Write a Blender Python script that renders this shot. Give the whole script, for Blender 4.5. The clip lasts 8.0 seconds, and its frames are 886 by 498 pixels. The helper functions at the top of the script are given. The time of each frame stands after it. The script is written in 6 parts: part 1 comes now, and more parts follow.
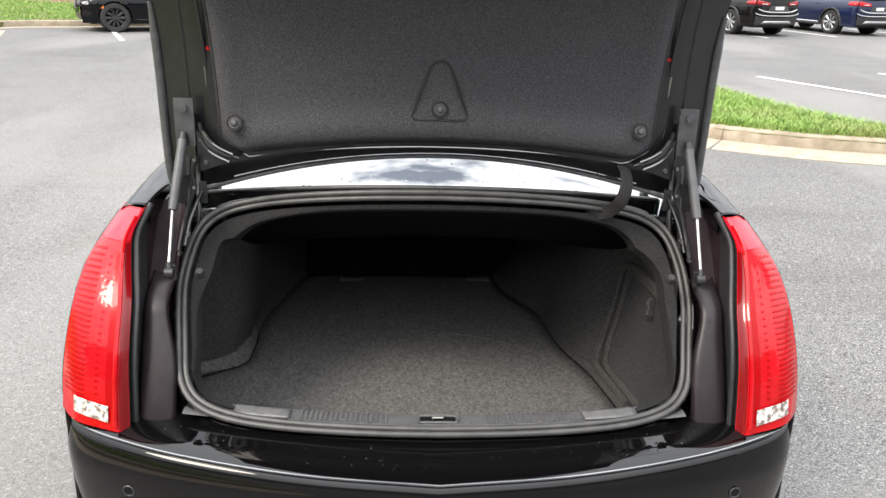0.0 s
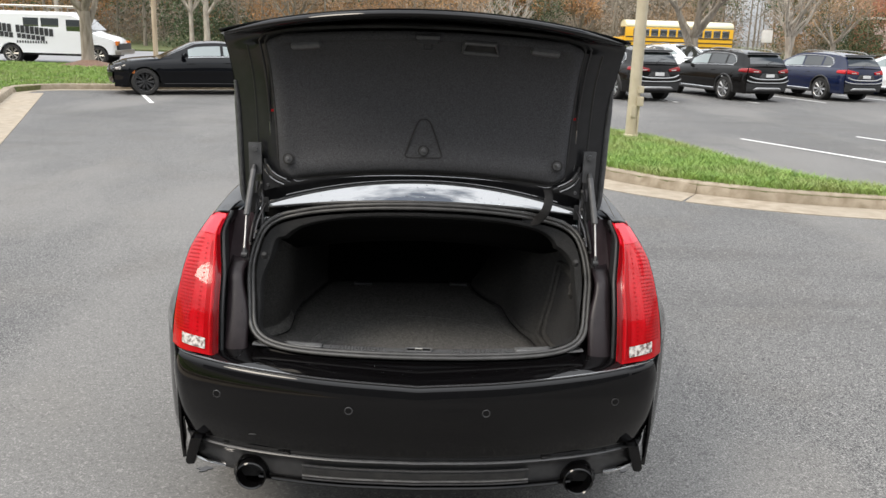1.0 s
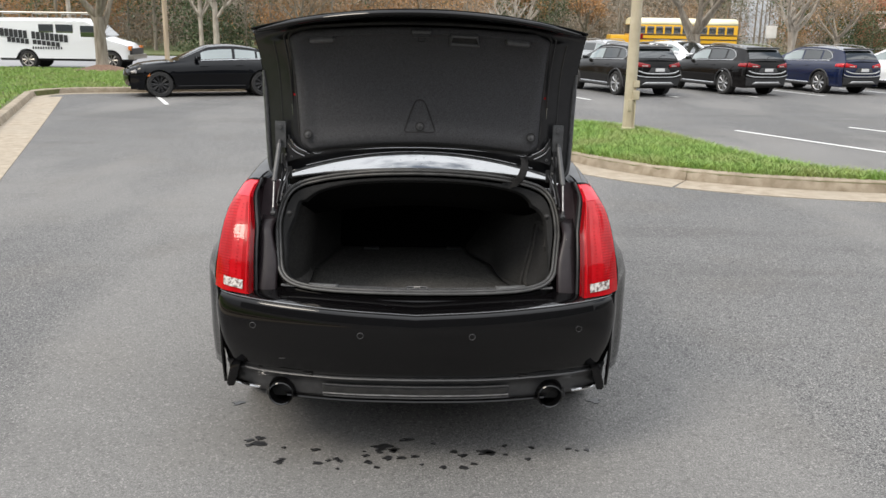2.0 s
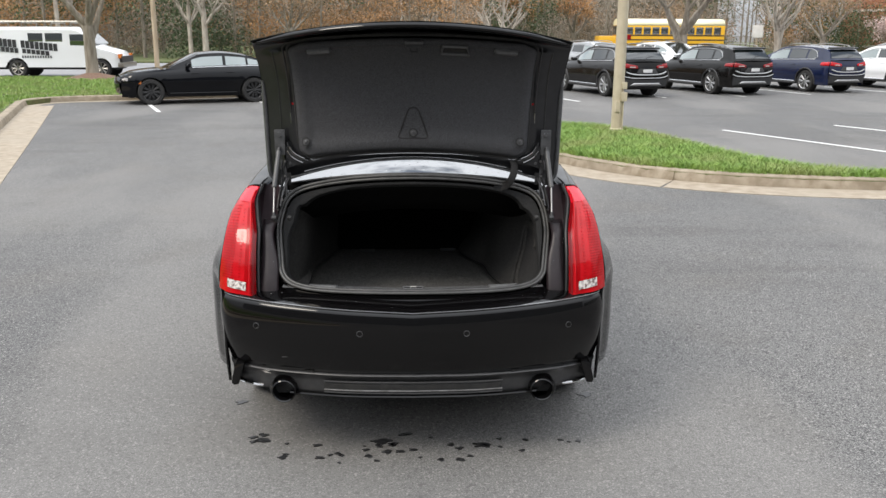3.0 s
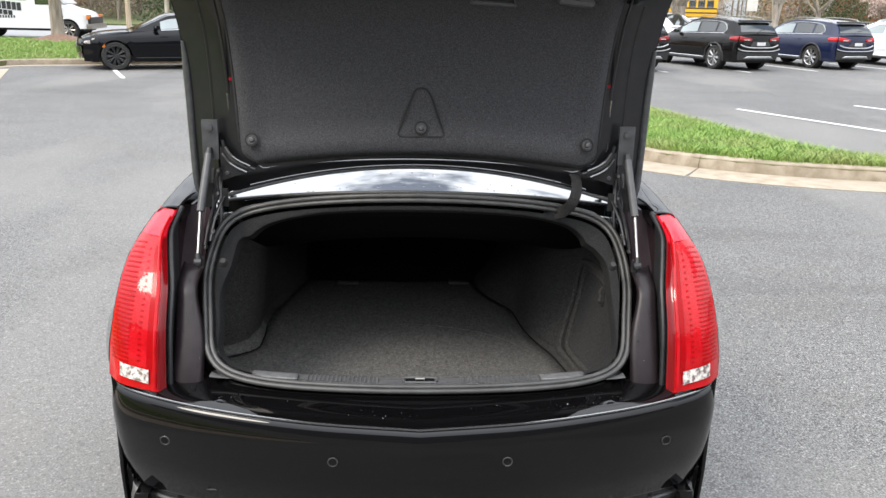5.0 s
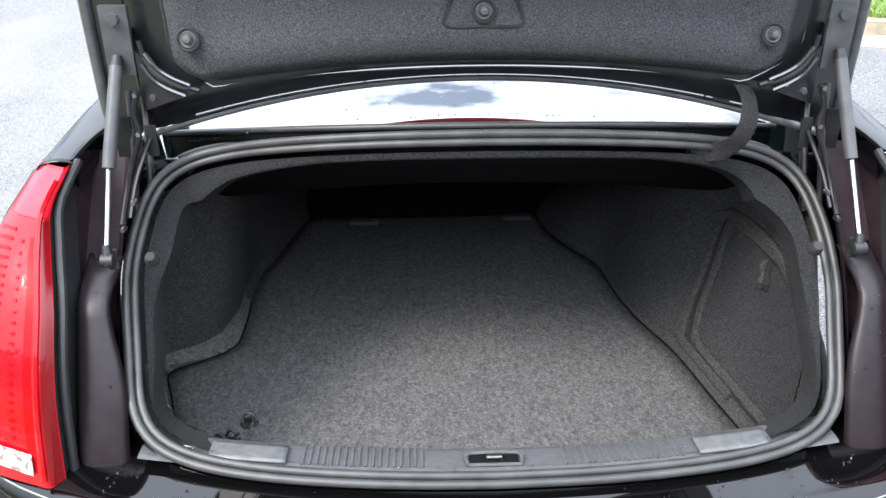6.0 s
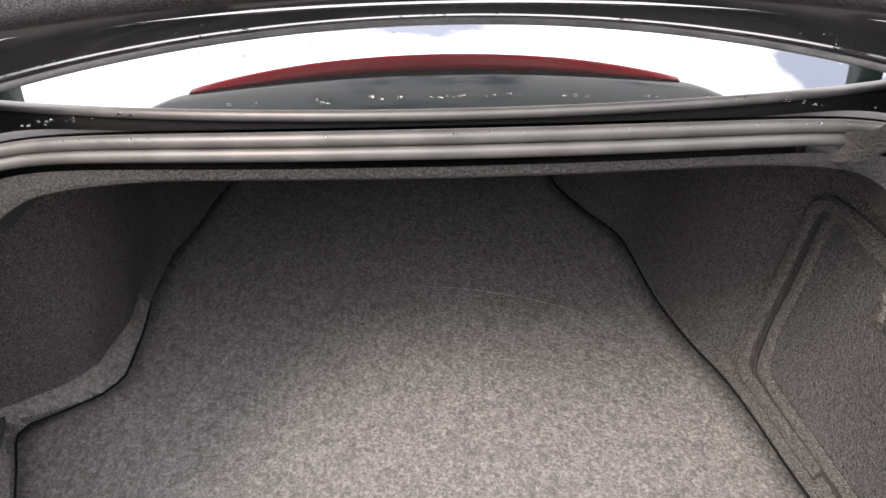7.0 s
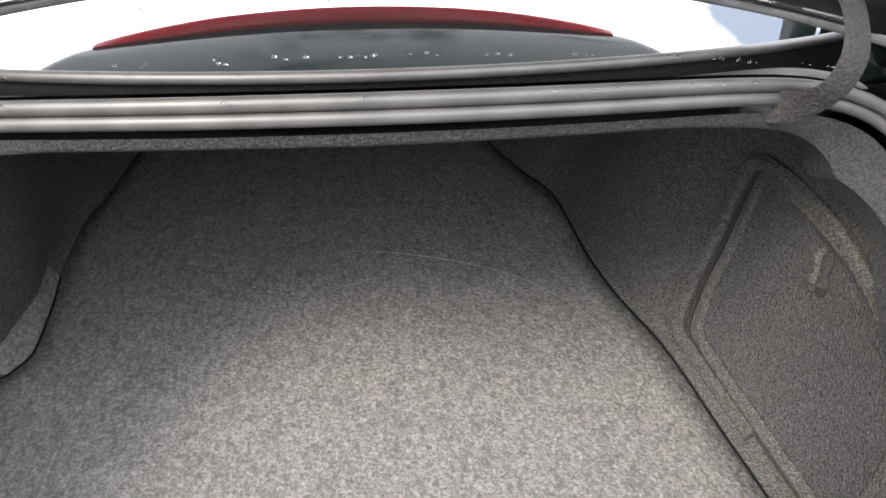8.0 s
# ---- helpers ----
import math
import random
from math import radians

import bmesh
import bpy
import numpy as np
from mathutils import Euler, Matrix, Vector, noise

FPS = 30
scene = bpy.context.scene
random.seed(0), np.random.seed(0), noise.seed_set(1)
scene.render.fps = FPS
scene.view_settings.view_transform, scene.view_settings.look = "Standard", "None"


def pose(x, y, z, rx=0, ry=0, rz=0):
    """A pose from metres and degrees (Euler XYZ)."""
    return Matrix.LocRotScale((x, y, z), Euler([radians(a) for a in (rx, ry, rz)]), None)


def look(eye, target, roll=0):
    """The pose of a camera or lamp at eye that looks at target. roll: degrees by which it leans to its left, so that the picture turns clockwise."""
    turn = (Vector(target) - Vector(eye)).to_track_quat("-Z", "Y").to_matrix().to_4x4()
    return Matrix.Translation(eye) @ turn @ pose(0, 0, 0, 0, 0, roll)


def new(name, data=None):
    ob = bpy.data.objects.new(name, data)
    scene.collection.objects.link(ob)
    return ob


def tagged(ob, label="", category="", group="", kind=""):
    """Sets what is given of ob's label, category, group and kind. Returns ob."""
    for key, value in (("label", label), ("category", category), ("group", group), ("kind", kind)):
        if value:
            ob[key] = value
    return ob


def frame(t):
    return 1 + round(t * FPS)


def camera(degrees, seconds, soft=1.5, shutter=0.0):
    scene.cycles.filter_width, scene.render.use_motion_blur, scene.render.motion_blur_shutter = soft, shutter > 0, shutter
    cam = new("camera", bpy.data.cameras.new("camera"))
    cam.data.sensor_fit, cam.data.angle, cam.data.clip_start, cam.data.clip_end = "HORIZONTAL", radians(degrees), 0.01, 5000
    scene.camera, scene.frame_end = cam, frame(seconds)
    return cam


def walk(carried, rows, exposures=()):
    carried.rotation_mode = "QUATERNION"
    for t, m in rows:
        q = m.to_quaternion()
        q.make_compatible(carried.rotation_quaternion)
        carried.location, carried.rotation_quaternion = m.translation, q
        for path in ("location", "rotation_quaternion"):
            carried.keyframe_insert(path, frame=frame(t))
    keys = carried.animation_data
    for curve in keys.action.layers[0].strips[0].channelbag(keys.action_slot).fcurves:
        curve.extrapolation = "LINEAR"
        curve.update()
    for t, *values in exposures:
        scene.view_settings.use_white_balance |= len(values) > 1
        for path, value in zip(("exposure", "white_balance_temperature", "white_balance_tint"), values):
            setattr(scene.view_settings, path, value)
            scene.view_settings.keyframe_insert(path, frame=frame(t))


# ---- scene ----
cam = camera(56.5, 8.0)
PATH = [
    (0, (-0.075, -1.59, 1.834), (0.011, 0.298, 1.178), 1.7),
    (0.5, (-0.031, -2.14, 1.896), (0.031, -0.231, 1.305), 2.2),
    (1, (-0.009, -2.633, 1.935), (0.05, -0.702, 1.419), 1.9),
    (1.5, (0.055, -3.03, 1.915), (0.093, -1.1, 1.393), 1.6),
    (2.8, (0.027, -3.457, 1.94), (0.079, -1.521, 1.44), 0.3),
    (3, (0.032, -3.452, 1.948), (0.087, -1.518, 1.44), 0.3),
    (3.5, (0.023, -3.418, 1.94), (0.091, -1.488, 1.422), 0.1),
    (4, (0.025, -3.08, 1.901), (0.092, -1.151, 1.375), 0.9),
    (4.2, (0.032, -2.902, 1.89), (0.096, -0.973, 1.367), 1.4),
    (5.3, (-0.072, -1.695, 1.844), (0.032, 0.204, 1.225), 1.4),
    (5.5, (-0.05, -1.491, 1.832), (0.019, 0.395, 1.171), 1.2),
    (6, (-0.117, -0.988, 1.751), (-0.059, 0.804, 0.863), -0.1),
    (6.5, (-0.075, -0.598, 1.689), (-0.032, 1.074, 0.592), -0.9),
    (7, (-0.031, -0.339, 1.669), (0.015, 1.288, 0.507), -0.6),
    (7.5, (0.006, -0.253, 1.645), (0.115, 1.321, 0.416), -0.4),
    (8, (-0.004, -0.282, 1.651), (0.177, 1.266, 0.397), 1.4),
]
walk(cam, [(t, look(eye, target, roll)) for t, eye, target, roll in PATH],
     [(0, 0.87, 6900, 10), (0.5, 0.54, 6850, 10), (1.0, 0.13, 6850, 10), (1.5, 0.04, 6850, 10), (3.5, 0.08, 6700, 10), (4.2, 0.14, 6700, 10), (5.3, 0.70, 6600, 10), (5.5, 0.76, 6550, 10), (6.0, 1.34, 6150, 10), (6.5, 2.02, 6650, 10), (7.0, 1.94, 7150, 18), (7.5, 2.02, 7150, 18), (8.0, 2.06, 6800, 13)])

# ---- daylight: bright broken cloud ----
world = bpy.data.worlds.new("sky")
scene.world = world
world.use_nodes = True
wn, wl = world.node_tree.nodes, world.node_tree.links
sky = wn.new("ShaderNodeTexSky")
sky.sky_type, sky.sun_disc = "NISHITA", False
sky.sun_elevation, sky.sun_rotation = radians(46.2), radians(231.7)
w_geo = wn.new("ShaderNodeTexCoord")
w_map = wn.new("ShaderNodeMapping")
w_map.inputs["Scale"].default_value = (1.0, 1.0, 1.6)
w_noise = wn.new("ShaderNodeTexNoise")
w_noise.inputs["Scale"].default_value, w_noise.inputs["Detail"].default_value = 4.2, 9.0
w_noise.inputs["Roughness"].default_value = 0.56
w_ramp = wn.new("ShaderNodeValToRGB")
w_ramp.color_ramp.elements[0].position, w_ramp.color_ramp.elements[1].position = 0.24, 0.42
w_ramp.color_ramp.elements[0].color = (0.16, 0.16, 0.16, 1)
w_mix = wn.new("ShaderNodeMix")
w_mix.data_type = "RGBA"
wl.new(w_geo.outputs["Generated"], w_map.inputs["Vector"])
wl.new(w_map.outputs["Vector"], w_noise.inputs["Vector"])
# breaks in the cloud: one close to the zenith, one half way up to the east
w_cover = w_noise.outputs["Fac"]
for way, reach, depth in (((-0.04, 0.01, 0.999), 0.30, 0.34), ((0.71, 0.02, 0.70), 0.26, 0.40)):
    w_dist, w_gap, w_less = wn.new("ShaderNodeVectorMath"), wn.new("ShaderNodeMapRange"), wn.new("ShaderNodeMath")
    w_dist.operation, w_less.operation = "DISTANCE", "SUBTRACT"
    w_dist.inputs[1].default_value = way
    w_gap.inputs["From Max"].default_value = reach
    w_gap.inputs["To Min"].default_value, w_gap.inputs["To Max"].default_value = depth, 0.0
    wl.new(w_geo.outputs["Generated"], w_dist.inputs[0])
    wl.new(w_dist.outputs["Value"], w_gap.inputs["Value"])
    wl.new(w_cover, w_less.inputs[0])
    wl.new(w_gap.outputs["Result"], w_less.inputs[1])
    w_cover = w_less.outputs["Value"]
wl.new(w_cover, w_ramp.inputs["Fac"])
wl.new(w_ramp.outputs["Color"], w_mix.inputs["Factor"])
# an overcast sky is brighter overhead than along the horizon
w_sep, w_lift, w_cloud = wn.new("ShaderNodeSeparateXYZ"), wn.new("ShaderNodeMapRange"), wn.new("ShaderNodeVectorMath")
w_lift.inputs["To Min"].default_value, w_lift.inputs["To Max"].default_value = 0.26, 1.50
w_cloud.operation = "SCALE"
w_cloud.inputs[0].default_value = (11.5, 12.2, 13.3)
wl.new(w_geo.outputs["Generated"], w_sep.inputs["Vector"])
wl.new(w_sep.outputs["Z"], w_lift.inputs["Value"])
wl.new(w_lift.outputs["Result"], w_cloud.inputs["Scale"])
wl.new(w_cloud.outputs["Vector"], w_mix.inputs["B"])
wl.new(sky.outputs["Color"], w_mix.inputs["A"])
wl.new(w_mix.outputs["Result"], wn["Background"].inputs["Color"])
wn["Background"].inputs["Strength"].default_value = 0.16

sun = new("sun", bpy.data.lights.new("sun", "SUN"))
sun.data.energy, sun.data.angle, sun.data.color = 2.0, radians(20), (1.0, 0.93, 0.83)
sun.matrix_world = look((-9.5, -7.5, 12.6), (0, 0, 0))


# ---- materials ----
def principled(name, color, rough=0.5, metal=0.0, spec=0.5, coat=0.0):
    m = bpy.data.materials.new(name)
    m.use_nodes = True
    b = m.node_tree.nodes["Principled BSDF"]
    b.inputs["Base Color"].default_value = (*color, 1)
    b.inputs["Roughness"].default_value = rough
    b.inputs["Metallic"].default_value = metal
    b.inputs["Specular IOR Level"].default_value = spec
    b.inputs["Coat Weight"].default_value = coat
    b.inputs["Coat Roughness"].default_value = 0.03
    return m


def vary(m, color_a, color_b, scale, detail=6.0, low=0.35, high=0.65, bump=0.0, bump_scale=None, rough=None, stretch=None, second=None):
    """Base colour between two colours by noise, with an optional second coarse noise, bump and roughness range."""
    nt = m.node_tree
    n, l = nt.nodes, nt.links
    b = n["Principled BSDF"]
    tc = n.new("ShaderNodeTexCoord")
    src = tc.outputs["Object"]
    if stretch:
        mp = n.new("ShaderNodeMapping")
        mp.inputs["Scale"].default_value = stretch
        l.new(src, mp.inputs["Vector"])
        src = mp.outputs["Vector"]
    no = n.new("ShaderNodeTexNoise")
    no.inputs["Scale"].default_value, no.inputs["Detail"].default_value = scale, detail
    l.new(src, no.inputs["Vector"])
    ra = n.new("ShaderNodeMapRange")
    ra.inputs["From Min"].default_value, ra.inputs["From Max"].default_value = low, high
    l.new(no.outputs["Fac"], ra.inputs["Value"])
    mx = n.new("ShaderNodeMix")
    mx.data_type = "RGBA"
    mx.inputs["A"].default_value, mx.inputs["B"].default_value = (*color_a, 1), (*color_b, 1)
    l.new(ra.outputs["Result"], mx.inputs["Factor"])
    out = mx.outputs["Result"]
    if second:
        s_scale, s_color, s_amount, s_low, s_high = second
        n2 = n.new("ShaderNodeTexNoise")
        n2.inputs["Scale"].default_value, n2.inputs["Detail"].default_value = s_scale, 4.0
        l.new(tc.outputs["Object"], n2.inputs["Vector"])
        r2 = n.new("ShaderNodeMapRange")
        r2.inputs["From Min"].default_value, r2.inputs["From Max"].default_value = s_low, s_high
        r2.inputs["To Max"].default_value = s_amount
        l.new(n2.outputs["Fac"], r2.inputs["Value"])
        m2 = n.new("ShaderNodeMix")
        m2.data_type = "RGBA"
        m2.inputs["B"].default_value = (*s_color, 1)
        l.new(out, m2.inputs["A"])
        l.new(r2.outputs["Result"], m2.inputs["Factor"])
        out = m2.outputs["Result"]
    l.new(out, b.inputs["Base Color"])
    if bump:
        bp = n.new("ShaderNodeBump")
        bp.inputs["Strength"].default_value, bp.inputs["Distance"].default_value = bump, 0.01
        h = no
        if bump_scale:
            h = n.new("ShaderNodeTexNoise")
            h.inputs["Scale"].default_value, h.inputs["Detail"].default_value = bump_scale, 3.0
            l.new(src, h.inputs["Vector"])
        l.new(h.outputs["Fac"], bp.inputs["Height"])
        l.new(bp.outputs["Normal"], b.inputs["Normal"])
    if rough:
        rr = n.new("ShaderNodeMapRange")
        rr.inputs["From Min"].default_value, rr.inputs["From Max"].default_value = 0.3, 0.7
        rr.inputs["To Min"].default_value, rr.inputs["To Max"].default_value = rough
        l.new(no.outputs["Fac"], rr.inputs["Value"])
        l.new(rr.outputs["Result"], b.inputs["Roughness"])
    return m


def M(name, color, rough=0.5, metal=0.0, spec=0.5, coat=0.0, **kw):
    m = principled(name, color, rough, metal, spec, coat)
    if kw:
        vary(m, color, **kw)
    return m


def blotch(m, scale, color, amount, low, high, stretch=(1, 1, 1)):
    """A further layer of patches over a material's colour."""
    n, l = m.node_tree.nodes, m.node_tree.links
    b = n["Principled BSDF"]
    tc, mp, no = n.new("ShaderNodeTexCoord"), n.new("ShaderNodeMapping"), n.new("ShaderNodeTexNoise")
    mp.inputs["Scale"].default_value, mp.inputs["Location"].default_value = stretch, (scale, 3.7, 1.9)
    no.inputs["Scale"].default_value, no.inputs["Detail"].default_value = scale, 5.0
    ra, mx = n.new("ShaderNodeMapRange"), n.new("ShaderNodeMix")
    ra.inputs["From Min"].default_value, ra.inputs["From Max"].default_value, ra.inputs["To Max"].default_value = low, high, amount
    mx.data_type = "RGBA"
    mx.inputs["B"].default_value = (*color, 1)
    l.new(tc.outputs["Object"], mp.inputs["Vector"])
    l.new(mp.outputs["Vector"], no.inputs["Vector"])
    l.new(no.outputs["Fac"], ra.inputs["Value"])
    if b.inputs["Base Color"].is_linked:
        l.new(b.inputs["Base Color"].links[0].from_socket, mx.inputs["A"])
    else:
        mx.inputs["A"].default_value = b.inputs["Base Color"].default_value
    l.new(ra.outputs["Result"], mx.inputs["Factor"])
    l.new(mx.outputs["Result"], b.inputs["Base Color"])


ASPHALT = M("asphalt", (0.0583, 0.0573, 0.0569), 0.88, spec=0.25, color_b=(0.2463, 0.2416, 0.2350), scale=130, detail=7, low=0.40, high=0.67, bump=0.12, bump_scale=260, second=(0.16, (0.0752, 0.0752, 0.0771), 0.45, 0.42, 0.62))
blotch(ASPHALT, 1.1, (0.1175, 0.1109, 0.1034), 0.55, 0.50, 0.66)
blotch(ASPHALT, 0.8, (0.0760, 0.0735, 0.0720), 0.42, 0.53, 0.66, (0.30, 1.5, 1))
blotch(ASPHALT, 85.0, (0.4136, 0.3995, 0.3760), 0.5, 0.58, 0.66)
blotch(ASPHALT, 65.0, (0.0263, 0.0263, 0.0273), 0.66, 0.54, 0.64)
blotch(ASPHALT, 0.45, (0.2068, 0.1993, 0.1880), 0.40, 0.48, 0.62, (1, 0.35, 1))
ROAD = M("road_asphalt", (0.22, 0.22, 0.225), 0.85, color_b=(0.27, 0.27, 0.27), scale=12, second=(0.15, (0.18, 0.18, 0.19), 0.6, 0.4, 0.6))
CONCRETE = M("kerb_concrete", (0.2016, 0.1596, 0.1092), 0.85, color_b=(0.3192, 0.2688, 0.2016), scale=7, bump=0.3, bump_scale=60, second=(1.1, (0.1848, 0.1512, 0.1092), 0.7, 0.45, 0.68))
PAN = M("gutter_concrete", (0.2401, 0.1936, 0.1394), 0.85, color_b=(0.3330, 0.2827, 0.2168), scale=6, bump=0.2, bump_scale=80, second=(0.8, (0.2788, 0.2401, 0.1859), 0.6, 0.45, 0.68))
LINE = M("road_paint_white", (0.72, 0.72, 0.70), 0.7, color_b=(0.55, 0.55, 0.54), scale=30)
SOIL = M("soil", (0.05, 0.07, 0.02), 0.95, color_b=(0.10, 0.12, 0.035), scale=9, second=(1.2, (0.14, 0.10, 0.05), 0.5, 0.5, 0.7))
GRASS = M("grass_blade", (0.115, 0.225, 0.034), 0.6, color_b=(0.245, 0.36, 0.078), scale=5.0, second=(1.3, (0.26, 0.27, 0.10), 0.6, 0.48, 0.66))
MULCH = M("mulch", (0.10, 0.055, 0.035), 0.95, color_b=(0.18, 0.11, 0.075), scale=14, bump=0.8)
BARK = M("bark", (0.15, 0.125, 0.095), 0.9, color_b=(0.27, 0.235, 0.19), scale=9, bump=0.8, stretch=(1, 1, 0.18))
BARK_PALE = M("pale_bark", (0.42, 0.38, 0.32), 0.85, color_b=(0.25, 0.21, 0.17), scale=5, bump=0.5, stretch=(1, 1, 0.3))
POLE_WOOD = M("pole_wood", (0.30, 0.23, 0.15), 0.85, color_b=(0.42, 0.34, 0.24), scale=12, stretch=(1, 1, 0.08), bump=0.3)
POLE_PAINT = M("pole_paint_beige", (0.40, 0.34, 0.24), 0.55, color_b=(0.48, 0.42, 0.31), scale=4)
PAINT = M("black_car_paint", (0.0022, 0.0020, 0.0022), 0.35, spec=0.0, coat=1.0)
PAINT.node_tree.nodes["Principled BSDF"].inputs["Coat IOR"].default_value = 1.40
# less clear coat than the body paint, so its mirror image stays dark
LID_PAINT = M("low_coat_black_lid_paint", (0.0022, 0.0024, 0.0024), 0.35, spec=0.0, coat=0.3)
LID_PAINT.node_tree.nodes["Principled BSDF"].inputs["Coat IOR"].default_value = 1.31
# edge highlights are put into this paler, shinier material
EDGE_GLINT = M("edge_glint", (0.03, 0.03, 0.031), 0.12, spec=1.0, coat=1.0)
EDGE_GLINT.node_tree.nodes["Principled BSDF"].inputs["IOR"].default_value = 1.75
FRAME_PAINT = M("dark_frame_paint", (0.0085, 0.0086, 0.0098), 0.42, spec=0.2, coat=0.8, color_b=(0.0125, 0.0126, 0.0140), scale=25)
FRAME_PAINT.node_tree.nodes["Principled BSDF"].inputs["Coat IOR"].default_value = 1.45
FRAME_PAINT.node_tree.nodes["Principled BSDF"].inputs["Coat Roughness"].default_value = 0.16
HEM = M("grey_hemmed_edge", (0.045, 0.046, 0.048), 0.35, coat=0.4, color_b=(0.07, 0.071, 0.073), scale=40)
GUTTER_PAINT = M("plum_gutter_paint", (0.019, 0.0105, 0.0130), 0.58, spec=0.16, color_b=(0.026, 0.0155, 0.0185), scale=30)
PAINT_IN = M("black_inner_paint", (0.012, 0.0105, 0.011), 0.34, coat=0.35, color_b=(0.020, 0.017, 0.018), scale=18)
PILLAR_PAINT = M("dark_plum_body_paint", (0.0129, 0.0086, 0.0101), 0.40, spec=0.32, color_b=(0.0175, 0.0123, 0.0140), scale=30)
BLACK_PLASTIC = M("black_plastic", (0.013, 0.013, 0.014), 0.5, color_b=(0.02, 0.02, 0.021), scale=60)
VALANCE = M("grey_valance_plastic", (0.0310, 0.0310, 0.0322), 0.36, color_b=(0.0434, 0.0428, 0.0434), scale=40)
PAD = M("worn_pad_plastic", (0.085, 0.085, 0.086), 0.5, color_b=(0.13, 0.13, 0.128), scale=60)
RUBBER = M("seal_rubber", (0.0310, 0.0300, 0.0288), 0.48, spec=0.6, color_b=(0.0470, 0.0456, 0.0440), scale=25)
TYRE = M("tyre_rubber", (0.012, 0.012, 0.012), 0.8, color_b=(0.025, 0.024, 0.023), scale=30)
CARPET = M("trunk_carpet", (0.0600, 0.0586, 0.0566), 1.0, spec=0.1, color_b=(0.1450, 0.1405, 0.1345), scale=300, detail=3, low=0.34, high=0.70, bump=0.35, bump_scale=150, second=(14, (0.0777, 0.0745, 0.0715), 0.3, 0.42, 0.62))
blotch(CARPET, 105.0, (0.0459, 0.0444, 0.0414), 0.58, 0.46, 0.66, (1, 0.6, 1))
blotch(CARPET, 150.0, (0.2220, 0.2130, 0.1990), 0.34, 0.50, 0.66)
blotch(CARPET, 90.0, (0.0407, 0.0396, 0.0380), 0.34, 0.50, 0.66, (1, 0.5, 1))
# darker than real black felt: the boot's deep shade is in this colour
DEEP_SHADE = M("deep_shade_felt", (0.0040, 0.0040, 0.0040), 1.0, spec=0.05, color_b=(0.0085, 0.0085, 0.0085), scale=300)
# side felt darkened for the shade in the flap's grooves
GROOVE_SHADE = M("groove_shade", (0.018, 0.017, 0.017), 1.0, spec=0.1, color_b=(0.035, 0.034, 0.033), scale=300)
EDGE_FELT = M("dark_edge_felt", (0.015, 0.015, 0.0152), 0.95, spec=0.15, color_b=(0.034, 0.0338, 0.0338), scale=330, detail=3, low=0.36, high=0.68, bump=0.5, bump_scale=300)
CARPET_SIDE = M("trunk_side_felt", (0.0296, 0.0287, 0.0274), 1.0, spec=0.1, color_b=(0.0962, 0.0932, 0.0888), scale=360, detail=3, low=0.36, high=0.68, bump=0.7, bump_scale=240)
blotch(CARPET_SIDE, 95.0, (0.0192, 0.0185, 0.0181), 0.35, 0.47, 0.66)
blotch(CARPET_SIDE, 130.0, (0.1110, 0.1066, 0.1014), 0.22, 0.54, 0.68)
# the side felt again, darkened because the upright flap catches less light
FLAP_SHADE_FELT = M("flap_shade_felt", (0.0211, 0.0209, 0.0212), 1.0, spec=0.1, color_b=(0.0718, 0.0710, 0.0718), scale=360, detail=3, low=0.36, high=0.68, bump=0.7, bump_scale=240)
blotch(FLAP_SHADE_FELT, 130.0, (0.1014, 0.1006, 0.1022), 0.2, 0.54, 0.68)
LINER = M("lid_liner_felt", (0.042, 0.042, 0.044), 1.0, spec=0.15, color_b=(0.104, 0.104, 0.109), scale=420, detail=3, low=0.38, high=0.70, bump=0.5, bump_scale=380)
SILL = M("sill_plastic", (0.072, 0.072, 0.074), 0.42, color_b=(0.094, 0.093, 0.093), scale=90, bump=0.1)
WEBBING = M("strap_webbing", (0.014, 0.0135, 0.0135), 0.8, spec=0.25, color_b=(0.030, 0.0285, 0.028), scale=260, bump=0.5)
EDGE_TRIM = M("grey_edge_trim", (0.105, 0.106, 0.108), 0.26, coat=0.6, color_b=(0.155, 0.156, 0.158), scale=30)
CHROME = M("chrome", (0.75, 0.75, 0.76), 0.12, metal=1.0)
STEEL = M("zinc_steel", (0.42, 0.41, 0.38), 0.38, metal=1.0, color_b=(0.30, 0.28, 0.25), scale=40)
STRUT_BLACK = M("strut_body_black", (0.010, 0.010, 0.0105), 0.42, spec=0.3, color_b=(0.016, 0.016, 0.0165), scale=40)
ROD = M("piston_rod_steel", (0.36, 0.35, 0.34), 0.3, metal=1.0, color_b=(0.24, 0.23, 0.22), scale=30)
STRUT_GREY = M("satin_grey_strut", (0.055, 0.055, 0.057), 0.34, color_b=(0.075, 0.075, 0.076), scale=40)
LAMP_RED = M("red_lamp_lens", (0.36, 0.0015, 0.004), 0.16, spec=0.1, coat=0.55, color_b=(0.48, 0.004, 0.009), scale=14, bump=0.16, bump_scale=20)
lens_net = LAMP_RED.node_tree
lens_net.links.new(lens_net.nodes["Principled BSDF"].inputs["Normal"].links[0].from_socket, lens_net.nodes["Principled BSDF"].inputs["Coat Normal"])
LAMP_DEEP = M("red_lamp_reflector", (0.23, 0.001, 0.003), 0.25, spec=0.2, coat=0.5)
LAMP_SIDE = M("dark_red_lamp_side", (0.16, 0.001, 0.003), 0.22, spec=0.2, coat=0.5)
LAMP_MID = M("red_lamp_column", (0.30, 0.0014, 0.0035), 0.2, spec=0.1, coat=0.16)
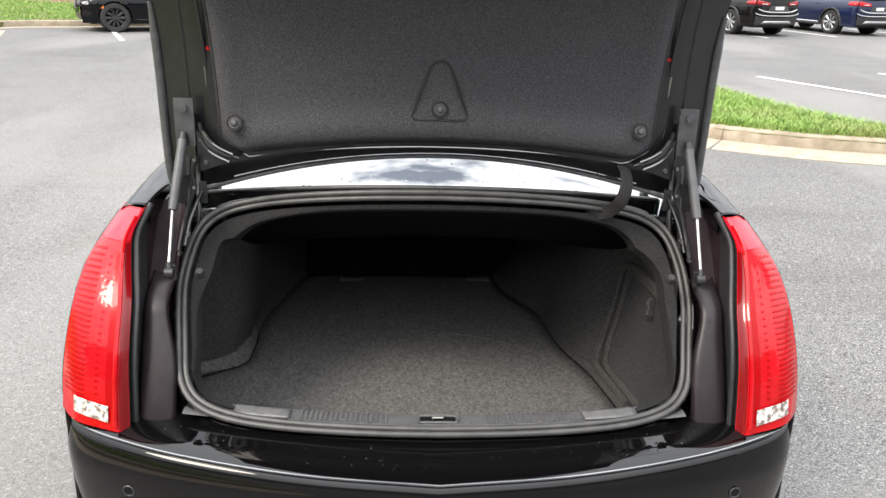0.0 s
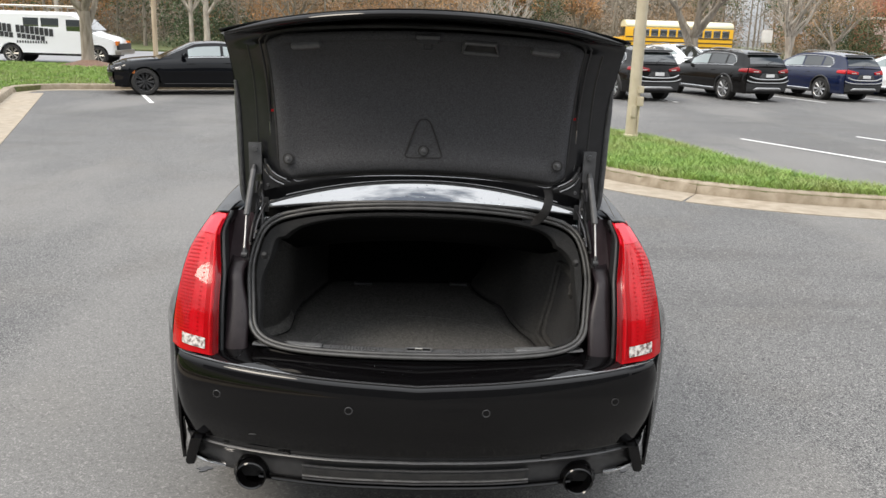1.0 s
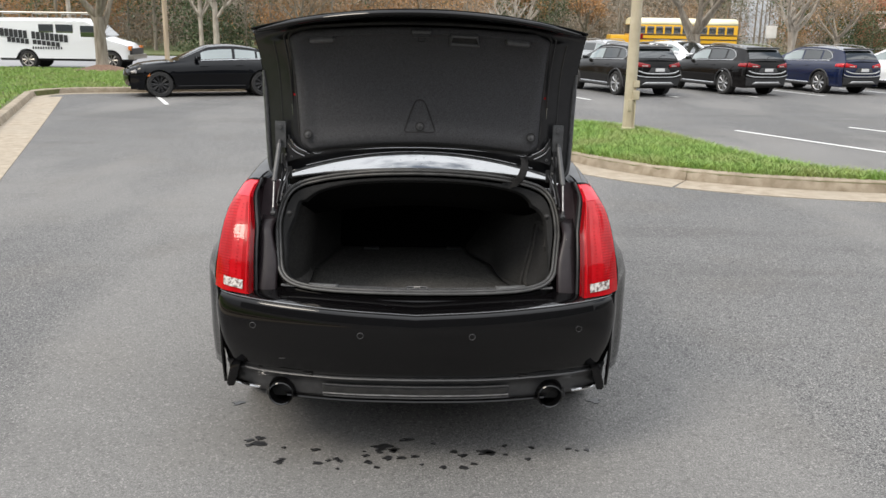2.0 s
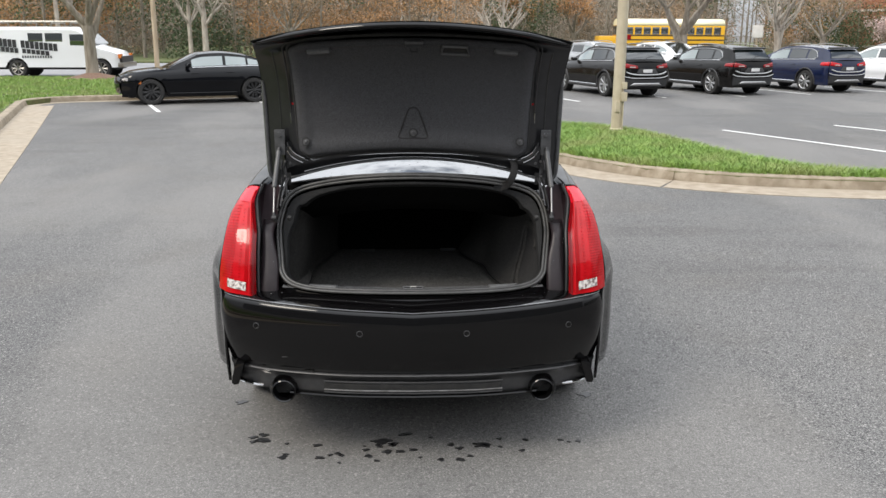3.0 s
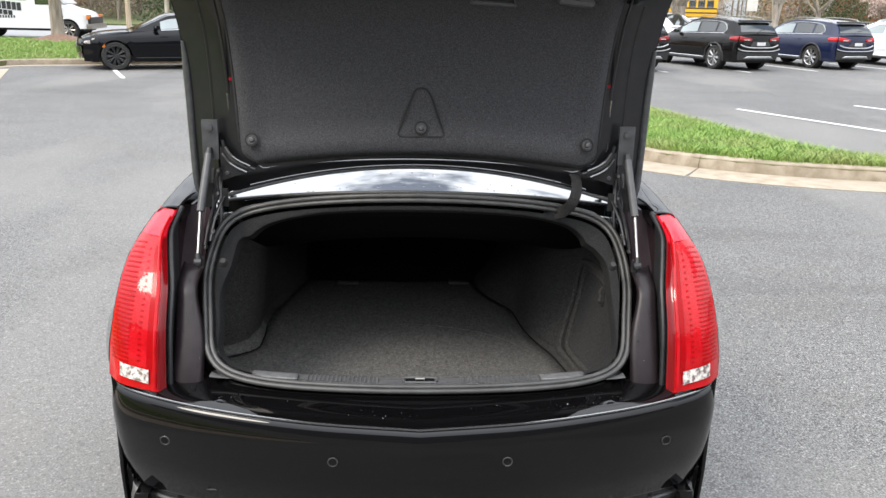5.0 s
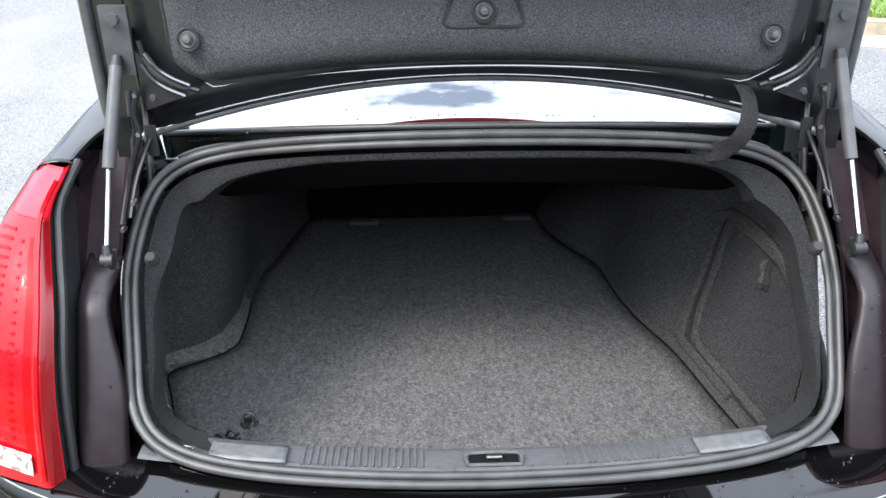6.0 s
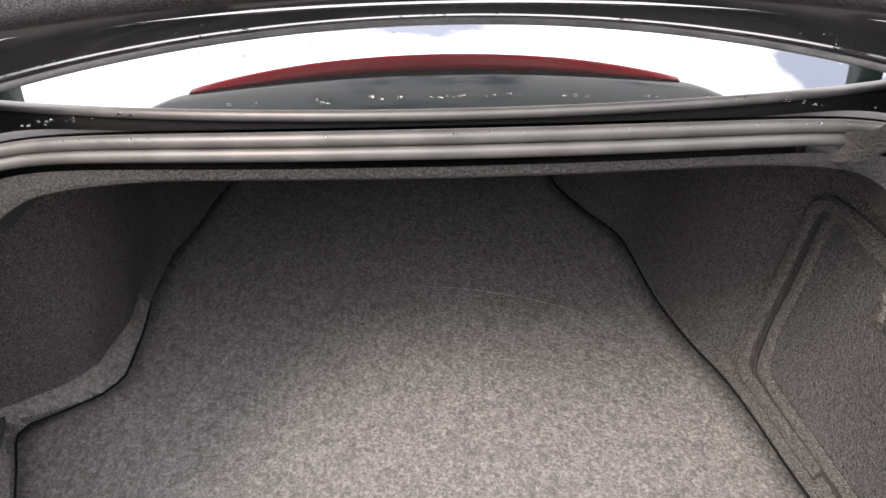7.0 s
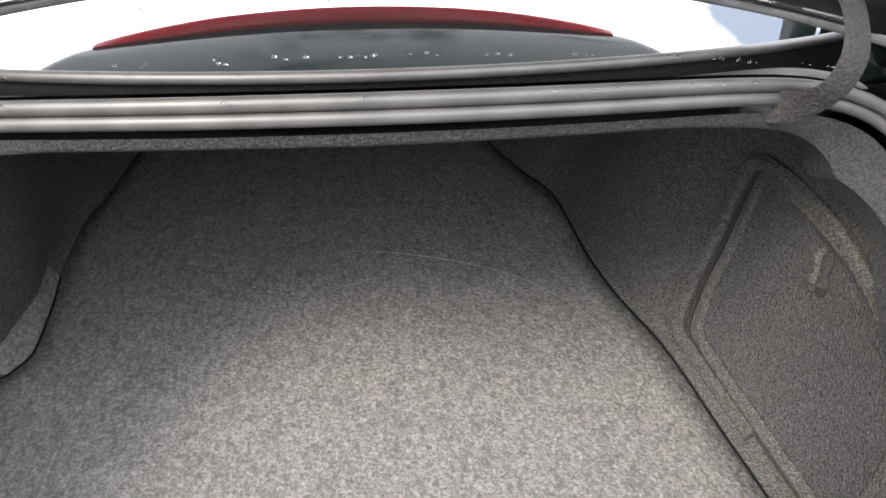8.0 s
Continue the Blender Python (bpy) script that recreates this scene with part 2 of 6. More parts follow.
LAMP_PINK = M("pale_red_lamp_edge", (0.62, 0.012, 0.030), 0.18, spec=0.2, coat=0.5)
LAMP_CLEAR = M("clear_lamp_lens", (0.66, 0.62, 0.58), 0.15, coat=1.0, color_b=(0.16, 0.12, 0.11), scale=70, low=0.42, high=0.58)
LAMP_AMBER = M("amber_lamp", (0.60, 0.16, 0.02), 0.2, coat=1.0)
CAR_GLASS = M("tinted_car_glass", (0.008, 0.013, 0.012), 0.02, coat=1.0, spec=1.0)
CAR_GLASS.node_tree.nodes["Principled BSDF"].inputs["IOR"].default_value = 2.0
SIDE_GLASS = M("pale_car_glass", (0.20, 0.24, 0.24), 0.03, coat=1.0, spec=0.8)
STAIN = M("wet_stain", (0.016, 0.016, 0.017), 0.35, color_b=(0.03, 0.03, 0.031), scale=60)
DROP = principled("water_drop", (0.75, 0.78, 0.8), 0.03)
DROP.node_tree.nodes["Principled BSDF"].inputs["Transmission Weight"].default_value = 1.0
DROP.node_tree.nodes["Principled BSDF"].inputs["IOR"].default_value = 1.33
LOT_GLASS = M("dark_car_glass", (0.010, 0.014, 0.014), 0.03, spec=0.6)
LOT_GLASS.node_tree.nodes["Principled BSDF"].inputs["IOR"].default_value = 1.85
LOT_DARK = M("charcoal_car_paint", (0.0060, 0.0054, 0.0051), 0.35, spec=0.0, coat=1.0)
LOT_DARK.node_tree.nodes["Principled BSDF"].inputs["Coat IOR"].default_value = 1.38
LOT_BLUE = M("navy_car_paint", (0.004, 0.009, 0.036), 0.35, spec=0.1, coat=1.0)
LOT_BLACK = M("black_saloon_paint", (0.0022, 0.0025, 0.0036), 0.3, spec=0.0, coat=1.0)
LOT_BLACK.node_tree.nodes["Principled BSDF"].inputs["Coat IOR"].default_value = 1.36
LOT_WHITE = M("white_car_paint", (0.74, 0.75, 0.76), 0.3, coat=1.0)
LOT_SILVER = M("silver_car_paint", (0.34, 0.35, 0.36), 0.3, metal=0.4, coat=1.0)
CLADDING = M("dark_grey_cladding", (0.020, 0.020, 0.021), 0.6, color_b=(0.030, 0.030, 0.031), scale=20)
BRIGHT_TRIM = M("satin_silver_trim", (0.50, 0.50, 0.50), 0.28, metal=0.8, color_b=(0.42, 0.42, 0.42), scale=12)
BUS_YELLOW = M("bus_yellow_paint", (0.75, 0.40, 0.015), 0.4, coat=0.5)
BUS_ROOF = M("bus_roof_cream", (0.72, 0.66, 0.46), 0.45)
LETTER = principled("black_lettering", (0.02, 0.02, 0.022), 0.6)
PLATE = principled("plate_white", (0.6, 0.6, 0.6), 0.5)
BRICK = M("brick_wall", (0.26, 0.10, 0.065), 0.9, color_b=(0.36, 0.16, 0.10), scale=5)
GREY_WALL = M("grey_render", (0.17, 0.175, 0.18), 0.9, color_b=(0.24, 0.245, 0.25), scale=2)
WHITE_TRIM = M("pale_stone_trim", (0.55, 0.52, 0.48), 0.8, color_b=(0.62, 0.60, 0.56), scale=3)
LEAF_BROWN = M("dry_leaf", (0.19, 0.11, 0.058), 0.8, color_b=(0.40, 0.26, 0.15), scale=0.5, second=(0.12, (0.30, 0.235, 0.15), 0.6, 0.42, 0.62))
LEAF_ORANGE = M("orange_leaf", (0.33, 0.155, 0.058), 0.8, color_b=(0.46, 0.265, 0.12), scale=0.6)
LEAF_GREEN = M("evergreen_leaf", (0.032, 0.056, 0.022), 0.7, color_b=(0.075, 0.105, 0.040), scale=0.6)
LEAF_TWIG = M("grey_twig", (0.20, 0.165, 0.13), 0.9, color_b=(0.36, 0.31, 0.25), scale=0.5)
LEAF_PINK = M("blossom", (0.55, 0.42, 0.40), 0.8, color_b=(0.42, 0.33, 0.30), scale=2)
LEAF_DIM = M("dim_woods", (0.055, 0.047, 0.036), 0.95, color_b=(0.15, 0.125, 0.095), scale=0.9, detail=10, second=(0.3, (0.03, 0.035, 0.016), 0.7, 0.45, 0.6))


# ---- mesh helpers ----
def finish(ob, mat, smooth=38):
    me = ob.data
    me.materials.append(mat)
    if smooth:
        me.shade_smooth()
        me.set_sharp_from_angle(angle=radians(smooth))
    return ob


def to_mesh(name, shape):
    me = bpy.data.meshes.new(name)
    if isinstance(shape, tuple):
        me.from_pydata([tuple(v) for v in shape[0]], [], shape[1])
        bm = bmesh.new()
        bm.from_mesh(me)
        bmesh.ops.remove_doubles(bm, verts=bm.verts, dist=1e-5)
        bmesh.ops.recalc_face_normals(bm, faces=bm.faces)
        bm.to_mesh(me)
        bm.free()
    else:
        shape.to_mesh(me)
        shape.free()
    return me


def part(name, shape, mat, parent=None, label="", smooth=38, thick=0.0, side=0.0):
    """One mesh object from a bmesh or a (verts, faces) pair, under a parent."""
    ob = finish(new(name, to_mesh(name, shape)), mat, smooth)
    if parent:
        ob.parent = parent
    if label:
        ob["label"] = label
    if thick:
        s = ob.modifiers.new("thickness", "SOLIDIFY")
        s.thickness, s.offset = thick, side
    return ob


def thing(name, label, category, at=None, group="", kind=""):
    e = new(name)
    if at is not None:
        e.matrix_world = at
    return tagged(e, label, category, group, kind)


def surf(fn, nu, nv, wrap_u=False, wrap_v=False):
    """A sheet of quads through fn(u, v), u and v from 0 to 1."""
    cu, cv = (nu if wrap_u else nu + 1), (nv if wrap_v else nv + 1)
    vs = [Vector(fn(i / nu, j / nv)) for i in range(cu) for j in range(cv)]
    fs = []
    for i in range(nu):
        for j in range(nv):
            i2, j2 = (i + 1) % cu, (j + 1) % cv
            fs.append((i * cv + j, i2 * cv + j, i2 * cv + j2, i * cv + j2))
    return vs, fs


def join(*shapes):
    vs, fs = [], []
    for v, f in shapes:
        k = len(vs)
        vs += list(v)
        fs += [tuple(i + k for i in q) for q in f]
    return vs, fs


def moved(shape, m):
    return [m @ Vector(v) for v in shape[0]], shape[1]


def mirrored(shape):
    return [Vector((-v[0], v[1], v[2])) for v in shape[0]], [tuple(reversed(f)) for f in shape[1]]


def smooth_path(keys, n):
    """n + 1 points on a smooth curve through the keys."""
    ks = [Vector(k) for k in keys]
    d = [0.0]
    for a, b in zip(ks, ks[1:]):
        d.append(d[-1] + max((b - a).length, 1e-6))
    out = []
    for i in range(n + 1):
        s = d[-1] * i / n
        k = max(j for j in range(len(ks) - 1) if d[j] <= s + 1e-9)
        t = (s - d[k]) / (d[k + 1] - d[k])
        m0 = (ks[k + 1] - ks[k - 1]) / (d[k + 1] - d[k - 1]) if k else (ks[1] - ks[0]) / d[1]
        m1 = (ks[k + 2] - ks[k]) / (d[k + 2] - d[k]) if k + 2 < len(ks) else (ks[-1] - ks[-2]) / (d[-1] - d[-2])
        h = d[k + 1] - d[k]
        out.append((2 * t ** 3 - 3 * t * t + 1) * ks[k] + (t ** 3 - 2 * t * t + t) * h * m0 + (3 * t * t - 2 * t ** 3) * ks[k + 1] + (t ** 3 - t * t) * h * m1)
    return out


def ramp(x, keys):
    """A smooth (monotone-ish) value at x through (x, value) keys."""
    xs = [k[0] for k in keys]
    ys = [k[1] for k in keys]
    if x <= xs[0]:
        return ys[0]
    if x >= xs[-1]:
        return ys[-1]
    k = max(i for i in range(len(xs) - 1) if xs[i] <= x)
    sl = [(ys[i + 1] - ys[i]) / (xs[i + 1] - xs[i]) for i in range(len(xs) - 1)]

    def tang(i):
        if i == 0 or i == len(xs) - 1:
            return sl[0] if i == 0 else sl[-1]
        a, b = sl[i - 1], sl[i]
        return 0.0 if a * b <= 0 else 2 * a * b / (a + b)
    h = xs[k + 1] - xs[k]
    t = (x - xs[k]) / h
    return (2 * t ** 3 - 3 * t * t + 1) * ys[k] + (t ** 3 - 2 * t * t + t) * h * tang(k) + (3 * t * t - 2 * t ** 3) * ys[k + 1] + (t ** 3 - t * t) * h * tang(k + 1)


def tube(points, r, n=10, closed=False, flat=1.0, up=None):
    """A round (or flattened) bar along points; r is a number or a list of them."""
    ps = [Vector(p) for p in points]
    m = len(ps)
    rs = list(r) if isinstance(r, (list, tuple)) else [r] * m
    vs, fs = [], []
    ref = Vector(up) if up else None
    for i, p in enumerate(ps):
        a = ps[(i - 1) % m] if closed or i else p
        b = ps[(i + 1) % m] if closed or i < m - 1 else p
        d = (b - a).normalized()
        if ref is None:
            ref = Vector((0, 0, 1)) if abs(d.z) < 0.9 else Vector((1, 0, 0))
        s = d.cross(ref)
        if s.length < 1e-4:
            s = d.cross(Vector((0.3, 1, 0.2)))
        s.normalize()
        q = s.cross(d).normalized()
        if up is None:
            ref = q
        for k in range(n):
            t = 2 * math.pi * k / n
            vs.append(p + rs[i] * (math.cos(t) * s + flat * math.sin(t) * q))
    for i in range(m if closed else m - 1):
        for k in range(n):
            i2, k2 = (i + 1) % m, (k + 1) % n
            fs.append((i * n + k, i * n + k2, i2 * n + k2, i2 * n + k))
    if not closed:
        fs.append(tuple(range(n - 1, -1, -1)))
        fs.append(tuple((m - 1) * n + k for k in range(n)))
    return vs, fs


def block(x0, x1, y0, y1, z0, z1, bevel=0.004, seg=2):
    bm = bmesh.new()
    bmesh.ops.create_cube(bm, size=1)
    bmesh.ops.scale(bm, vec=(x1 - x0, y1 - y0, z1 - z0), verts=bm.verts)
    bmesh.ops.translate(bm, vec=((x0 + x1) / 2, (y0 + y1) / 2, (z0 + z1) / 2), verts=bm.verts)
    if bevel:
        bmesh.ops.bevel(bm, geom=bm.edges[:], offset=bevel, segments=seg, affect="EDGES", profile=0.7)
    return bm


def turned(profile, n=24, axis="y"):
    """A lathe shape from (radius, height) pairs about an axis."""
    def fn(u, v):
        t = 2 * math.pi * v
        k = u * (len(profile) - 1)
        i = min(int(k + 1e-6), len(profile) - 2)
        f = k - i
        r = profile[i][0] * (1 - f) + profile[i + 1][0] * f
        h = profile[i][1] * (1 - f) + profile[i + 1][1] * f
        a, b = r * math.cos(t), r * math.sin(t)
        return (a, h, b) if axis == "y" else (h, a, b) if axis == "x" else (a, b, h)
    return surf(fn, len(profile) - 1, n, wrap_v=True)


def bm_of(shape):
    me = to_mesh("tmp", shape)
    bm = bmesh.new()
    bm.from_mesh(me)
    bpy.data.meshes.remove(me)
    return bm


def step(a, b, x):
    t = min(1, max(0, (x - a) / (b - a)))
    return t * t * (3 - 2 * t)




# ---- ground, kerbs, lawns ----
def polygon_slab(pts, z0, z1):
    """A flat slab on a plan outline."""
    n = len(pts)
    vs = [Vector((x, y, z1)) for x, y in pts] + [Vector((x, y, z0)) for x, y in pts]
    fs = [tuple(range(n))] + [(i, i + n, (i + 1) % n + n, (i + 1) % n) for i in range(n)]
    return vs, fs


def strip(path, w0, w1, z):
    """A flat ribbon along a plan path, from w0 to w1 to its right."""
    vs, fs = [], []
    for i, p in enumerate(path):
        a, b = path[max(i - 1, 0)], path[min(i + 1, len(path) - 1)]
        d = (b - a).normalized()
        s = Vector((d.y, -d.x, 0))
        vs += [p + s * w0 + Vector((0, 0, z)), p + s * w1 + Vector((0, 0, z))]
    for i in range(len(path) - 1):
        fs.append((2 * i, 2 * i + 1, 2 * i + 3, 2 * i + 2))
    return vs, fs


def kerb_shape(path, width=0.17, height=0.15):
    """A kerb with a battered face and a rounded arris; the face is to the right of the path."""
    prof = [(0.03, -0.03), (0.025, 0.02), (0.0, height - 0.035), (-0.012, height - 0.012), (-0.04, height), (-width, height), (-width, -0.03)]
    vs, fs = [], []
    m = len(prof)
    for i, p in enumerate(path):
        a, b = path[max(i - 1, 0)], path[min(i + 1, len(path) - 1)]
        d = (b - a).normalized()
        s = Vector((d.y, -d.x, 0))
        for o, z in prof:
            vs.append(p + s * o + Vector((0, 0, z)))
    for i in range(len(path) - 1):
        for k in range(m - 1):
            fs.append((i * m + k, (i + 1) * m + k, (i + 1) * m + k + 1, i * m + k + 1))
    fs.append(tuple(range(m)))
    fs.append(tuple(range(len(vs) - 1, len(vs) - m - 1, -1)))
    return vs, fs


def stretch_of(path, s0, s1, step=0.35):
    """The part of a plan path between two lengths along it."""
    d = [0.0]
    for a, b in zip(path, path[1:]):
        d.append(d[-1] + (b - a).length)

    def at(s):
        s = min(max(s, 0), d[-1])
        k = max(j for j in range(len(path) - 1) if d[j] <= s + 1e-9)
        return path[k].lerp(path[k + 1], (s - d[k]) / max(d[k + 1] - d[k], 1e-9))
    n = max(2, int((s1 - s0) / step))
    return [at(s0 + (s1 - s0) * i / n) for i in range(n + 1)], d[-1]


def kerb_line(name, path, label, pan_out, pan_in=-0.02, unit=3.05):
    """A kerb of cast lengths with open joints and a gutter pan before it."""
    k = thing(name, label, "kerb", kind="structure")
    _, total = stretch_of(path, 0, 1)
    s = 0.0
    while s < total - 0.1:
        e = min(s + unit, total)
        seg, _ = stretch_of(path, s + 0.003, e - 0.003, 0.12)
        part("kerb_stone", kerb_shape(seg), CONCRETE, k)
        part("gutter_pan", strip(seg, pan_in, pan_out, 0.008), PAN, k, smooth=0, thick=0.03, side=-1)
        s = e
    return k


ground = part("ground", surf(lambda u, v: ((u - 0.5) * 1400, (v - 0.4) * 1400, 0), 40, 40), ASPHALT, smooth=0)
tagged(ground, "dark grey worn asphalt of a car park", "ground", kind="structure")

ISLAND_FRONT = smooth_path([(0.9, 13.0, 0), (1.35, 11.2, 0), (2.2, 9.15, 0), (3.1, 7.95, 0), (4.2, 7.3, 0), (5.4, 6.98, 0), (7.0, 6.8, 0), (9.5, 6.75, 0)], 60)
kerb_line("kerb_island", ISLAND_FRONT, "weathered concrete kerb and gutter round the grass island", 0.62)
ISLAND_BACK = smooth_path([(9.5, 7.0, 0), (7.0, 7.12, 0), (6.0, 7.3, 0), (5.4, 7.75, 0), (4.9, 8.9, 0), (4.55, 10.4, 0), (4.2, 11.9, 0), (3.5, 13.0, 0), (2.2, 13.6, 0), (0.9, 13.0, 0)], 50)
kerb_line("kerb_island_back", ISLAND_BACK, "concrete kerb on the far edge of the island", 0.25)
island = part("island_soil", polygon_slab([(p.x, p.y) for p in ISLAND_FRONT[::2]] + [(p.x, p.y) for p in ISLAND_BACK[2:-1:2]], 0.0, 0.125), SOIL, smooth=0)
tagged(island, "soil bed of the grass island", "soil", kind="structure")

LEFT_KERB = smooth_path([(-2.07, -4.2, 0), (-4.88, 3.6, 0), (-7.95, 12.1, 0), (-10.45, 18.9, 0)], 50)
BACK_KERB = smooth_path([(-10.45, 18.9, 0), (-10.52, 19.6, 0), (-10.0, 20.35, 0), (-8.6, 20.95, 0), (-5.0, 22.5, 0), (-0.5, 24.4, 0), (1.2, 25.6, 0), (1.0, 27.5, 0), (0.2, 30.0, 0), (-0.6, 32.2, 0)], 70)
kerb_line("kerb_left", LEFT_KERB, "sunlit tan concrete kerb and wide gutter beside the lawn", 0.73)
kerb_line("kerb_back", BACK_KERB, "tan concrete kerb behind the parked black sedan", 0.35)

lawn_edge = [(p.x - 0.1, p.y) for p in LEFT_KERB[::5]] + [(p.x - 0.12 * (b - a).normalized().y, p.y + 0.12 * (b - a).normalized().x) for a, p, b in zip(BACK_KERB[4::3], BACK_KERB[5::3], BACK_KERB[6::3])]
lawn = part("lawn_soil", polygon_slab(lawn_edge + [(-1.2, 32.2), (-12, 31.4), (-40, 29.2), (-70, 27), (-70, -6), (-8, -6)], 0.0, 0.13), SOIL, smooth=0)
tagged(lawn, "mown lawn ground between the car park and the road", "lawn", kind="structure")
road = part("road", polygon_slab([(-160, 20), (-70, 27.3), (-40, 29.5), (-12, 31.7), (0, 32.7), (14, 44), (24, 52), (90, 56), (90, 64), (20, 58), (-12, 50), (-40, 47.5), (-70, 45), (-160, 38)], 0.0, 0.02), ROAD, smooth=0)
tagged(road, "pale grey two-lane road beyond the lawn", "road", kind="structure")
verge = part("verge", polygon_slab([(-160, 38.3), (-70, 45.3), (-40, 47.8), (-12, 50.3), (20, 58.3), (90, 64.3), (160, 68), (160, 190), (-160, 190)], 0.0, 0.10), SOIL, smooth=0)
tagged(verge, "grassy leaf-strewn verge under the woods", "verge", kind="structure")


def grass_field(name, label, spots, mat, h=(0.06, 0.12), w=0.006, lean=0.5, base=0.12):
    """Tufts of bent blades as one mesh."""
    rng = random.Random(7)
    vs, fs = [], []
    for x, y in spots:
        for _ in range(3):
            a = rng.uniform(0, 6.283)
            hh = rng.uniform(*h)
            bx, by = x + rng.gauss(0, 0.03), y + rng.gauss(0, 0.03)
            lx, ly = lean * hh * math.cos(a), lean * hh * math.sin(a)
            b = rng.uniform(0, 6.283)
            px, py = w * math.cos(b), w * math.sin(b)
            k = len(vs)
            vs += [(bx - px, by - py, base - 0.01), (bx + px, by + py, base - 0.01), (bx + lx * 0.4 + px * 0.7, by + ly * 0.4 + py * 0.7, base + hh * 0.6), (bx + lx * 0.4 - px * 0.7, by + ly * 0.4 - py * 0.7, base + hh * 0.6), (bx + lx, by + ly, base + hh)]
            fs += [(k, k + 1, k + 2, k + 3), (k + 3, k + 2, k + 4)]
    me = bpy.data.meshes.new(name)
    me.from_pydata(vs, [], fs)
    ob = finish(new(name, me), mat, 0)
    return tagged(ob, label, "grass", kind="stuff")


def inside(x, y, poly):
    c = False
    j = len(poly) - 1
    for i in range(len(poly)):
        (xi, yi), (xj, yj) = poly[i], poly[j]
        if (yi > y) != (yj > y) and x < (xj - xi) * (y - yi) / (yj - yi) + xi:
            c = not c
        j = i
    return c


def scatter(poly, count, seed):
    rng = random.Random(seed)
    x0, x1 = min(p[0] for p in poly), max(p[0] for p in poly)
    y0, y1 = min(p[1] for p in poly), max(p[1] for p in poly)
    out = []
    while len(out) < count:
        x, y = rng.uniform(x0, x1), rng.uniform(y0, y1)
        if inside(x, y, poly):
            out.append((x, y))
    return out


ISLAND_POLY = [(p.x, p.y) for p in stretch_of(ISLAND_FRONT, 0.0, 99)[0][::4]] + [(p.x, p.y) for p in ISLAND_BACK[2:-1:3]]
ISLAND_POLY = [(x + 0.03 * (4 - x), y + 0.03 * (11 - y)) for x, y in ISLAND_POLY]
grass_field("island_grass", "bright green mown grass on the kerbed island", scatter(ISLAND_POLY, 26000, 3), GRASS, h=(0.04, 0.15), lean=0.8)
LAWN_POLY = [(p.x - 0.25, p.y) for p in LEFT_KERB[::6]] + [(p.x - 0.27 * (b - a).normalized().y, p.y + 0.27 * (b - a).normalized().x) for a, p, b in zip(BACK_KERB[2::4], BACK_KERB[3::4], BACK_KERB[4::4])] + [(-1.4, 32.0), (-12, 31.2), (-30, 29.8), (-30, 12), (-12, 3)]
grass_field("lawn_grass", "green mown lawn grass along the road", scatter(LAWN_POLY, 60000, 4), GRASS, h=(0.05, 0.10), w=0.012)


def marking(name, a, b, w=0.1):
    path = [Vector((*a, 0)), Vector((*b, 0))]
    ob = part(name, strip(path, -w / 2, w / 2, 0.005), LINE, smooth=0, thick=0.004, side=-1)
    return tagged(ob, "worn white painted parking bay line", "line", group="parking lines", kind="structure")


for a, b in (((6.36, 13.68), (8.9, 8.8)), ((9.22, 14.69), (11.8, 9.8)), ((-7.45, 19.75), (-6.45, 17.4)), ((-4.6, 20.75), (-3.8, 18.9)), ((-1.8, 21.9), (-1.0, 20.0)),
             ((4.0, 23.2), (4.72, 21.0)), ((6.55, 26.3), (7.75, 22.6)), ((9.55, 26.3), (10.5, 23.2)), ((12.25, 27.2), (13.1, 24.2)), ((15.6, 28.4), (16.6, 25.2)), ((19.0, 29.6), (20.0, 26.4))):
    marking("parking_line", a, b)

# water dripped on the asphalt below the tail
rng = random.Random(12)
for i in range(46):
    sx, sy = rng.uniform(-0.85, 0.85), 0.25 + rng.gauss(0, 0.055)
    if i > 22:
        sx, sy = rng.uniform(-0.65, 0.6), rng.uniform(0.03, 0.20)
    if i == 0:
        sx, sy = -0.94, 0.69
    if i == 1:
        sx, sy = 0.95, 0.76
    r0 = rng.uniform(0.005, 0.015) * (3.2 if i < 2 else 2.3 if i < 7 else 1.1)
    ph = rng.uniform(0, 6.28)
    blob = [(sx + r0 * (1.3 + 0.45 * math.sin(3 * t + ph) + 0.3 * math.sin(5 * t + 2 * ph)) * math.cos(t), sy + r0 * (1.05 + 0.35 * math.sin(2 * t + ph)) * math.sin(t)) for t in [k * 0.2244 for k in range(28)]]
    tagged(part("water_stain", polygon_slab(blob, 0.001, 0.004), STAIN, smooth=0), "dark wet drip mark on the asphalt", "stain", group="drip marks")


# ---- the black sedan with its open boot ----
car = thing("sedan_with_open_boot", "glossy black saloon car with its boot lid raised", "car", pose(0, 0, 0.018))

# plan of the tail: half breadth against the way forward
TAIL = [(0, -0.100), (0.30, -0.075), (0.57, -0.015), (0.74, 0.050), (0.835, 0.108), (0.872, 0.17), (0.886, 0.25), (0.892, 0.36)]


def tail_plan(s):
    """The tail's outline, s from -1 (near side) to 1 (off side)."""
    pts = smooth_path([(x, y, 0) for x, y in TAIL], 60)
    k = abs(s) * 60
    i = min(int(k), 59)
    p = pts[i].lerp(pts[i + 1], k - i)
    return (p.x if s >= 0 else -p.x), p.y


def crest_z(x):
    return 0.762 + 0.028 * min(abs(x) / 0.85, 1.0)


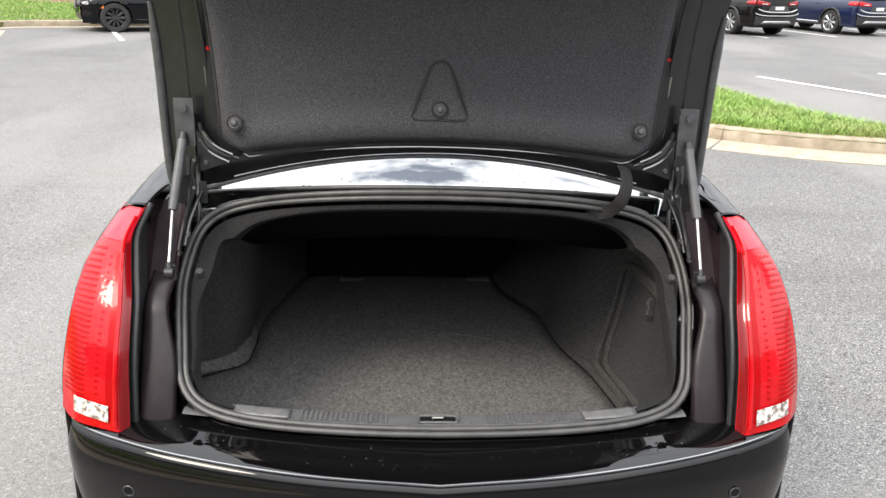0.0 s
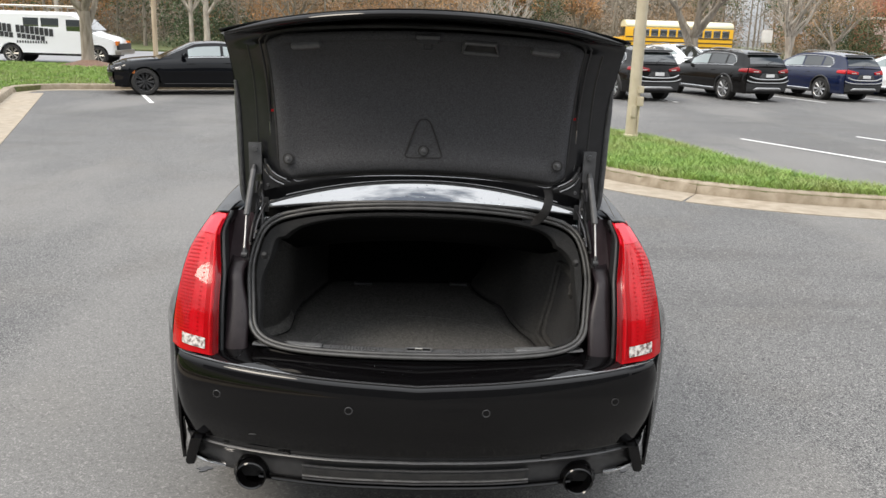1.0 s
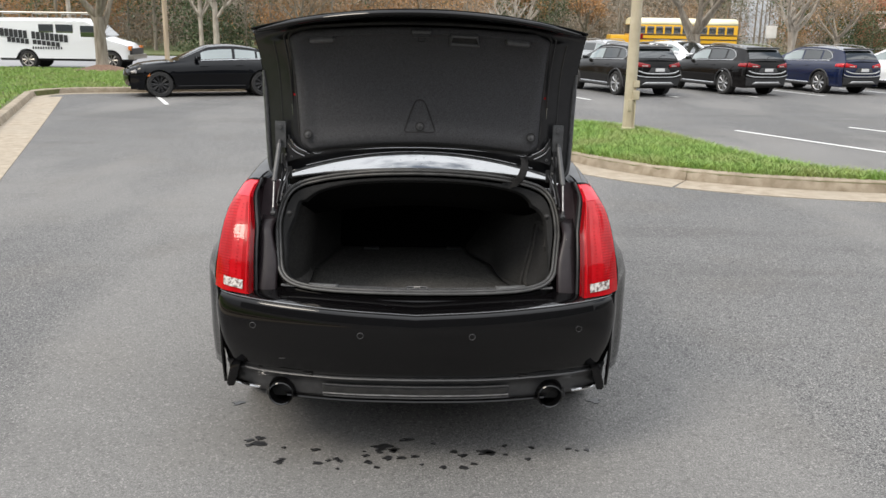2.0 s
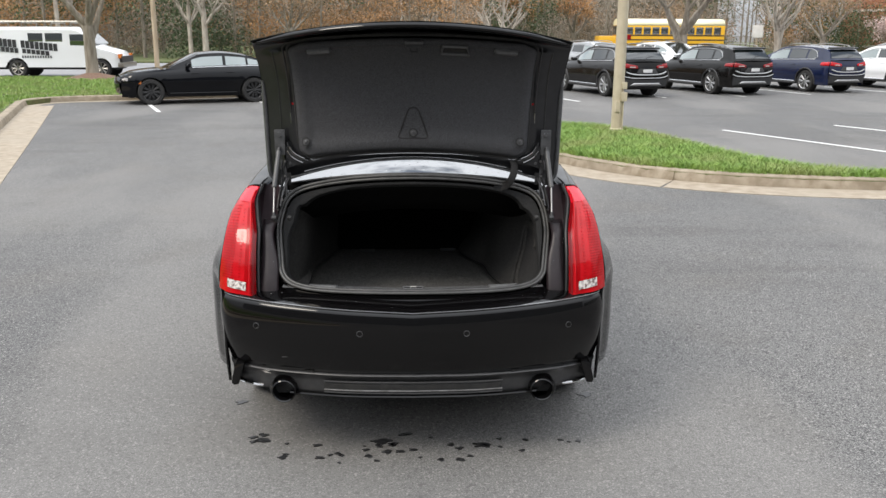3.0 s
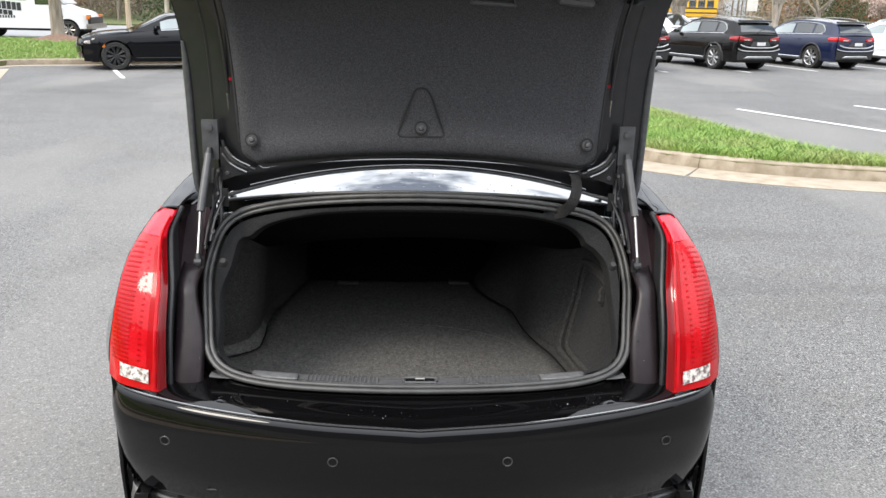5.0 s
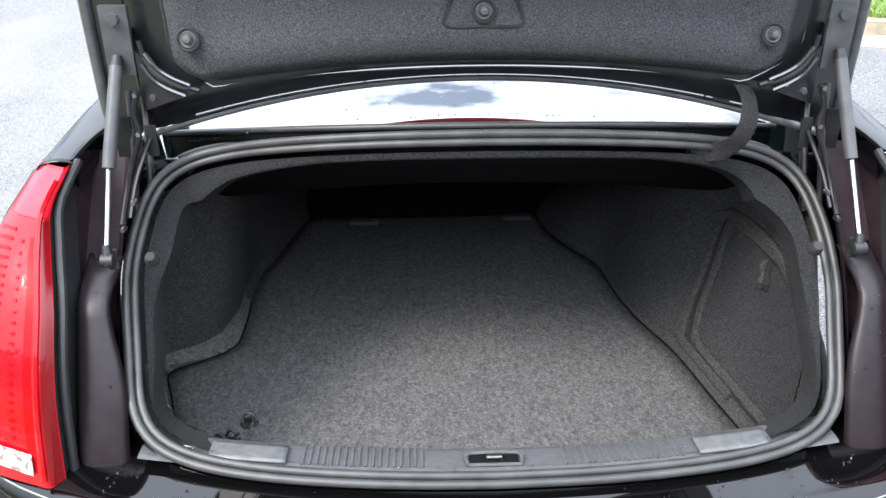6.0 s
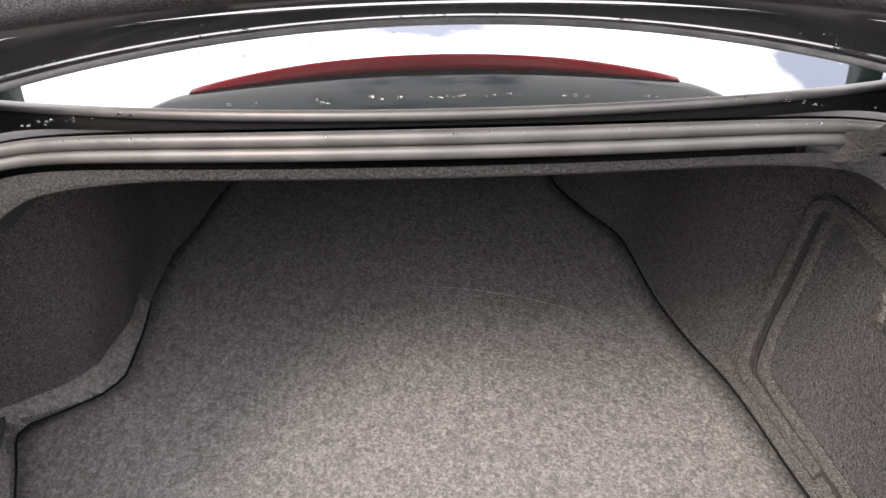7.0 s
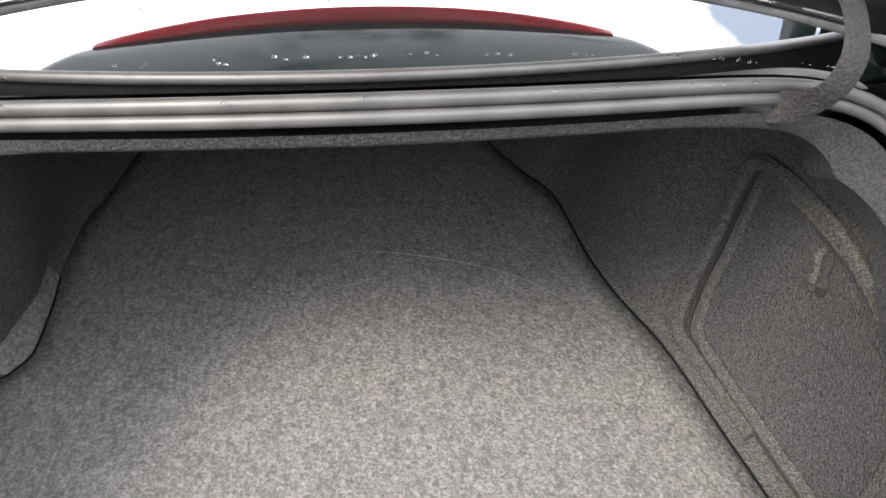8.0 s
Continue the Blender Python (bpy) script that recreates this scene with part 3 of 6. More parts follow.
def bumper_fn(u, v):
    s = 2 * u - 1
    x, y = tail_plan(s)
    zt = crest_z(x)
    zb = 0.474 - 0.02 * abs(s)
    z = zt + (zb - zt) * v
    tuck = ramp(v, [(0, 0.0), (0.05, -0.006), (0.25, -0.017), (0.6, -0.008), (1, 0.028)])
    n = Vector((x * 0.9, y - 1.2, 0)).normalized()
    return x - n.x * tuck, y - n.y * tuck, z


part("bumper_cover", surf(bumper_fn, 96, 14), PAINT, car, thick=0.006, side=-1)


def ledge_fn(u, v):
    """The bumper's top, from its crest forward to the boot's lower edge and the lamps."""
    s = (2 * u - 1) * 0.78
    x, y = tail_plan(s)
    zt = crest_z(x)
    yi = 0.034 + 0.30 * x * x
    return x * (1 - 0.03 * v), y + (max(yi, y + 0.02) - y) * v, zt + 0.004 + ramp(v, [(0, 0), (0.08, 0.005), (0.6, 0.018), (0.85, 0.026), (1, 0.042)])


part("bumper_top", surf(ledge_fn, 72, 10), PAINT, car)
# thin tube added along the crest to carry its highlight
part("crest_line", tube([Vector((*tail_plan(s / 40), crest_z(tail_plan(s / 40)[0]) + 0.001)) for s in range(-40, 41)], 0.0032, 8), EDGE_GLINT, car)


def bumper_at(x, z):
    """The bumper skin's depth at a breadth and a height."""
    best = min(((bumper_fn(i / 400, j / 40)) for i in range(401) for j in range(8, 24)), key=lambda q: (q[0] - x) ** 2 + (q[2] - z) ** 2)
    return best[1]


for sx in (-0.695, -0.23, 0.232, 0.693):
    yy = bumper_at(sx, 0.672) - 0.003
    lean = 0.42 * sx * abs(sx)
    ring = tube([(sx + 0.0125 * math.cos(t * 0.3927), yy + lean * 0.0125 * math.cos(t * 0.3927), 0.672 + 0.0125 * math.sin(t * 0.3927)) for t in range(16)], 0.0018, 6, closed=True)
    sensor = part("parking_sensor", moved(turned([(0.0001, yy), (0.011, yy), (0.0118, yy + 0.01)], 16), pose(sx, 0, 0.672)), PAINT, car)
    part("sensor_ring", ring, VALANCE, sensor)


def valance_fn(u, v):
    s = (2 * u - 1) * 0.82
    x, y = tail_plan(s)
    x *= 0.985
    z = 0.476 - 0.02 * abs(s) + (0.350 - 0.476) * v
    return x, y + 0.050 + ramp(v, [(0, -0.010), (0.06, -0.026), (0.20, -0.020), (0.32, 0.004), (0.7, 0.012), (1, 0.02)]), z


part("diffuser", surf(valance_fn, 72, 8), VALANCE, car, "dark grey plastic lower diffuser panel", thick=0.01, side=-1)
low = [valance_fn(0.19 + 0.62 * i / 40, 1.0) for i in range(41)]
part("diffuser_lip", tube([(x, y - 0.012, z) for x, y, z in low], 0.011, 8, flat=0.7), PAINT, car, "glossy black lower lip")
vent = surf(lambda u, v: Vector(valance_fn(0.28 + 0.44 * u, 0.42 + 0.40 * v)) + Vector((0, -0.015, 0)), 40, 3)
part("diffuser_vent", vent, TYRE, car, "black slot in the diffuser", thick=0.003, side=0)
for vv, rr, mm in ((0.40, 0.0040, VALANCE), (0.84, 0.0040, VALANCE), (0.74, 0.0042, ROD)):
    part("diffuser_trim", tube([Vector(valance_fn(0.28 + 0.44 * i / 30, vv)) + Vector((0, -0.018, 0)) for i in range(31)], rr, 8), mm, car)
for sg in (-1, 1):
    ex_x = sg * 0.585
    tip = turned([(0.050, -0.055), (0.054, -0.051), (0.055, -0.040), (0.055, 0.25), (0.047, 0.25), (0.046, -0.050), (0.050, -0.055)], 32)
    ex = part("exhaust_tip", moved(tip, pose(ex_x, 0.052, 0.360)), PAINT, car, "round black exhaust tip")
    part("bore", moved(turned([(0.001, 0.05), (0.0455, 0.05), (0.0455, 0.10), (0.001, 0.10)], 24), pose(ex_x, 0.052, 0.360)), TYRE, ex)
    part("exhaust_bezel", moved(turned([(0.057, -0.025), (0.061, -0.018), (0.062, 0.05), (0.057, 0.05)], 28), pose(ex_x, 0.060, 0.362)), PAINT, car)
    fin = [(0.768, 0.474), (0.812, 0.468), (0.830, 0.400), (0.836, 0.372), (0.826, 0.360), (0.800, 0.367), (0.784, 0.420)]
    fin_bm = bm_of(([Vector((sg * x, 0.062 + 0.30 * max(0, x - 0.79) + d, z)) for d in (0.0, 0.10) for x, z in fin], [tuple(range(7)), tuple(range(13, 6, -1))] + [(i, i + 7, (i + 1) % 7 + 7, (i + 1) % 7) for i in range(7)]))
    bmesh.ops.bevel(fin_bm, geom=fin_bm.edges[:], offset=0.006, segments=2, affect="EDGES", profile=0.6)
    part("corner_fin", fin_bm, PAINT, car, "black lower corner fin")
    blade = [valance_fn(0.5 + sg * (0.385 + 0.10 * i / 8), 0.90) for i in range(9)]
    part("side_blade", tube([(x, y - 0.012, z + 0.004) for x, y, z in blade], [0.006, 0.009, 0.010, 0.010, 0.010, 0.009, 0.008, 0.006, 0.004], 8), CHROME, car, "bright lower corner blade")
    part("tow_cover_line", tube([Vector(valance_fn(0.5 + sg * a, b)) + Vector((0, -0.003, 0)) for a, b in ((0.245, 0.03), (0.245, 0.30), (0.32, 0.31), (0.385, 0.30), (0.385, 0.03), (0.245, 0.03))], 0.0024, 5), TYRE, car)
for k in range(2):
    part("bumper_mark", block(-0.585, -0.54, -0.012, -0.008, 0.530 + 0.033 * k, 0.533 + 0.033 * k, 0.0005, 1), VALANCE, car)

# body sides, from the lamps to the nose, with wheel arches
WHEELS = (0.98, 3.86)
WR = 0.335


def arch(y, z):
    for yw in WHEELS:
        d = abs(y - yw)
        if d < 0.375:
            z = max(z, 0.335 + math.sqrt(0.375 ** 2 - d * d))
    return z


def side_x(y, z):
    w = ramp(y, [(0.1, 0.855), (0.22, 0.878), (0.30, 0.905), (0.40, 0.962), (0.50, 0.990), (0.8, 0.995), (1.2, 0.975), (2.4, 0.92), (3.8, 0.93), (4.3, 0.86), (4.75, 0.62)])
    zb = ramp(y, [(0.1, 1.216), (0.40, 1.218), (0.55, 1.234), (0.7, 1.250), (0.85, 1.254), (1.0, 1.24), (1.7, 1.12), (3.1, 1.0), (3.8, 0.92), (4.75, 0.72)])
    xb = ramp(y, [(0.1, 0.745), (0.4, 0.752), (0.7, 0.762), (1.2, 0.79), (2.4, 0.82), (3.3, 0.80), (4.2, 0.70), (4.75, 0.50)])
    t = max(0.0, (z - 0.80) / max(zb - 0.80, 0.05))
    f = 1 - ramp(t, [(0, 0), (0.2, 0.11), (0.37, 0.34), (0.58, 0.53), (0.84, 0.80), (1.0, 1.0)])
    low = ramp(z, [(0.18, 0.060), (0.36, 0.008), (0.5, 0.0)])
    return xb + (w - low - xb) * f, zb


def lamp_outer(z):
    """Where the tail lamp's outer edge runs at a height."""
    return (ramp(z, [(0.80, 0.880), (0.90, 0.872), (1.03, 0.853), (1.125, 0.833), (1.18, 0.808), (1.235, 0.774)]),
            ramp(z, [(0.80, 0.150), (0.90, 0.163), (1.03, 0.200), (1.125, 0.265), (1.18, 0.335), (1.235, 0.405)]))


def side_fn(u, v):
    y = 0.13 + 4.62 * u
    _, zb = side_x(y, 0.5)
    z0 = arch(y, 0.21 if y > 1.2 else 0.36)
    z = z0 + (zb - z0) * v
    if y < 0.55 and z > 0.80:
        xo, yo = lamp_outer(z)
        k = (y - 0.13) / 0.42
        y = yo + 0.006 + (0.55 - yo) * k
        s = math.sin(math.pi / 2 * k)
        w = step(0.80, 0.84, z)
        x = side_x(y, z)[0]
        return x + (xo - 0.003 + (side_x(0.55, z)[0] - xo + 0.003) * s - x) * w, y, z
    x, _ = side_x(y, z)
    return x, y, z


side = surf(side_fn, 140, 18)
part("body_side", side, PAINT, car, thick=0.012, side=0)
part("body_side", mirrored(side), PAINT, car, thick=0.012, side=0)

# cabin, roof, glass
def belt(y):
    _, zb = side_x(y, 0.5)
    return side_x(y, zb)[0], zb


def roof_z(y):
    return ramp(y, [(0.40, 1.05), (0.72, 1.16), (1.0, 1.28), (1.30, 1.460), (1.55, 1.490), (1.95, 1.505), (2.6, 1.49), (3.1, 1.33), (3.65, 1.04)])


def cabin_fn(u, v):
    y = 1.34 + 2.28 * u
    xb, zb = belt(y)
    zr = max(roof_z(y), zb + 0.015)
    xr = xb - 0.20 * min(1, (zr - zb) / 0.4)
    if v < 0.5:
        t = v / 0.5
        return xb + (xr - xb) * t, y, zb + (zr - 0.045 * min(1, (zr - zb) / 0.3) - zb) * t
    t = (v - 0.5) / 0.5
    return xr * (1 - t), y, zr - 0.045 * min(1, (zr - zb) / 0.3) * (1 - t) ** 2


roof = surf(cabin_fn, 60, 20)
part("roof", join(roof, mirrored(roof)), PAINT, car, thick=0.01, side=0)
pane = surf(lambda u, v: Vector(cabin_fn(0.02 + 0.70 * u, 0.06 + 0.37 * v)) + Vector((0.009, 0, 0.002)), 24, 6)
for shape in (pane, mirrored(pane)):
    part("side_window", shape, CAR_GLASS, car)


# the rear glass rises steeply at its foot and flattens towards the roof
GLASS_RISE = [1.122]
for i in range(400):
    yy = 0.600 + 0.79 * (i + 0.5) / 400
    slope = np.interp(yy, [0.60, 0.66, 0.70, 0.73, 0.80, 0.90, 1.05, 1.39], [49, 44.6, 41.2, 37.0, 29.5, 21.5, 15, 9])
    GLASS_RISE.append(GLASS_RISE[-1] + 0.79 / 400 * math.tan(radians(float(slope))))


def glass_fn(u, v):
    x = (2 * u - 1) * (0.78 - 0.20 * v)
    y = 0.600 + 0.79 * v + 0.20 * x * x * (1 - 0.5 * v)
    k = min(v, 0.9999) * 400
    z = GLASS_RISE[int(k)] + (GLASS_RISE[int(k) + 1] - GLASS_RISE[int(k)]) * (k - int(k)) - (0.05 + 0.55 * v * (1 - 0.60 * v)) * x * x
    return x, y, z


part("rear_window", surf(glass_fn, 60, 90), CAR_GLASS, car, "dark tinted rear window reflecting the clouds", thick=0.005, side=-1)
part("rear_deck_seal", tube([(x, 0.402 + 0.66 * x * x, 1.285 - 0.235 * x * x) for x in [0.64 * (i / 30 - 1) for i in range(61)]], 0.0062, 10), RUBBER, car)

def gap_shade_fn(u, v):
    """A strip added below the gasket, near-black for the shade in the gap."""
    x = 0.63 * (2 * u - 1)
    return x, 0.404 + 0.66 * x * x + 0.004 * v, 1.284 - 0.235 * x * x - 0.075 * v


part("gap_shade", surf(gap_shade_fn, 40, 4), DEEP_SHADE, car, thick=0.003, side=-1)


def pillar_side(u, v):
    g = Vector(glass_fn(1.0, u)) + Vector((-0.004, 0, 0.002))
    y = 0.40 + 1.00 * u
    xb, zb = belt(y)
    p = Vector((xb, y, zb)).lerp(g, v)
    return p + Vector((0.006, 0, -0.012 + 0.026 * step(0.5, 0.9, u))) * math.sin(math.pi * v)


pill = surf(pillar_side, 24, 8)
part("rear_pillar", pill, PAINT, car)
part("rear_pillar", mirrored(pill), PAINT, car)


def shoulder_fn(u, v):
    """The quarter panel's top, from the lamp forward past the lid, with a lip into the gutter."""
    y = 0.374 + 0.43 * u
    xi, zi = ramp(y, [(0.38, 0.711), (0.46, 0.706), (0.53, 0.699), (0.80, 0.672)]), ramp(y, [(0.38, 1.235), (0.46, 1.245), (0.53, 1.249), (0.66, 1.258), (0.80, 1.262)])
    xo, zo = ramp(y, [(0.38, 0.776), (0.52, 0.771), (0.66, 0.762), (0.80, 0.758)]), ramp(y, [(0.38, 1.232), (0.52, 1.252), (0.66, 1.270), (0.80, 1.276)])
    k = ramp(v, [(0, 0), (0.14, 0.02), (0.2, 0.06), (0.86, 0.96), (1, 1.06)])
    dz = ramp(v, [(0, -0.045), (0.14, -0.003), (0.2, 0.001), (0.5, 0.005), (0.86, -0.002), (1, -0.016)])
    return xi + (xo - xi) * k, y, zi + (zo - zi) * k + dz


crown = surf(shoulder_fn, 30, 14)
for shape in (crown, mirrored(crown)):
    part("quarter_shoulder", shape, PAINT, car, "glossy black top of the rear quarter", thick=0.003, side=-1)
wind = surf(lambda u, v: Vector(cabin_fn(0.74 + 0.25 * u, 0.60 + 0.40 * v)) + Vector((0, 0, 0.012)), 12, 10)
part("windscreen", join(wind, mirrored(wind)), CAR_GLASS, car)


def bonnet_fn(u, v):
    y = 3.45 + 1.30 * u
    xb, zb = belt(y)
    return xb * (1 - v), y, zb + 0.05 * (1 - (1 - v) ** 2) * (1 - 0.6 * u)


bon = surf(bonnet_fn, 24, 10)
part("bonnet", join(bon, mirrored(bon)), PAINT, car, thick=0.01, side=0)
nose = surf(lambda u, v: ((2 * u - 1) * 0.62, 4.74 + 0.10 * math.cos((2 * u - 1) * 1.4), 0.22 + 0.52 * v), 20, 6)
part("front_bumper", nose, PAINT, car, thick=0.02, side=0)
part("underbody", block(-0.68, 0.68, 0.30, 4.6, 0.20, 0.30, 0.03), TYRE, car)
part("under_tray", block(-0.66, 0.66, 0.06, 0.32, 0.325, 0.365, 0.012), TYRE, car)


def car_wheel(yw, sg, wr, parent, width=0.25, x=0.80, spokes=7, rim_mat=None, z=None):
    z = wr if z is None else z
    tyre = turned([(wr * 0.70, -width / 2), (wr * 0.93, -width / 2), (wr, -width * 0.36), (wr, width * 0.36), (wr * 0.93, width / 2), (wr * 0.70, width / 2)], 36, "x")
    w = part("tyre", moved(tyre, pose(sg * x, yw, z)), TYRE, parent)
    ring = turned([(wr * 0.71, width * 0.46), (wr * 0.66, width * 0.40), (wr * 0.62, -width * 0.3), (wr * 0.71, -width * 0.4)], 36, "x")
    shapes = [ring if sg > 0 else mirrored(ring)]
    hub = turned([(0.001, width * 0.40), (wr * 0.14, width * 0.40), (wr * 0.18, width * 0.30), (wr * 0.18, -0.02)], 16, "x")
    shapes.append(hub if sg > 0 else mirrored(hub))
    for k in range(spokes):
        a = 2 * math.pi * k / spokes
        for da in (-0.10, 0.10):
            p0 = (sg * width * 0.34, wr * 0.15 * math.cos(a), wr * 0.15 * math.sin(a))
            p1 = (sg * width * 0.40, wr * 0.68 * math.cos(a + da), wr * 0.68 * math.sin(a + da))
            shapes.append(tube([p0, p1], wr * 0.042, 6))
    part("rim", moved(join(*shapes), pose(sg * x, yw, z)), rim_mat or STEEL, w)
    well = turned([(0.001, 0), (wr * 1.1, 0)], 28, "x")
    part("wheel_well", moved(well, pose(sg * (x - width * 0.55), yw, z)), TYRE, parent)


for yw in WHEELS:
    for sg in (-1, 1):
        car_wheel(yw, sg, WR, car, x=0.795, width=0.27, z=WR - 0.018)


# tail lamps: a wrapped lens between an inner edge and the body's corner
def lamp_fn(sg, grow=0.0):
    def fn(u, v):
        z = 0.806 + 0.428 * v
        yi = ramp(v, [(0, 0.085), (0.3, 0.115), (0.56, 0.170), (0.80, 0.265), (0.88, 0.300), (1, 0.38)])
        xi = ramp(v, [(0, 0.700), (0.56, 0.702), (0.80, 0.722), (0.88, 0.728), (1, 0.714)])
        xo, yo = lamp_outer(z)
        x = xi + (xo - xi) * ramp(u, [(0, 0), (0.16, 0.13), (0.6, 0.72), (1, 1)])
        dome = ramp(u, [(0, 0.0), (0.10, 0.020), (0.17, 0.027), (0.25, 0.026), (0.55, 0.020), (0.85, 0.008), (1, 0.0)]) * (1 - 0.4 * v)
        y = yi + (yo - yi) * u ** 1.3 - dome - grow
        return sg * x, y - 0.012 * (1 - u), z - 0.012 * (1 - u) * (1 - v)
    return fn


for sg in (-1, 1):
    f = lamp_fn(sg)
    lamp = part("tail_lamp", surf(f, 22, 30), LAMP_RED, car, "tall red tail lamp with a clear reversing light")
    g = lamp_fn(sg, 0.0035)
    rim = [g(0.17, i / 30) for i in range(1, 30)]
    part("lens_ridge", tube(rim, 0.005, 6), LAMP_RED, lamp)
    part("lens_top", surf(lambda u, v: g(0.02 + 0.93 * u, 0.87 + 0.125 * v), 10, 6), LAMP_PINK, lamp, "paler red lens cap")
    part("bulb_column", surf(lambda u, v: g(0.20 + 0.08 * u, 0.12 + 0.70 * v), 4, 14), LAMP_MID, lamp)
    part("lens_side", surf(lambda u, v: lamp_fn(sg, 0.002)(0.005 + 0.115 * u, 0.01 + 0.85 * v), 4, 20), LAMP_SIDE, lamp, "dark red inner side of the lens")
    for k in range(27):
        v0 = 0.15 + k * 0.026
        part("reflector_rib", surf(lambda u, v: lamp_fn(sg, 0.002)(0.50 + 0.42 * u, v0 + 0.009 * v - 0.012 * u * u), 6, 1), LAMP_MID, lamp)
    for k in range(20):
        v0 = 0.17 + k * 0.033
        part("bulb_bead", surf(lambda u, v: lamp_fn(sg, 0.002)(0.36 + 0.03 * u, v0 + 0.010 * v), 2, 1), LAMP_MID, lamp)
    rev = surf(lambda u, v: lamp_fn(sg, 0.005)(0.25 + 0.38 * u, 0.045 + 0.085 * v + 0.015 * u), 8, 4)
    part("reversing_light", rev, LAMP_CLEAR, lamp, "clear reversing lens")
    edge = [Vector(f(0, i / 30)) + Vector((-sg * 0.007, 0.020, 0)) for i in range(31)]
    part("lamp_housing", surf(lambda u, v: Vector(f(0.0, u)) + Vector((sg * (0.004 - 0.010 * v), 0.002 + 0.10 * v, 0)), 20, 3), BLACK_PLASTIC, lamp)
    part("lamp_gasket", tube(edge, 0.0075, 8), BLACK_PLASTIC, car)


# boot opening: its rim runs round in s, 0 to 1, by length, and swells at mid height
def swell(k):
    return math.exp(-((k - 0.57) / 0.22) ** 2)


def rim_raw(t):
    c, q = math.cos(t), math.sin(t)
    n = 7.0
    x = 0.616 * math.copysign(abs(c) ** (2 / n), c)
    k = (math.copysign(abs(q) ** (2 / n), q) + 1) / 2
    x *= 1.0 - 0.025 * (1 - k) + 0.033 * swell(k)
    bow = min(x * x, 0.22) * k ** 6
    z = 0.816 + (1.280 - 0.17 * x * x - 0.816) * k - 0.09 * bow
    y = 0.024 + 0.20 * x * x + (0.330 + 0.10 * x * x) * k + 0.25 * bow
    return Vector((x, y, z))


R = 160
dense = [rim_raw(2 * math.pi * (i / 4000) ) for i in range(4000)]
run = [0.0]
for a, b in zip(dense, dense[1:] + dense[:1]):
    run.append(run[-1] + (b - a).length)
RIM, k = [], 0
for i in range(R):
    while run[k + 1] < run[-1] * i / R:
        k += 1
    RIM.append(dense[k])
RIM = [(RIM[i - 2] + RIM[i - 1] * 2 + RIM[i] * 3 + RIM[(i + 1) % R] * 2 + RIM[(i + 2) % R]) / 9 for i in range(R)]
FACE = Vector((0, -0.80, 0.60))
OUT = [(RIM[(i + 1) % R] - RIM[i - 1]).normalized().cross(FACE).normalized() for i in range(R)]


def rim_at(s, grow=0.0, lift=0.0):
    i = int(round(s * R)) % R
    return RIM[i] + OUT[i] * grow + FACE * lift


part("boot_seal", tube([rim_at(i / R, 0.004, 0.008) for i in range(R)], 0.0074, 12, closed=True, flat=0.9), RUBBER, car, "grey-black rubber boot seal")
part("boot_seal_lobe", tube([rim_at(i / R, -0.0095, 0.003) for i in range(R)], 0.0070, 12, closed=True, flat=0.9), RUBBER, car)


def flange_fn(u, v):
    """Felt turned in round the opening, wide at the upper corners, with a wavy inner edge."""
    r = rim_at(u)
    k = (r.z - 0.826) / 0.45
    w = 0.010 + 0.048 * ramp(k, [(0.0, 0), (0.30, 0.10), (0.45, 0.36), (0.58, 0.62), (0.72, 0.95), (0.85, 1.0), (1.0, 0.6)]) * ramp(abs(r.x), [(0.30, 0.12), (0.46, 0.35), (0.56, 1.0)])
    w *= 1 + 0.22 * math.sin(r.z * 38 + 2 * r.x) * min(1, abs(r.x) / 0.55)
    w *= step(0.05, 0.3, k)
    p = rim_at(u, -0.022 - w * v, -0.010 - 0.010 * v)
    return p + Vector((0, 0.05, -0.015)) * ramp(v, [(0, 0), (0.8, 0.0), (1, 1)])


part("liner_flange", surf(flange_fn, R, 6, wrap_u=True), EDGE_FELT, car, "felt edging inside the boot seal")


def outer_at(s):
    """The painted surround's outer edge: lamps at the sides, bumper below, glass above."""
    r = rim_at(s)
    k = (r.z - 0.826) / 0.45
    side_ = Vector((math.copysign(0.705, r.x), r.y + 0.05 + 0.03 * k, r.z - 0.02))
    top = Vector((r.x * 1.08, 0.61 + 0.18 * r.x ** 2, 1.118 - 0.05 * r.x ** 2))
    low_ = Vector((r.x * 1.05, r.y - 0.02, r.z - 0.045))
    return side_.lerp(top, step(0.80, 0.93, k)).lerp(low_, 1 - step(0.02, 0.12, k))


def surround_fn(u, v):
    a, b = rim_at(u, 0.016), outer_at(u)
    return a.lerp(b, v) + Vector((0, 0.02, -0.012)) * math.sin(math.pi * v)


part("boot_surround", surf(surround_fn, R, 8, wrap_u=True), PAINT, car)
for sg in (-1, 1):
    crown_i = sorted((i for i in range(R) if RIM[i].z > 1.05 and 0.20 < sg * RIM[i].x < 0.575 and RIM[i].y > 0.25), key=lambda i: sg * RIM[i].x)

    def corner_fn(u, v):
        """The painted deck, which rises towards the ends of the rear glass."""
        i = crown_i[int(round(u * (len(crown_i) - 1)))]
        p = RIM[i] + OUT[i] * 0.018
        h = -0.016 + 0.022 * step(0.30, 0.62, abs(p.x))
        return p + Vector((0, 0.012 + ramp(v, [(0, 0), (0.4, 0.016), (0.6, 0.03), (1, 0.11)]), -0.010 + ramp(v, [(0, -0.008), (0.4, h), (0.6, h), (1, -0.06)])))
    part("deck_corner", surf(corner_fn, len(crown_i) - 1, 8), TYRE, car)
PILLAR_DROPS, prng = [], random.Random(31)
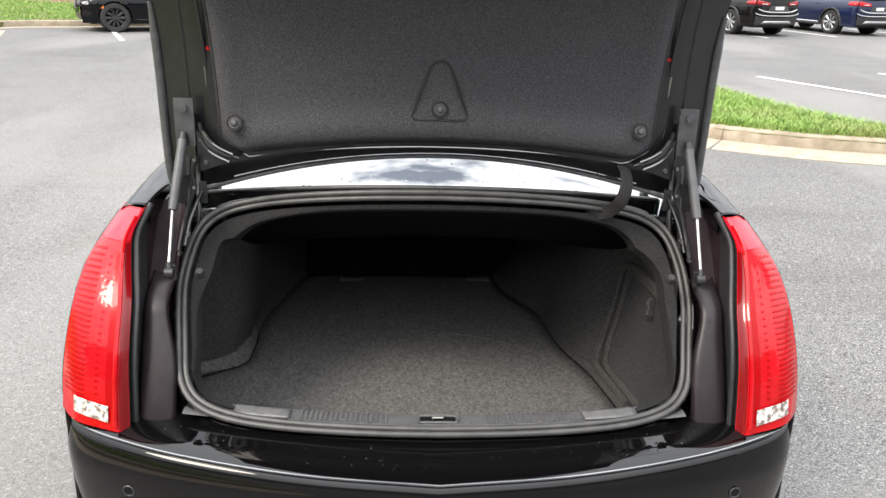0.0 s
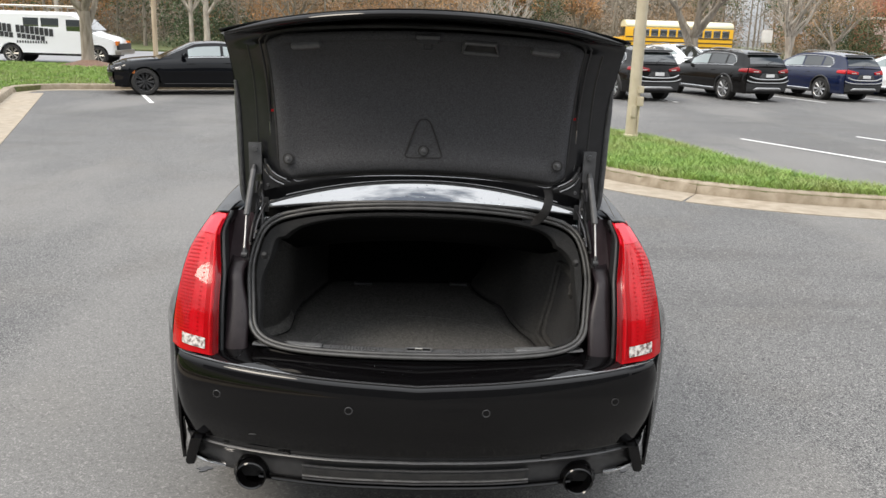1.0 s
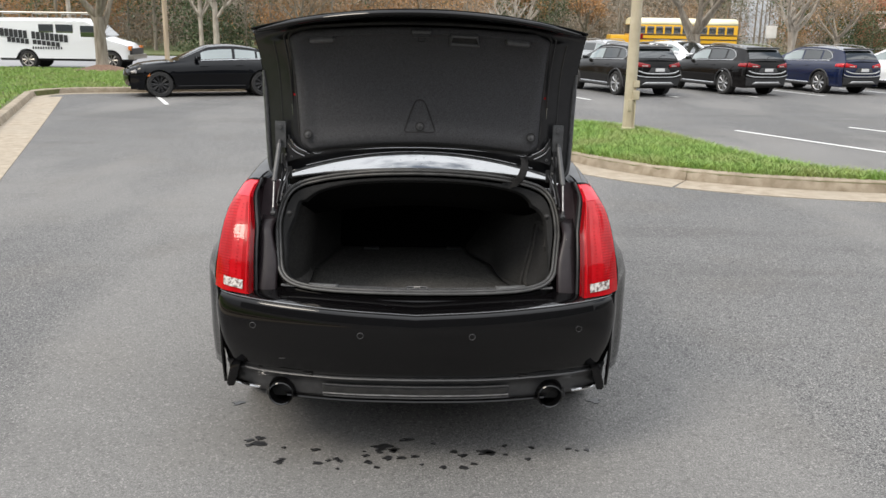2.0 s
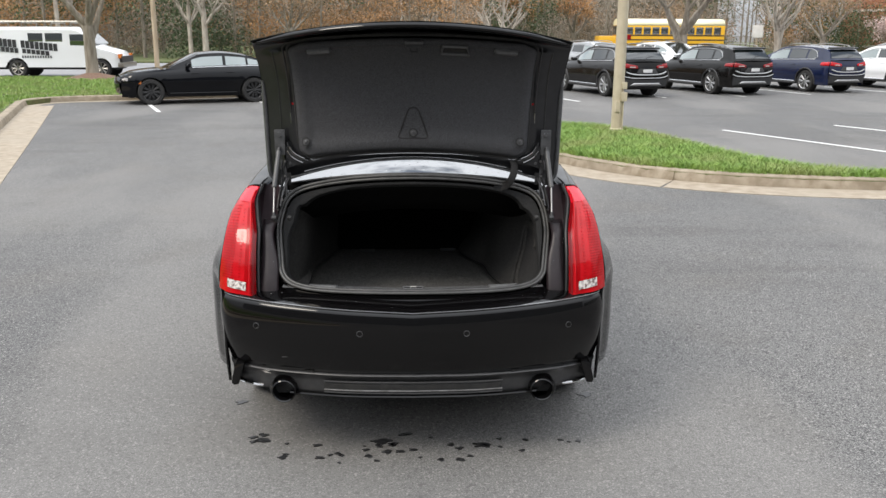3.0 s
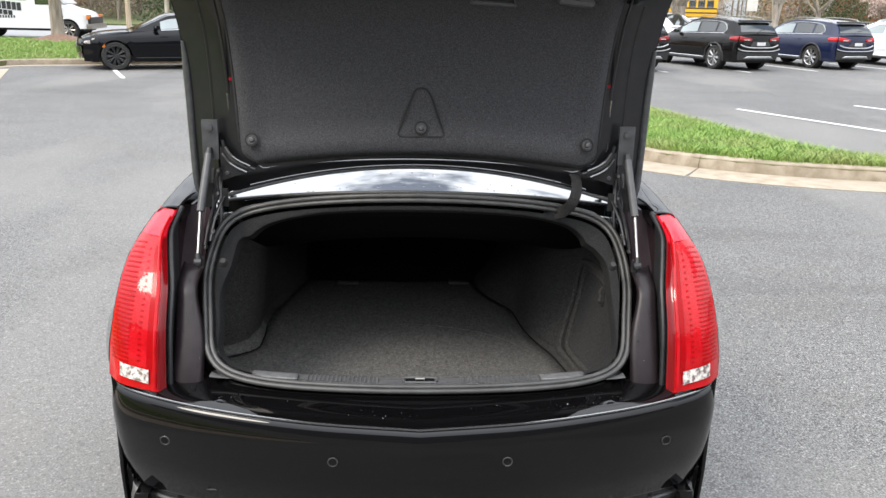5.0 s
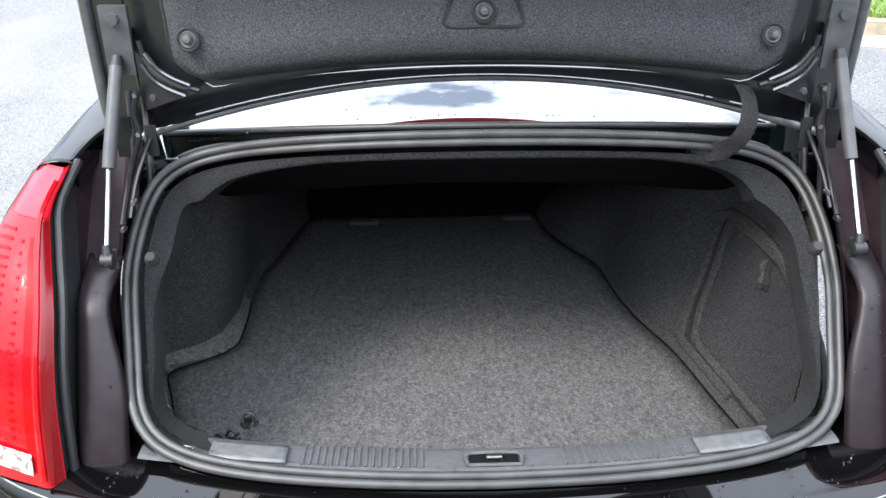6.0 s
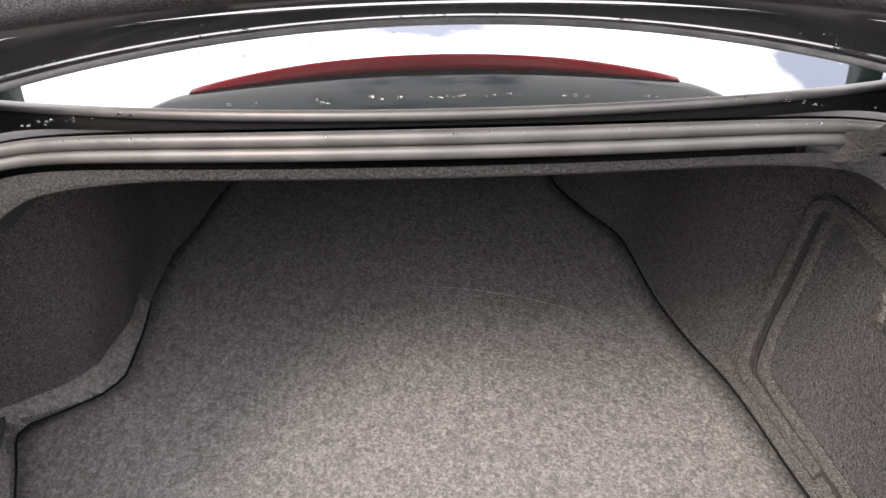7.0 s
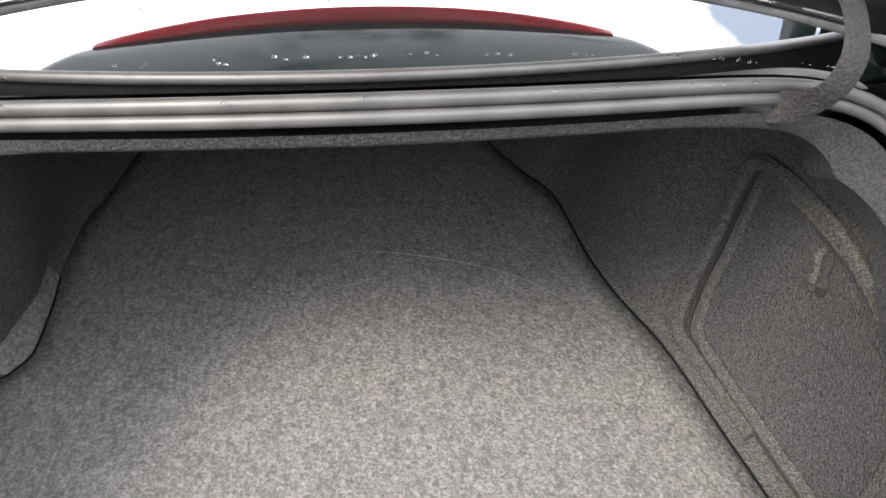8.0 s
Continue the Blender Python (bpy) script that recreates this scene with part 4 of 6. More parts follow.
for sg in (-1, 1):
    def trough_fn(u, v):
        """The deep gutter between the pillar and the lamp."""
        z = 0.80 + 0.42 * u
        y0 = 0.11 + ramp(u, [(0, 0), (0.5, 0.10), (1, 0.27)])
        d = ramp(v, [(0, 0.03), (0.25, 0.105), (0.7, 0.105), (1, 0.01)])
        return sg * (0.63 + 0.110 * v), y0 + d, z
    part("gutter_panel", surf(trough_fn, 20, 8), GUTTER_PAINT, car)

    def pillar_fn(u, v):
        z = 0.765 + 0.320 * u
        y0 = 0.095 + 0.16 * u ** 1.3
        lap = 0.032 * swell((z - 0.816) / 0.40)
        x = 0.604 + lap + (0.092 - lap) * v
        bulge = ramp(v, [(0, 0.012), (0.12, 0.021), (0.5, 0.024), (0.82, 0.018), (1, -0.004)])
        top = ramp(u, [(0, 0), (0.85, 0.0), (1, 0.06)])
        return sg * x, y0 - bulge + top + 0.012, z
    PILLAR_DROPS += [Vector(pillar_fn(prng.uniform(0.25, 0.95), prng.uniform(0.1, 0.85))) + Vector((0, -0.001, 0.001)) for _ in range(26)]
    part("surround_pillar", surf(pillar_fn, 20, 8), PILLAR_PAINT, car, "dark plum painted pillar beside the boot", thick=0.008, side=-1)
for k, (dy, dz) in enumerate(((-0.018, -0.018), (-0.034, -0.033))):
    line = [Vector((x, 0.022 + 0.20 * x * x + dy, 0.806 + dz + 0.06 * max(0, abs(x) - 0.5))) for x in [0.59 * (i / 30 - 1) for i in range(61)]]
    part("sill_bead", tube(line, 0.007, 8), PAINT, car)


# boot room
FLOOR_Z = 0.638
FOOT = {1: [(0.12, 0.575), (0.355, 0.543), (0.456, 0.524), (0.649, 0.489), (0.795, 0.441), (0.911, 0.416), (1.10, 0.394), (1.213, 0.336), (1.335, 0.285), (1.5, 0.26)],
        -1: [(0.12, 0.60), (0.40, 0.635), (0.52, 0.672), (0.60, 0.698), (0.645, 0.640), (0.683, 0.586), (0.735, 0.560), (0.83, 0.560), (0.926, 0.566), (1.086, 0.560), (1.153, 0.540), (1.3, 0.51), (1.5, 0.46)]}
HEADS = {1: [(0.10, 0.580), (0.20, 0.590), (0.34, 0.612), (0.50, 0.635), (0.70, 0.60), (0.92, 0.50), (1.2, 0.45), (1.5, 0.43)],
         -1: [(0.10, 0.580), (0.20, 0.595), (0.32, 0.63), (0.42, 0.67), (0.56, 0.70), (0.61, 0.675), (0.655, 0.615), (0.695, 0.565), (0.75, 0.542), (0.84, 0.535), (1.0, 0.54), (1.5, 0.46)]}
SHELF = {1: [(0.2, 0.036), (0.66, 0.036), (0.80, 0.012), (1.5, 0.01)], -1: [(0.3, 0.03), (0.45, 0.045), (0.62, 0.052), (0.74, 0.040), (0.85, 0.018), (1.5, 0.01)]}


def head_z(y):
    return ramp(y, [(0.06, 0.76), (0.2, 0.905), (0.30, 1.015), (0.38, 1.105), (0.44, 1.115), (0.52, 1.085), (1.5, 1.07)])


def wall_x(y, z, sg=1):
    """Half breadth of the boot at a height: a low turned-up shelf, then the wall."""
    foot, head, shelf = ramp(y, FOOT[sg]), ramp(y, HEADS[sg]), ramp(y, SHELF[sg])
    h = z - FLOOR_Z
    a = foot + shelf * ramp(h, [(0, 0), (0.012 if sg > 0 else 0.030, 0.95), (0.05, 1.0)])
    k = max(0.0, (h - 0.02) / max(head_z(y) - FLOOR_Z - 0.02, 0.05))
    return a + (head - a) * ramp(k, [(0, 0), (0.25, 0.45), (0.6, 0.8), (1, 1)])


for sg in (-1, 1):
    def wall_fn(u, v):
        y = 0.10 + 1.37 * u
        z = FLOOR_Z - 0.006 + (head_z(y) - FLOOR_Z) * v ** 1.6
        return sg * wall_x(y, z, sg), y, z
    part("boot_side_liner", surf(wall_fn, 64, 30), CARPET_SIDE, car, "charcoal felt boot side lining")
part("floor_upturn", surf(lambda u, v: (-wall_x(0.42 + 0.50 * u, FLOOR_Z + 0.032 * v, -1) + 0.004 * math.sin(math.pi * (0.15 + 0.7 * v)), 0.42 + 0.50 * u, FLOOR_Z - 0.002 + 0.034 * v), 40, 6), CARPET, car, "turned-up felt edge of the boot floor")
part("boot_floor", surf(lambda u, v: (-ramp(0.10 + 1.38 * v, FOOT[-1]) - 0.004 + (ramp(0.10 + 1.38 * v, FOOT[-1]) + ramp(0.10 + 1.38 * v, FOOT[1]) + 0.008) * u, 0.10 + 1.38 * v, FLOOR_Z), 20, 40), CARPET, car, "speckled grey felt boot floor", thick=0.01, side=-1)
# the far end's shade is put into the seat back's near-black colour
part("seat_back", surf(lambda u, v: (-0.58 + 1.06 * u, 1.47 + 0.05 * v, 0.62 + 0.59 * v), 8, 8), DEEP_SHADE, car)
for px, py in ((-0.29, 1.40), (0.20, 1.42)):
    part("seat_latch", block(px - 0.045, px + 0.045, py, py + 0.03, FLOOR_Z, FLOOR_Z + 0.012, 0.003), SILL, car)


def headlining_fn(u, v):
    x = (2 * u - 1) * 0.66
    y0 = 0.385 + 0.30 * x * x + 0.25 * min(x * x, 0.22)
    z0 = 1.245 - 0.17 * x * x - 0.09 * min(x * x, 0.22)
    return x, y0 + (1.52 - y0) * v, z0 + ramp(v, [(0, 0), (0.03, -0.012), (0.10, -0.075), (0.19, -0.145), (0.37, -0.212), (1, -0.30)])


# near-black, so the colour carries the shade under the deck
part("boot_headlining", surf(headlining_fn, 30, 20), DEEP_SHADE, car)


def sill_fn(u, v):
    x = (2 * u - 1) * 0.585
    yb = 0.030 + 0.17 * x * x
    p = ramp(v, [(0, 0.0), (0.12, 0.010), (0.55, 0.060), (0.68, 0.074), (0.8, 0.084), (1, 0.094)])
    z = 0.821 + ramp(v, [(0, 0.004), (0.12, 0.006), (0.55, 0.0), (0.68, -0.006), (0.8, -0.05), (1, -0.215)])
    return x, yb + p * (1 + 0.4 * x * x), z


sill = part("sill_trim", surf(sill_fn, 60, 24), SILL, car, "grey moulded plastic load sill")
for sg in (-1, 1):
    for k in range(18):
        u0 = 0.5 + sg * (0.10 + 0.0098 * k)
        part("sill_rib", tube([Vector(sill_fn(u0, 0.16 + 0.5 * j / 6)) + Vector((0, 0, 0.0005)) for j in range(7)], 0.0028, 6), SILL, sill)
    pad = surf(lambda u, v: Vector(sill_fn(0.5 + sg * (0.29 + 0.11 * u), 0.14 + 0.38 * v)) + Vector((0, 0, 0.006)), 10, 5)
    part("scuff_pad", pad, PAD, sill, "raised rectangular pad", thick=0.005, side=-1)
slot = smooth_path([(-0.043, 0, 0), (-0.046, 0.016, 0), (-0.040, 0.028, 0), (0.040, 0.028, 0), (0.046, 0.016, 0), (0.043, 0, 0)], 24)
part("latch_slot", [moved(tube(slot + [slot[0]], 0.003, 6), pose(0, 0.048, 0.8295)), ][0], SILL, sill)
# solid block, coloured near-black for the shade inside the slot
part("latch_well_shade", block(-0.040, 0.040, 0.047, 0.074, 0.805, 0.8290, 0.003), DEEP_SHADE, sill)
part("latch_striker", tube([(-0.012, 0.062, 0.825), (-0.012, 0.062, 0.834), (0.012, 0.062, 0.834), (0.012, 0.062, 0.825)], 0.003, 6), STEEL, sill)

# access flap in the off-side lining
def on_wall(y, z, off=0.003):
    return Vector((wall_x(y, z, 1) - off, y, z))


FLAP = [(0.28, 0.655), (0.45, 0.655), (0.62, 0.657), (0.662, 0.668), (0.690, 0.735), (0.700, 0.835), (0.703, 0.930), (0.697, 0.966), (0.672, 0.980), (0.56, 0.978), (0.42, 0.968), (0.30, 0.950)]
# a raised line whose dark colour is the groove's shade
flap = part("access_flap", tube(smooth_path([on_wall(y, z, 0.001) for y, z in FLAP], 90), 0.0048, 8), GROOVE_SHADE, car, "felt access flap's outline, groove shade drawn as a dark line")
part("flap_bead", tube(smooth_path([on_wall(y + 0.014 * (1 if y > 0.6 else 0), z + (-0.005 if z < 0.7 else 0.012 if z > 0.99 else 0), 0.005) for y, z in FLAP[1:]], 80), 0.0130, 8), CARPET_SIDE, flap)
part("flap_inner_bead", tube(smooth_path([on_wall(y - (0.020 if y > 0.6 else 0), z + (0.018 if z < 0.7 else -0.014 if z > 0.97 else 0), 0.004) for y, z in FLAP], 80), 0.0120, 8), CARPET_SIDE, flap)
part("flap_inner_line", tube(smooth_path([on_wall(y - 0.03, z + 0.034, 0.001) for y, z in FLAP[:4]], 40), 0.0022, 6), EDGE_FELT, flap)
def flap_face(u, v):
    """The flap's felt panel, a little proud of the lining, coloured darker for shade."""
    z = 0.674 + 0.294 * v
    y = 0.27 + (ramp(v, [(0, 0.645), (0.25, 0.672), (0.6, 0.681), (0.95, 0.684), (1, 0.668)]) - 0.27) * u
    return on_wall(y, z, 0.0045)


part("flap_panel", surf(flap_face, 24, 14), FLAP_SHADE_FELT, flap, "access flap's felt panel, darkened in colour for its shade")
# raised dark bead, coloured for the shade in the pull's hollow
part("flap_pull_shade", tube(smooth_path([on_wall(0.520, 0.945, 0.005), on_wall(0.508, 0.917, 0.007), on_wall(0.498, 0.885, 0.005)], 8), [0.004, 0.009, 0.011, 0.008, 0.006, 0.009, 0.012, 0.009, 0.004], 8), GROOVE_SHADE, flap)
part("flap_dimple", tube(smooth_path([on_wall(0.536, 0.940, 0.006), on_wall(0.524, 0.914, 0.009), on_wall(0.514, 0.882, 0.006)], 8), [0.006, 0.010, 0.013, 0.010, 0.007, 0.011, 0.014, 0.011, 0.006], 8), CARPET_SIDE, flap)
for sg in (-1, 1):
    seam = [Vector((sg * (ramp(0.16 + 1.3 * i / 60, FOOT[sg]) - 0.003), 0.16 + 1.3 * i / 60, FLOOR_Z + 0.0005)) for i in range(61)]
    part("floor_seam", tube(seam if sg > 0 else seam[:36], 0.0024 if sg > 0 else 0.0020, 6), DEEP_SHADE, car)
part("floor_fold", tube(smooth_path([(-0.462, 0.20, FLOOR_Z), (-0.472, 0.45, FLOOR_Z), (-0.465, 0.57, FLOOR_Z), (-0.43, 0.69, FLOOR_Z), (-0.38, 0.78, FLOOR_Z)], 24), 0.0045, 6), CARPET, car)
crease = smooth_path([(-0.06, 0.956, FLOOR_Z), (0.07, 0.937, FLOOR_Z), (0.254, 0.865, FLOOR_Z), (0.36, 0.764, FLOOR_Z), (0.422, 0.654, FLOOR_Z), (0.452, 0.506, FLOOR_Z), (0.451, 0.33, FLOOR_Z)], 40)
part("floor_crease", tube(crease, 0.0015, 6), CARPET, car)
for sg in (-1, 1):
    part("liner_clip", moved(turned([(0.0001, -0.014), (0.008, -0.013), (0.012, -0.004), (0.012, 0.006)], 14), pose(sg * 0.568, 0.268, 1.100, -50, 0, 0)), TYRE, car)


# lid, in its raised place; the profile runs from the hinge edge up to the lip
def skin_fn(u, v):
    s = 2 * u - 1
    w = ramp(v, [(0, 0.655), (0.08, 0.70), (0.45, 0.712), (0.66, 0.735), (1, 0.715)])
    x = s * w
    a = x * x
    y = ramp(v, [(0, 0.525), (0.06, 0.535), (0.35, 0.515), (0.62, 0.445), (0.70, 0.40), (1, 0.085)])
    z = ramp(v, [(0, 1.342), (0.06, 1.366), (0.35, 1.655), (0.62, 1.925), (0.70, 1.958), (1, 1.972)])
    if v <= 0.70:
        z += -0.17 * a * (1 - v / 0.70) - 0.10 * a * (1 - step(0.0, 0.16, v))
        z += -0.15 * a * min(1, v / 0.7)
        y += 0.10 * a * v / 0.70
    else:
        k = (v - 0.70) / 0.30
        z += -0.15 * a - 0.015 * k * a
        y += 0.10 * a + k * (0.36 * a)
    return x, y, z


lid = part("boot_lid", surf(skin_fn, 48, 48), LID_PAINT, car, "raised glossy black boot lid with a felt liner", thick=0.008, side=0)


def inner_fn(u, v):
    """The pressed inner frame, set inside the skin."""
    s = 2 * u - 1
    x, y, z = skin_fn(0.5 + 0.4975 * s, v)
    dep = (0.055 - 0.045 * step(0.58, 0.72, v)) * min(1, 6 * (1 - abs(s))) * min(1, v / 0.10) * min(1, (1 - v) / 0.06)
    n = Vector((0, -0.96, -0.2)) if v < 0.6 else Vector((0, -0.96, -0.2)).lerp(Vector((0, -0.15, -0.98)), min(1, (v - 0.6) / 0.14))
    return Vector((x * (1 - 0.02 * dep / 0.05), y, z)) + n * (0.010 + dep)


part("inner_frame", surf(inner_fn, 48, 40), FRAME_PAINT, lid)
for run_ in ([(0.05, 0.12 + 0.48 * i / 30) for i in range(31)], [(0.95, 0.12 + 0.48 * i / 30) for i in range(31)]):
    part("frame_ridge", tube([inner_fn(a, b) + Vector((0, 0.001, 0)) for a, b in run_], 0.0045, 8), FRAME_PAINT, lid)
# the lower ridge takes the highlight material, the side ridges the frame paint
part("frame_ridge", tube([inner_fn(0.11 + 0.78 * i / 40, 0.040) + Vector((0, 0.001, 0)) for i in range(41)], 0.0035, 8), EDGE_GLINT, lid)


def liner_fn(u, v, off=0.0):
    """The felt liner: a tall panel, folded towards the lip in its upper band."""
    s = 2 * u - 1
    cut = 0.045 * (max(0, 0.07 - v) / 0.07) ** 2 + 0.06 * (max(0, v - 0.90) / 0.10) ** 2
    x = s * (0.537 + 0.020 * v - cut)
    a = x * x
    y = ramp(v, [(0, 0.464), (0.12, 0.462), (0.28, 0.447), (0.45, 0.418), (0.62, 0.378), (0.78, 0.332), (1.0, 0.280)])
    z = ramp(v, [(0, 1.392), (0.35, 1.632), (0.64, 1.796), (0.70, 1.822), (0.78, 1.850), (1.0, 1.905)])
    drop = -0.15 * a * (1 - v) - 0.10 * a * v
    rim_ = min(1, 7 * (1 - abs(s))) * min(1, 7 * v, 9 * (1 - v))
    dep = 0.016 * min(1, 3 * rim_) - 0.012 * step(0.35, 1.0, rim_) + off
    n = Vector((0, -0.97, -0.15)).lerp(Vector((0, -0.60, -0.80)), step(0.15, 0.85, v)).normalized()
    return Vector((x, y + 0.15 * a * v, z + drop)) + n * dep


liner = part("lid_liner", surf(liner_fn, 48, 40), LINER, lid, "black felt lid liner", thick=0.01, side=0)
for fu, fv in ((0.032, 0.112), (0.5, 0.118), (0.968, 0.112)):
    p = liner_fn(fu, fv, 0.008)
    clip = part("push_fastener", moved(turned([(0.0001, -0.012), (0.006, -0.011), (0.008, -0.006), (0.010, -0.001), (0.013, -0.002), (0.016, 0.000), (0.018, 0.006)], 24), pose(*p, -12, 0, 0)), SILL, liner)
    part("fastener_dimple", moved(tube([(0.0185 * math.cos(t * 0.2618), 0, 0.0185 * math.sin(t * 0.2618)) for t in range(24)], 0.0028, 6, closed=True), pose(p.x, p.y - 0.001, p.z, -12, 0, 0)), TYRE, clip)
ring = [(0.0, v / 20) for v in range(2, 20)] + [(u / 30, 1.0) for u in range(1, 30)] + [(1.0, 1 - v / 20) for v in range(1, 19)] + [(1 - u / 30, 0.0) for u in range(1, 30)]
ring_pts = [liner_fn(u, v, -0.012) + Vector(((u - 0.5) * 0.014, 0, (0.006 if v > 0.9 else -0.006 if v < 0.1 else 0))) for u, v in ring]
part("liner_edge_gap", tube(ring_pts, 0.007, 6, closed=True), TYRE, liner)
bead = ([p + Vector((0.022 * (1 if p.x > 0 else -1) * min(1, (abs(p.x) / 0.5) ** 6), 0.004, -0.012 if v < 0.1 else 0)) for p, (u, v) in zip(ring_pts, ring)])
part("frame_bead", tube(bead, 0.0042, 8, closed=True), FRAME_PAINT, lid)
low_run = [i for i, (u, v) in enumerate(ring) if u == 1.0 and v < 0.35] + [i for i, (u, v) in enumerate(ring) if v == 0.0] + [i for i, (u, v) in enumerate(ring) if u == 0.0 and v < 0.35]
# the bead's lower run laid again as a highlight
part("bead_glint", tube(smooth_path([bead[i] + Vector((0.004 * (2 * ring[i][0] - 1), -0.002, -0.004 * (ring[i][1] < 0.1))) for i in low_run], 90), 0.0030, 8), EDGE_GLINT, lid)
tri = [liner_fn(0.5 + a, b, 0.005) for a, b in ((0.0, 0.083), (-0.052, 0.083), (-0.063, 0.090), (-0.060, 0.112), (-0.024, 0.262), (-0.014, 0.284), (0.0, 0.290), (0.014, 0.284), (0.024, 0.262), (0.060, 0.112), (0.063, 0.090), (0.052, 0.083))]
part("embossed_triangle", tube(smooth_path(tri + [tri[0]], 60), 0.0034, 6), TYRE, liner)
for fu in (0.125, 0.875):
    q = [liner_fn(fu + d, 0.90, 0.014) for d in (-0.048, -0.042, -0.02, 0.02, 0.042, 0.048)]
    part("grab_ledge", tube(q, [0.006, 0.014, 0.015, 0.015, 0.014, 0.006], 8), SILL, lid)
p = liner_fn(0.505, 0.93, 0.004)
latch = part("lid_latch", block(p.x - 0.036, p.x + 0.036, p.y - 0.022, p.y + 0.03, p.z - 0.012, p.z + 0.02, 0.006), BLACK_PLASTIC, lid)
part("latch_cover", block(p.x - 0.040, p.x + 0.040, p.y - 0.028, p.y - 0.012, p.z + 0.004, p.z + 0.016, 0.004), SILL, latch)
part("latch_hook", tube([(p.x - 0.014, p.y - 0.02, p.z - 0.014), (p.x - 0.014, p.y - 0.024, p.z - 0.030), (p.x + 0.014, p.y - 0.024, p.z - 0.030), (p.x + 0.014, p.y - 0.02, p.z - 0.014)], 0.004, 6), BLACK_PLASTIC, latch)
pk = [liner_fn(u, v, 0.007) for u, v in ((0.622, 0.95), (0.722, 0.95), (0.728, 0.78), (0.616, 0.78))]
part("pull_pocket", tube(pk + [pk[0]], 0.008, 8), SILL, lid)
# flat dark sheet on the liner, its colour standing for the pocket's shade
part("pocket_shade", surf(lambda u, v: liner_fn(0.619 + 0.105 * u, 0.785 + 0.16 * v, 0.006), 6, 6), TYRE, lid)
edge = [Vector(skin_fn(i / 48, 0)) + Vector((0, -0.006, 0)) for i in range(49)]
part("hinge_edge", tube(edge, 0.0088, 12), EDGE_TRIM, lid, "wet grey edge strip")
chm = surf(lambda u, v: Vector(skin_fn(0.02 + 0.96 * u, 0.655 - 0.11 * v)) + Vector((0, 0.004 + 0.075 * ramp(v, [(0, 0), (0.22, 0.92), (0.6, 1.0), (1, 0)]) * math.sin(math.pi * (0.03 + 0.94 * u)) ** 0.6, 0)), 40, 10)
part("high_brake_lamp", chm, LAMP_PINK, lid, "thin red brake light strip", thick=0.008, side=0)
lip = [Vector(skin_fn(i / 48, 1.0)) for i in range(49)]
part("lid_lip", tube([q + Vector((0, 0.008, -0.012)) for q in lip[1:-1]], [0.018 * min(1, 0.35 + 0.12 * min(i, 46 - i)) for i in range(47)], 12, flat=0.75), PAINT, lid)

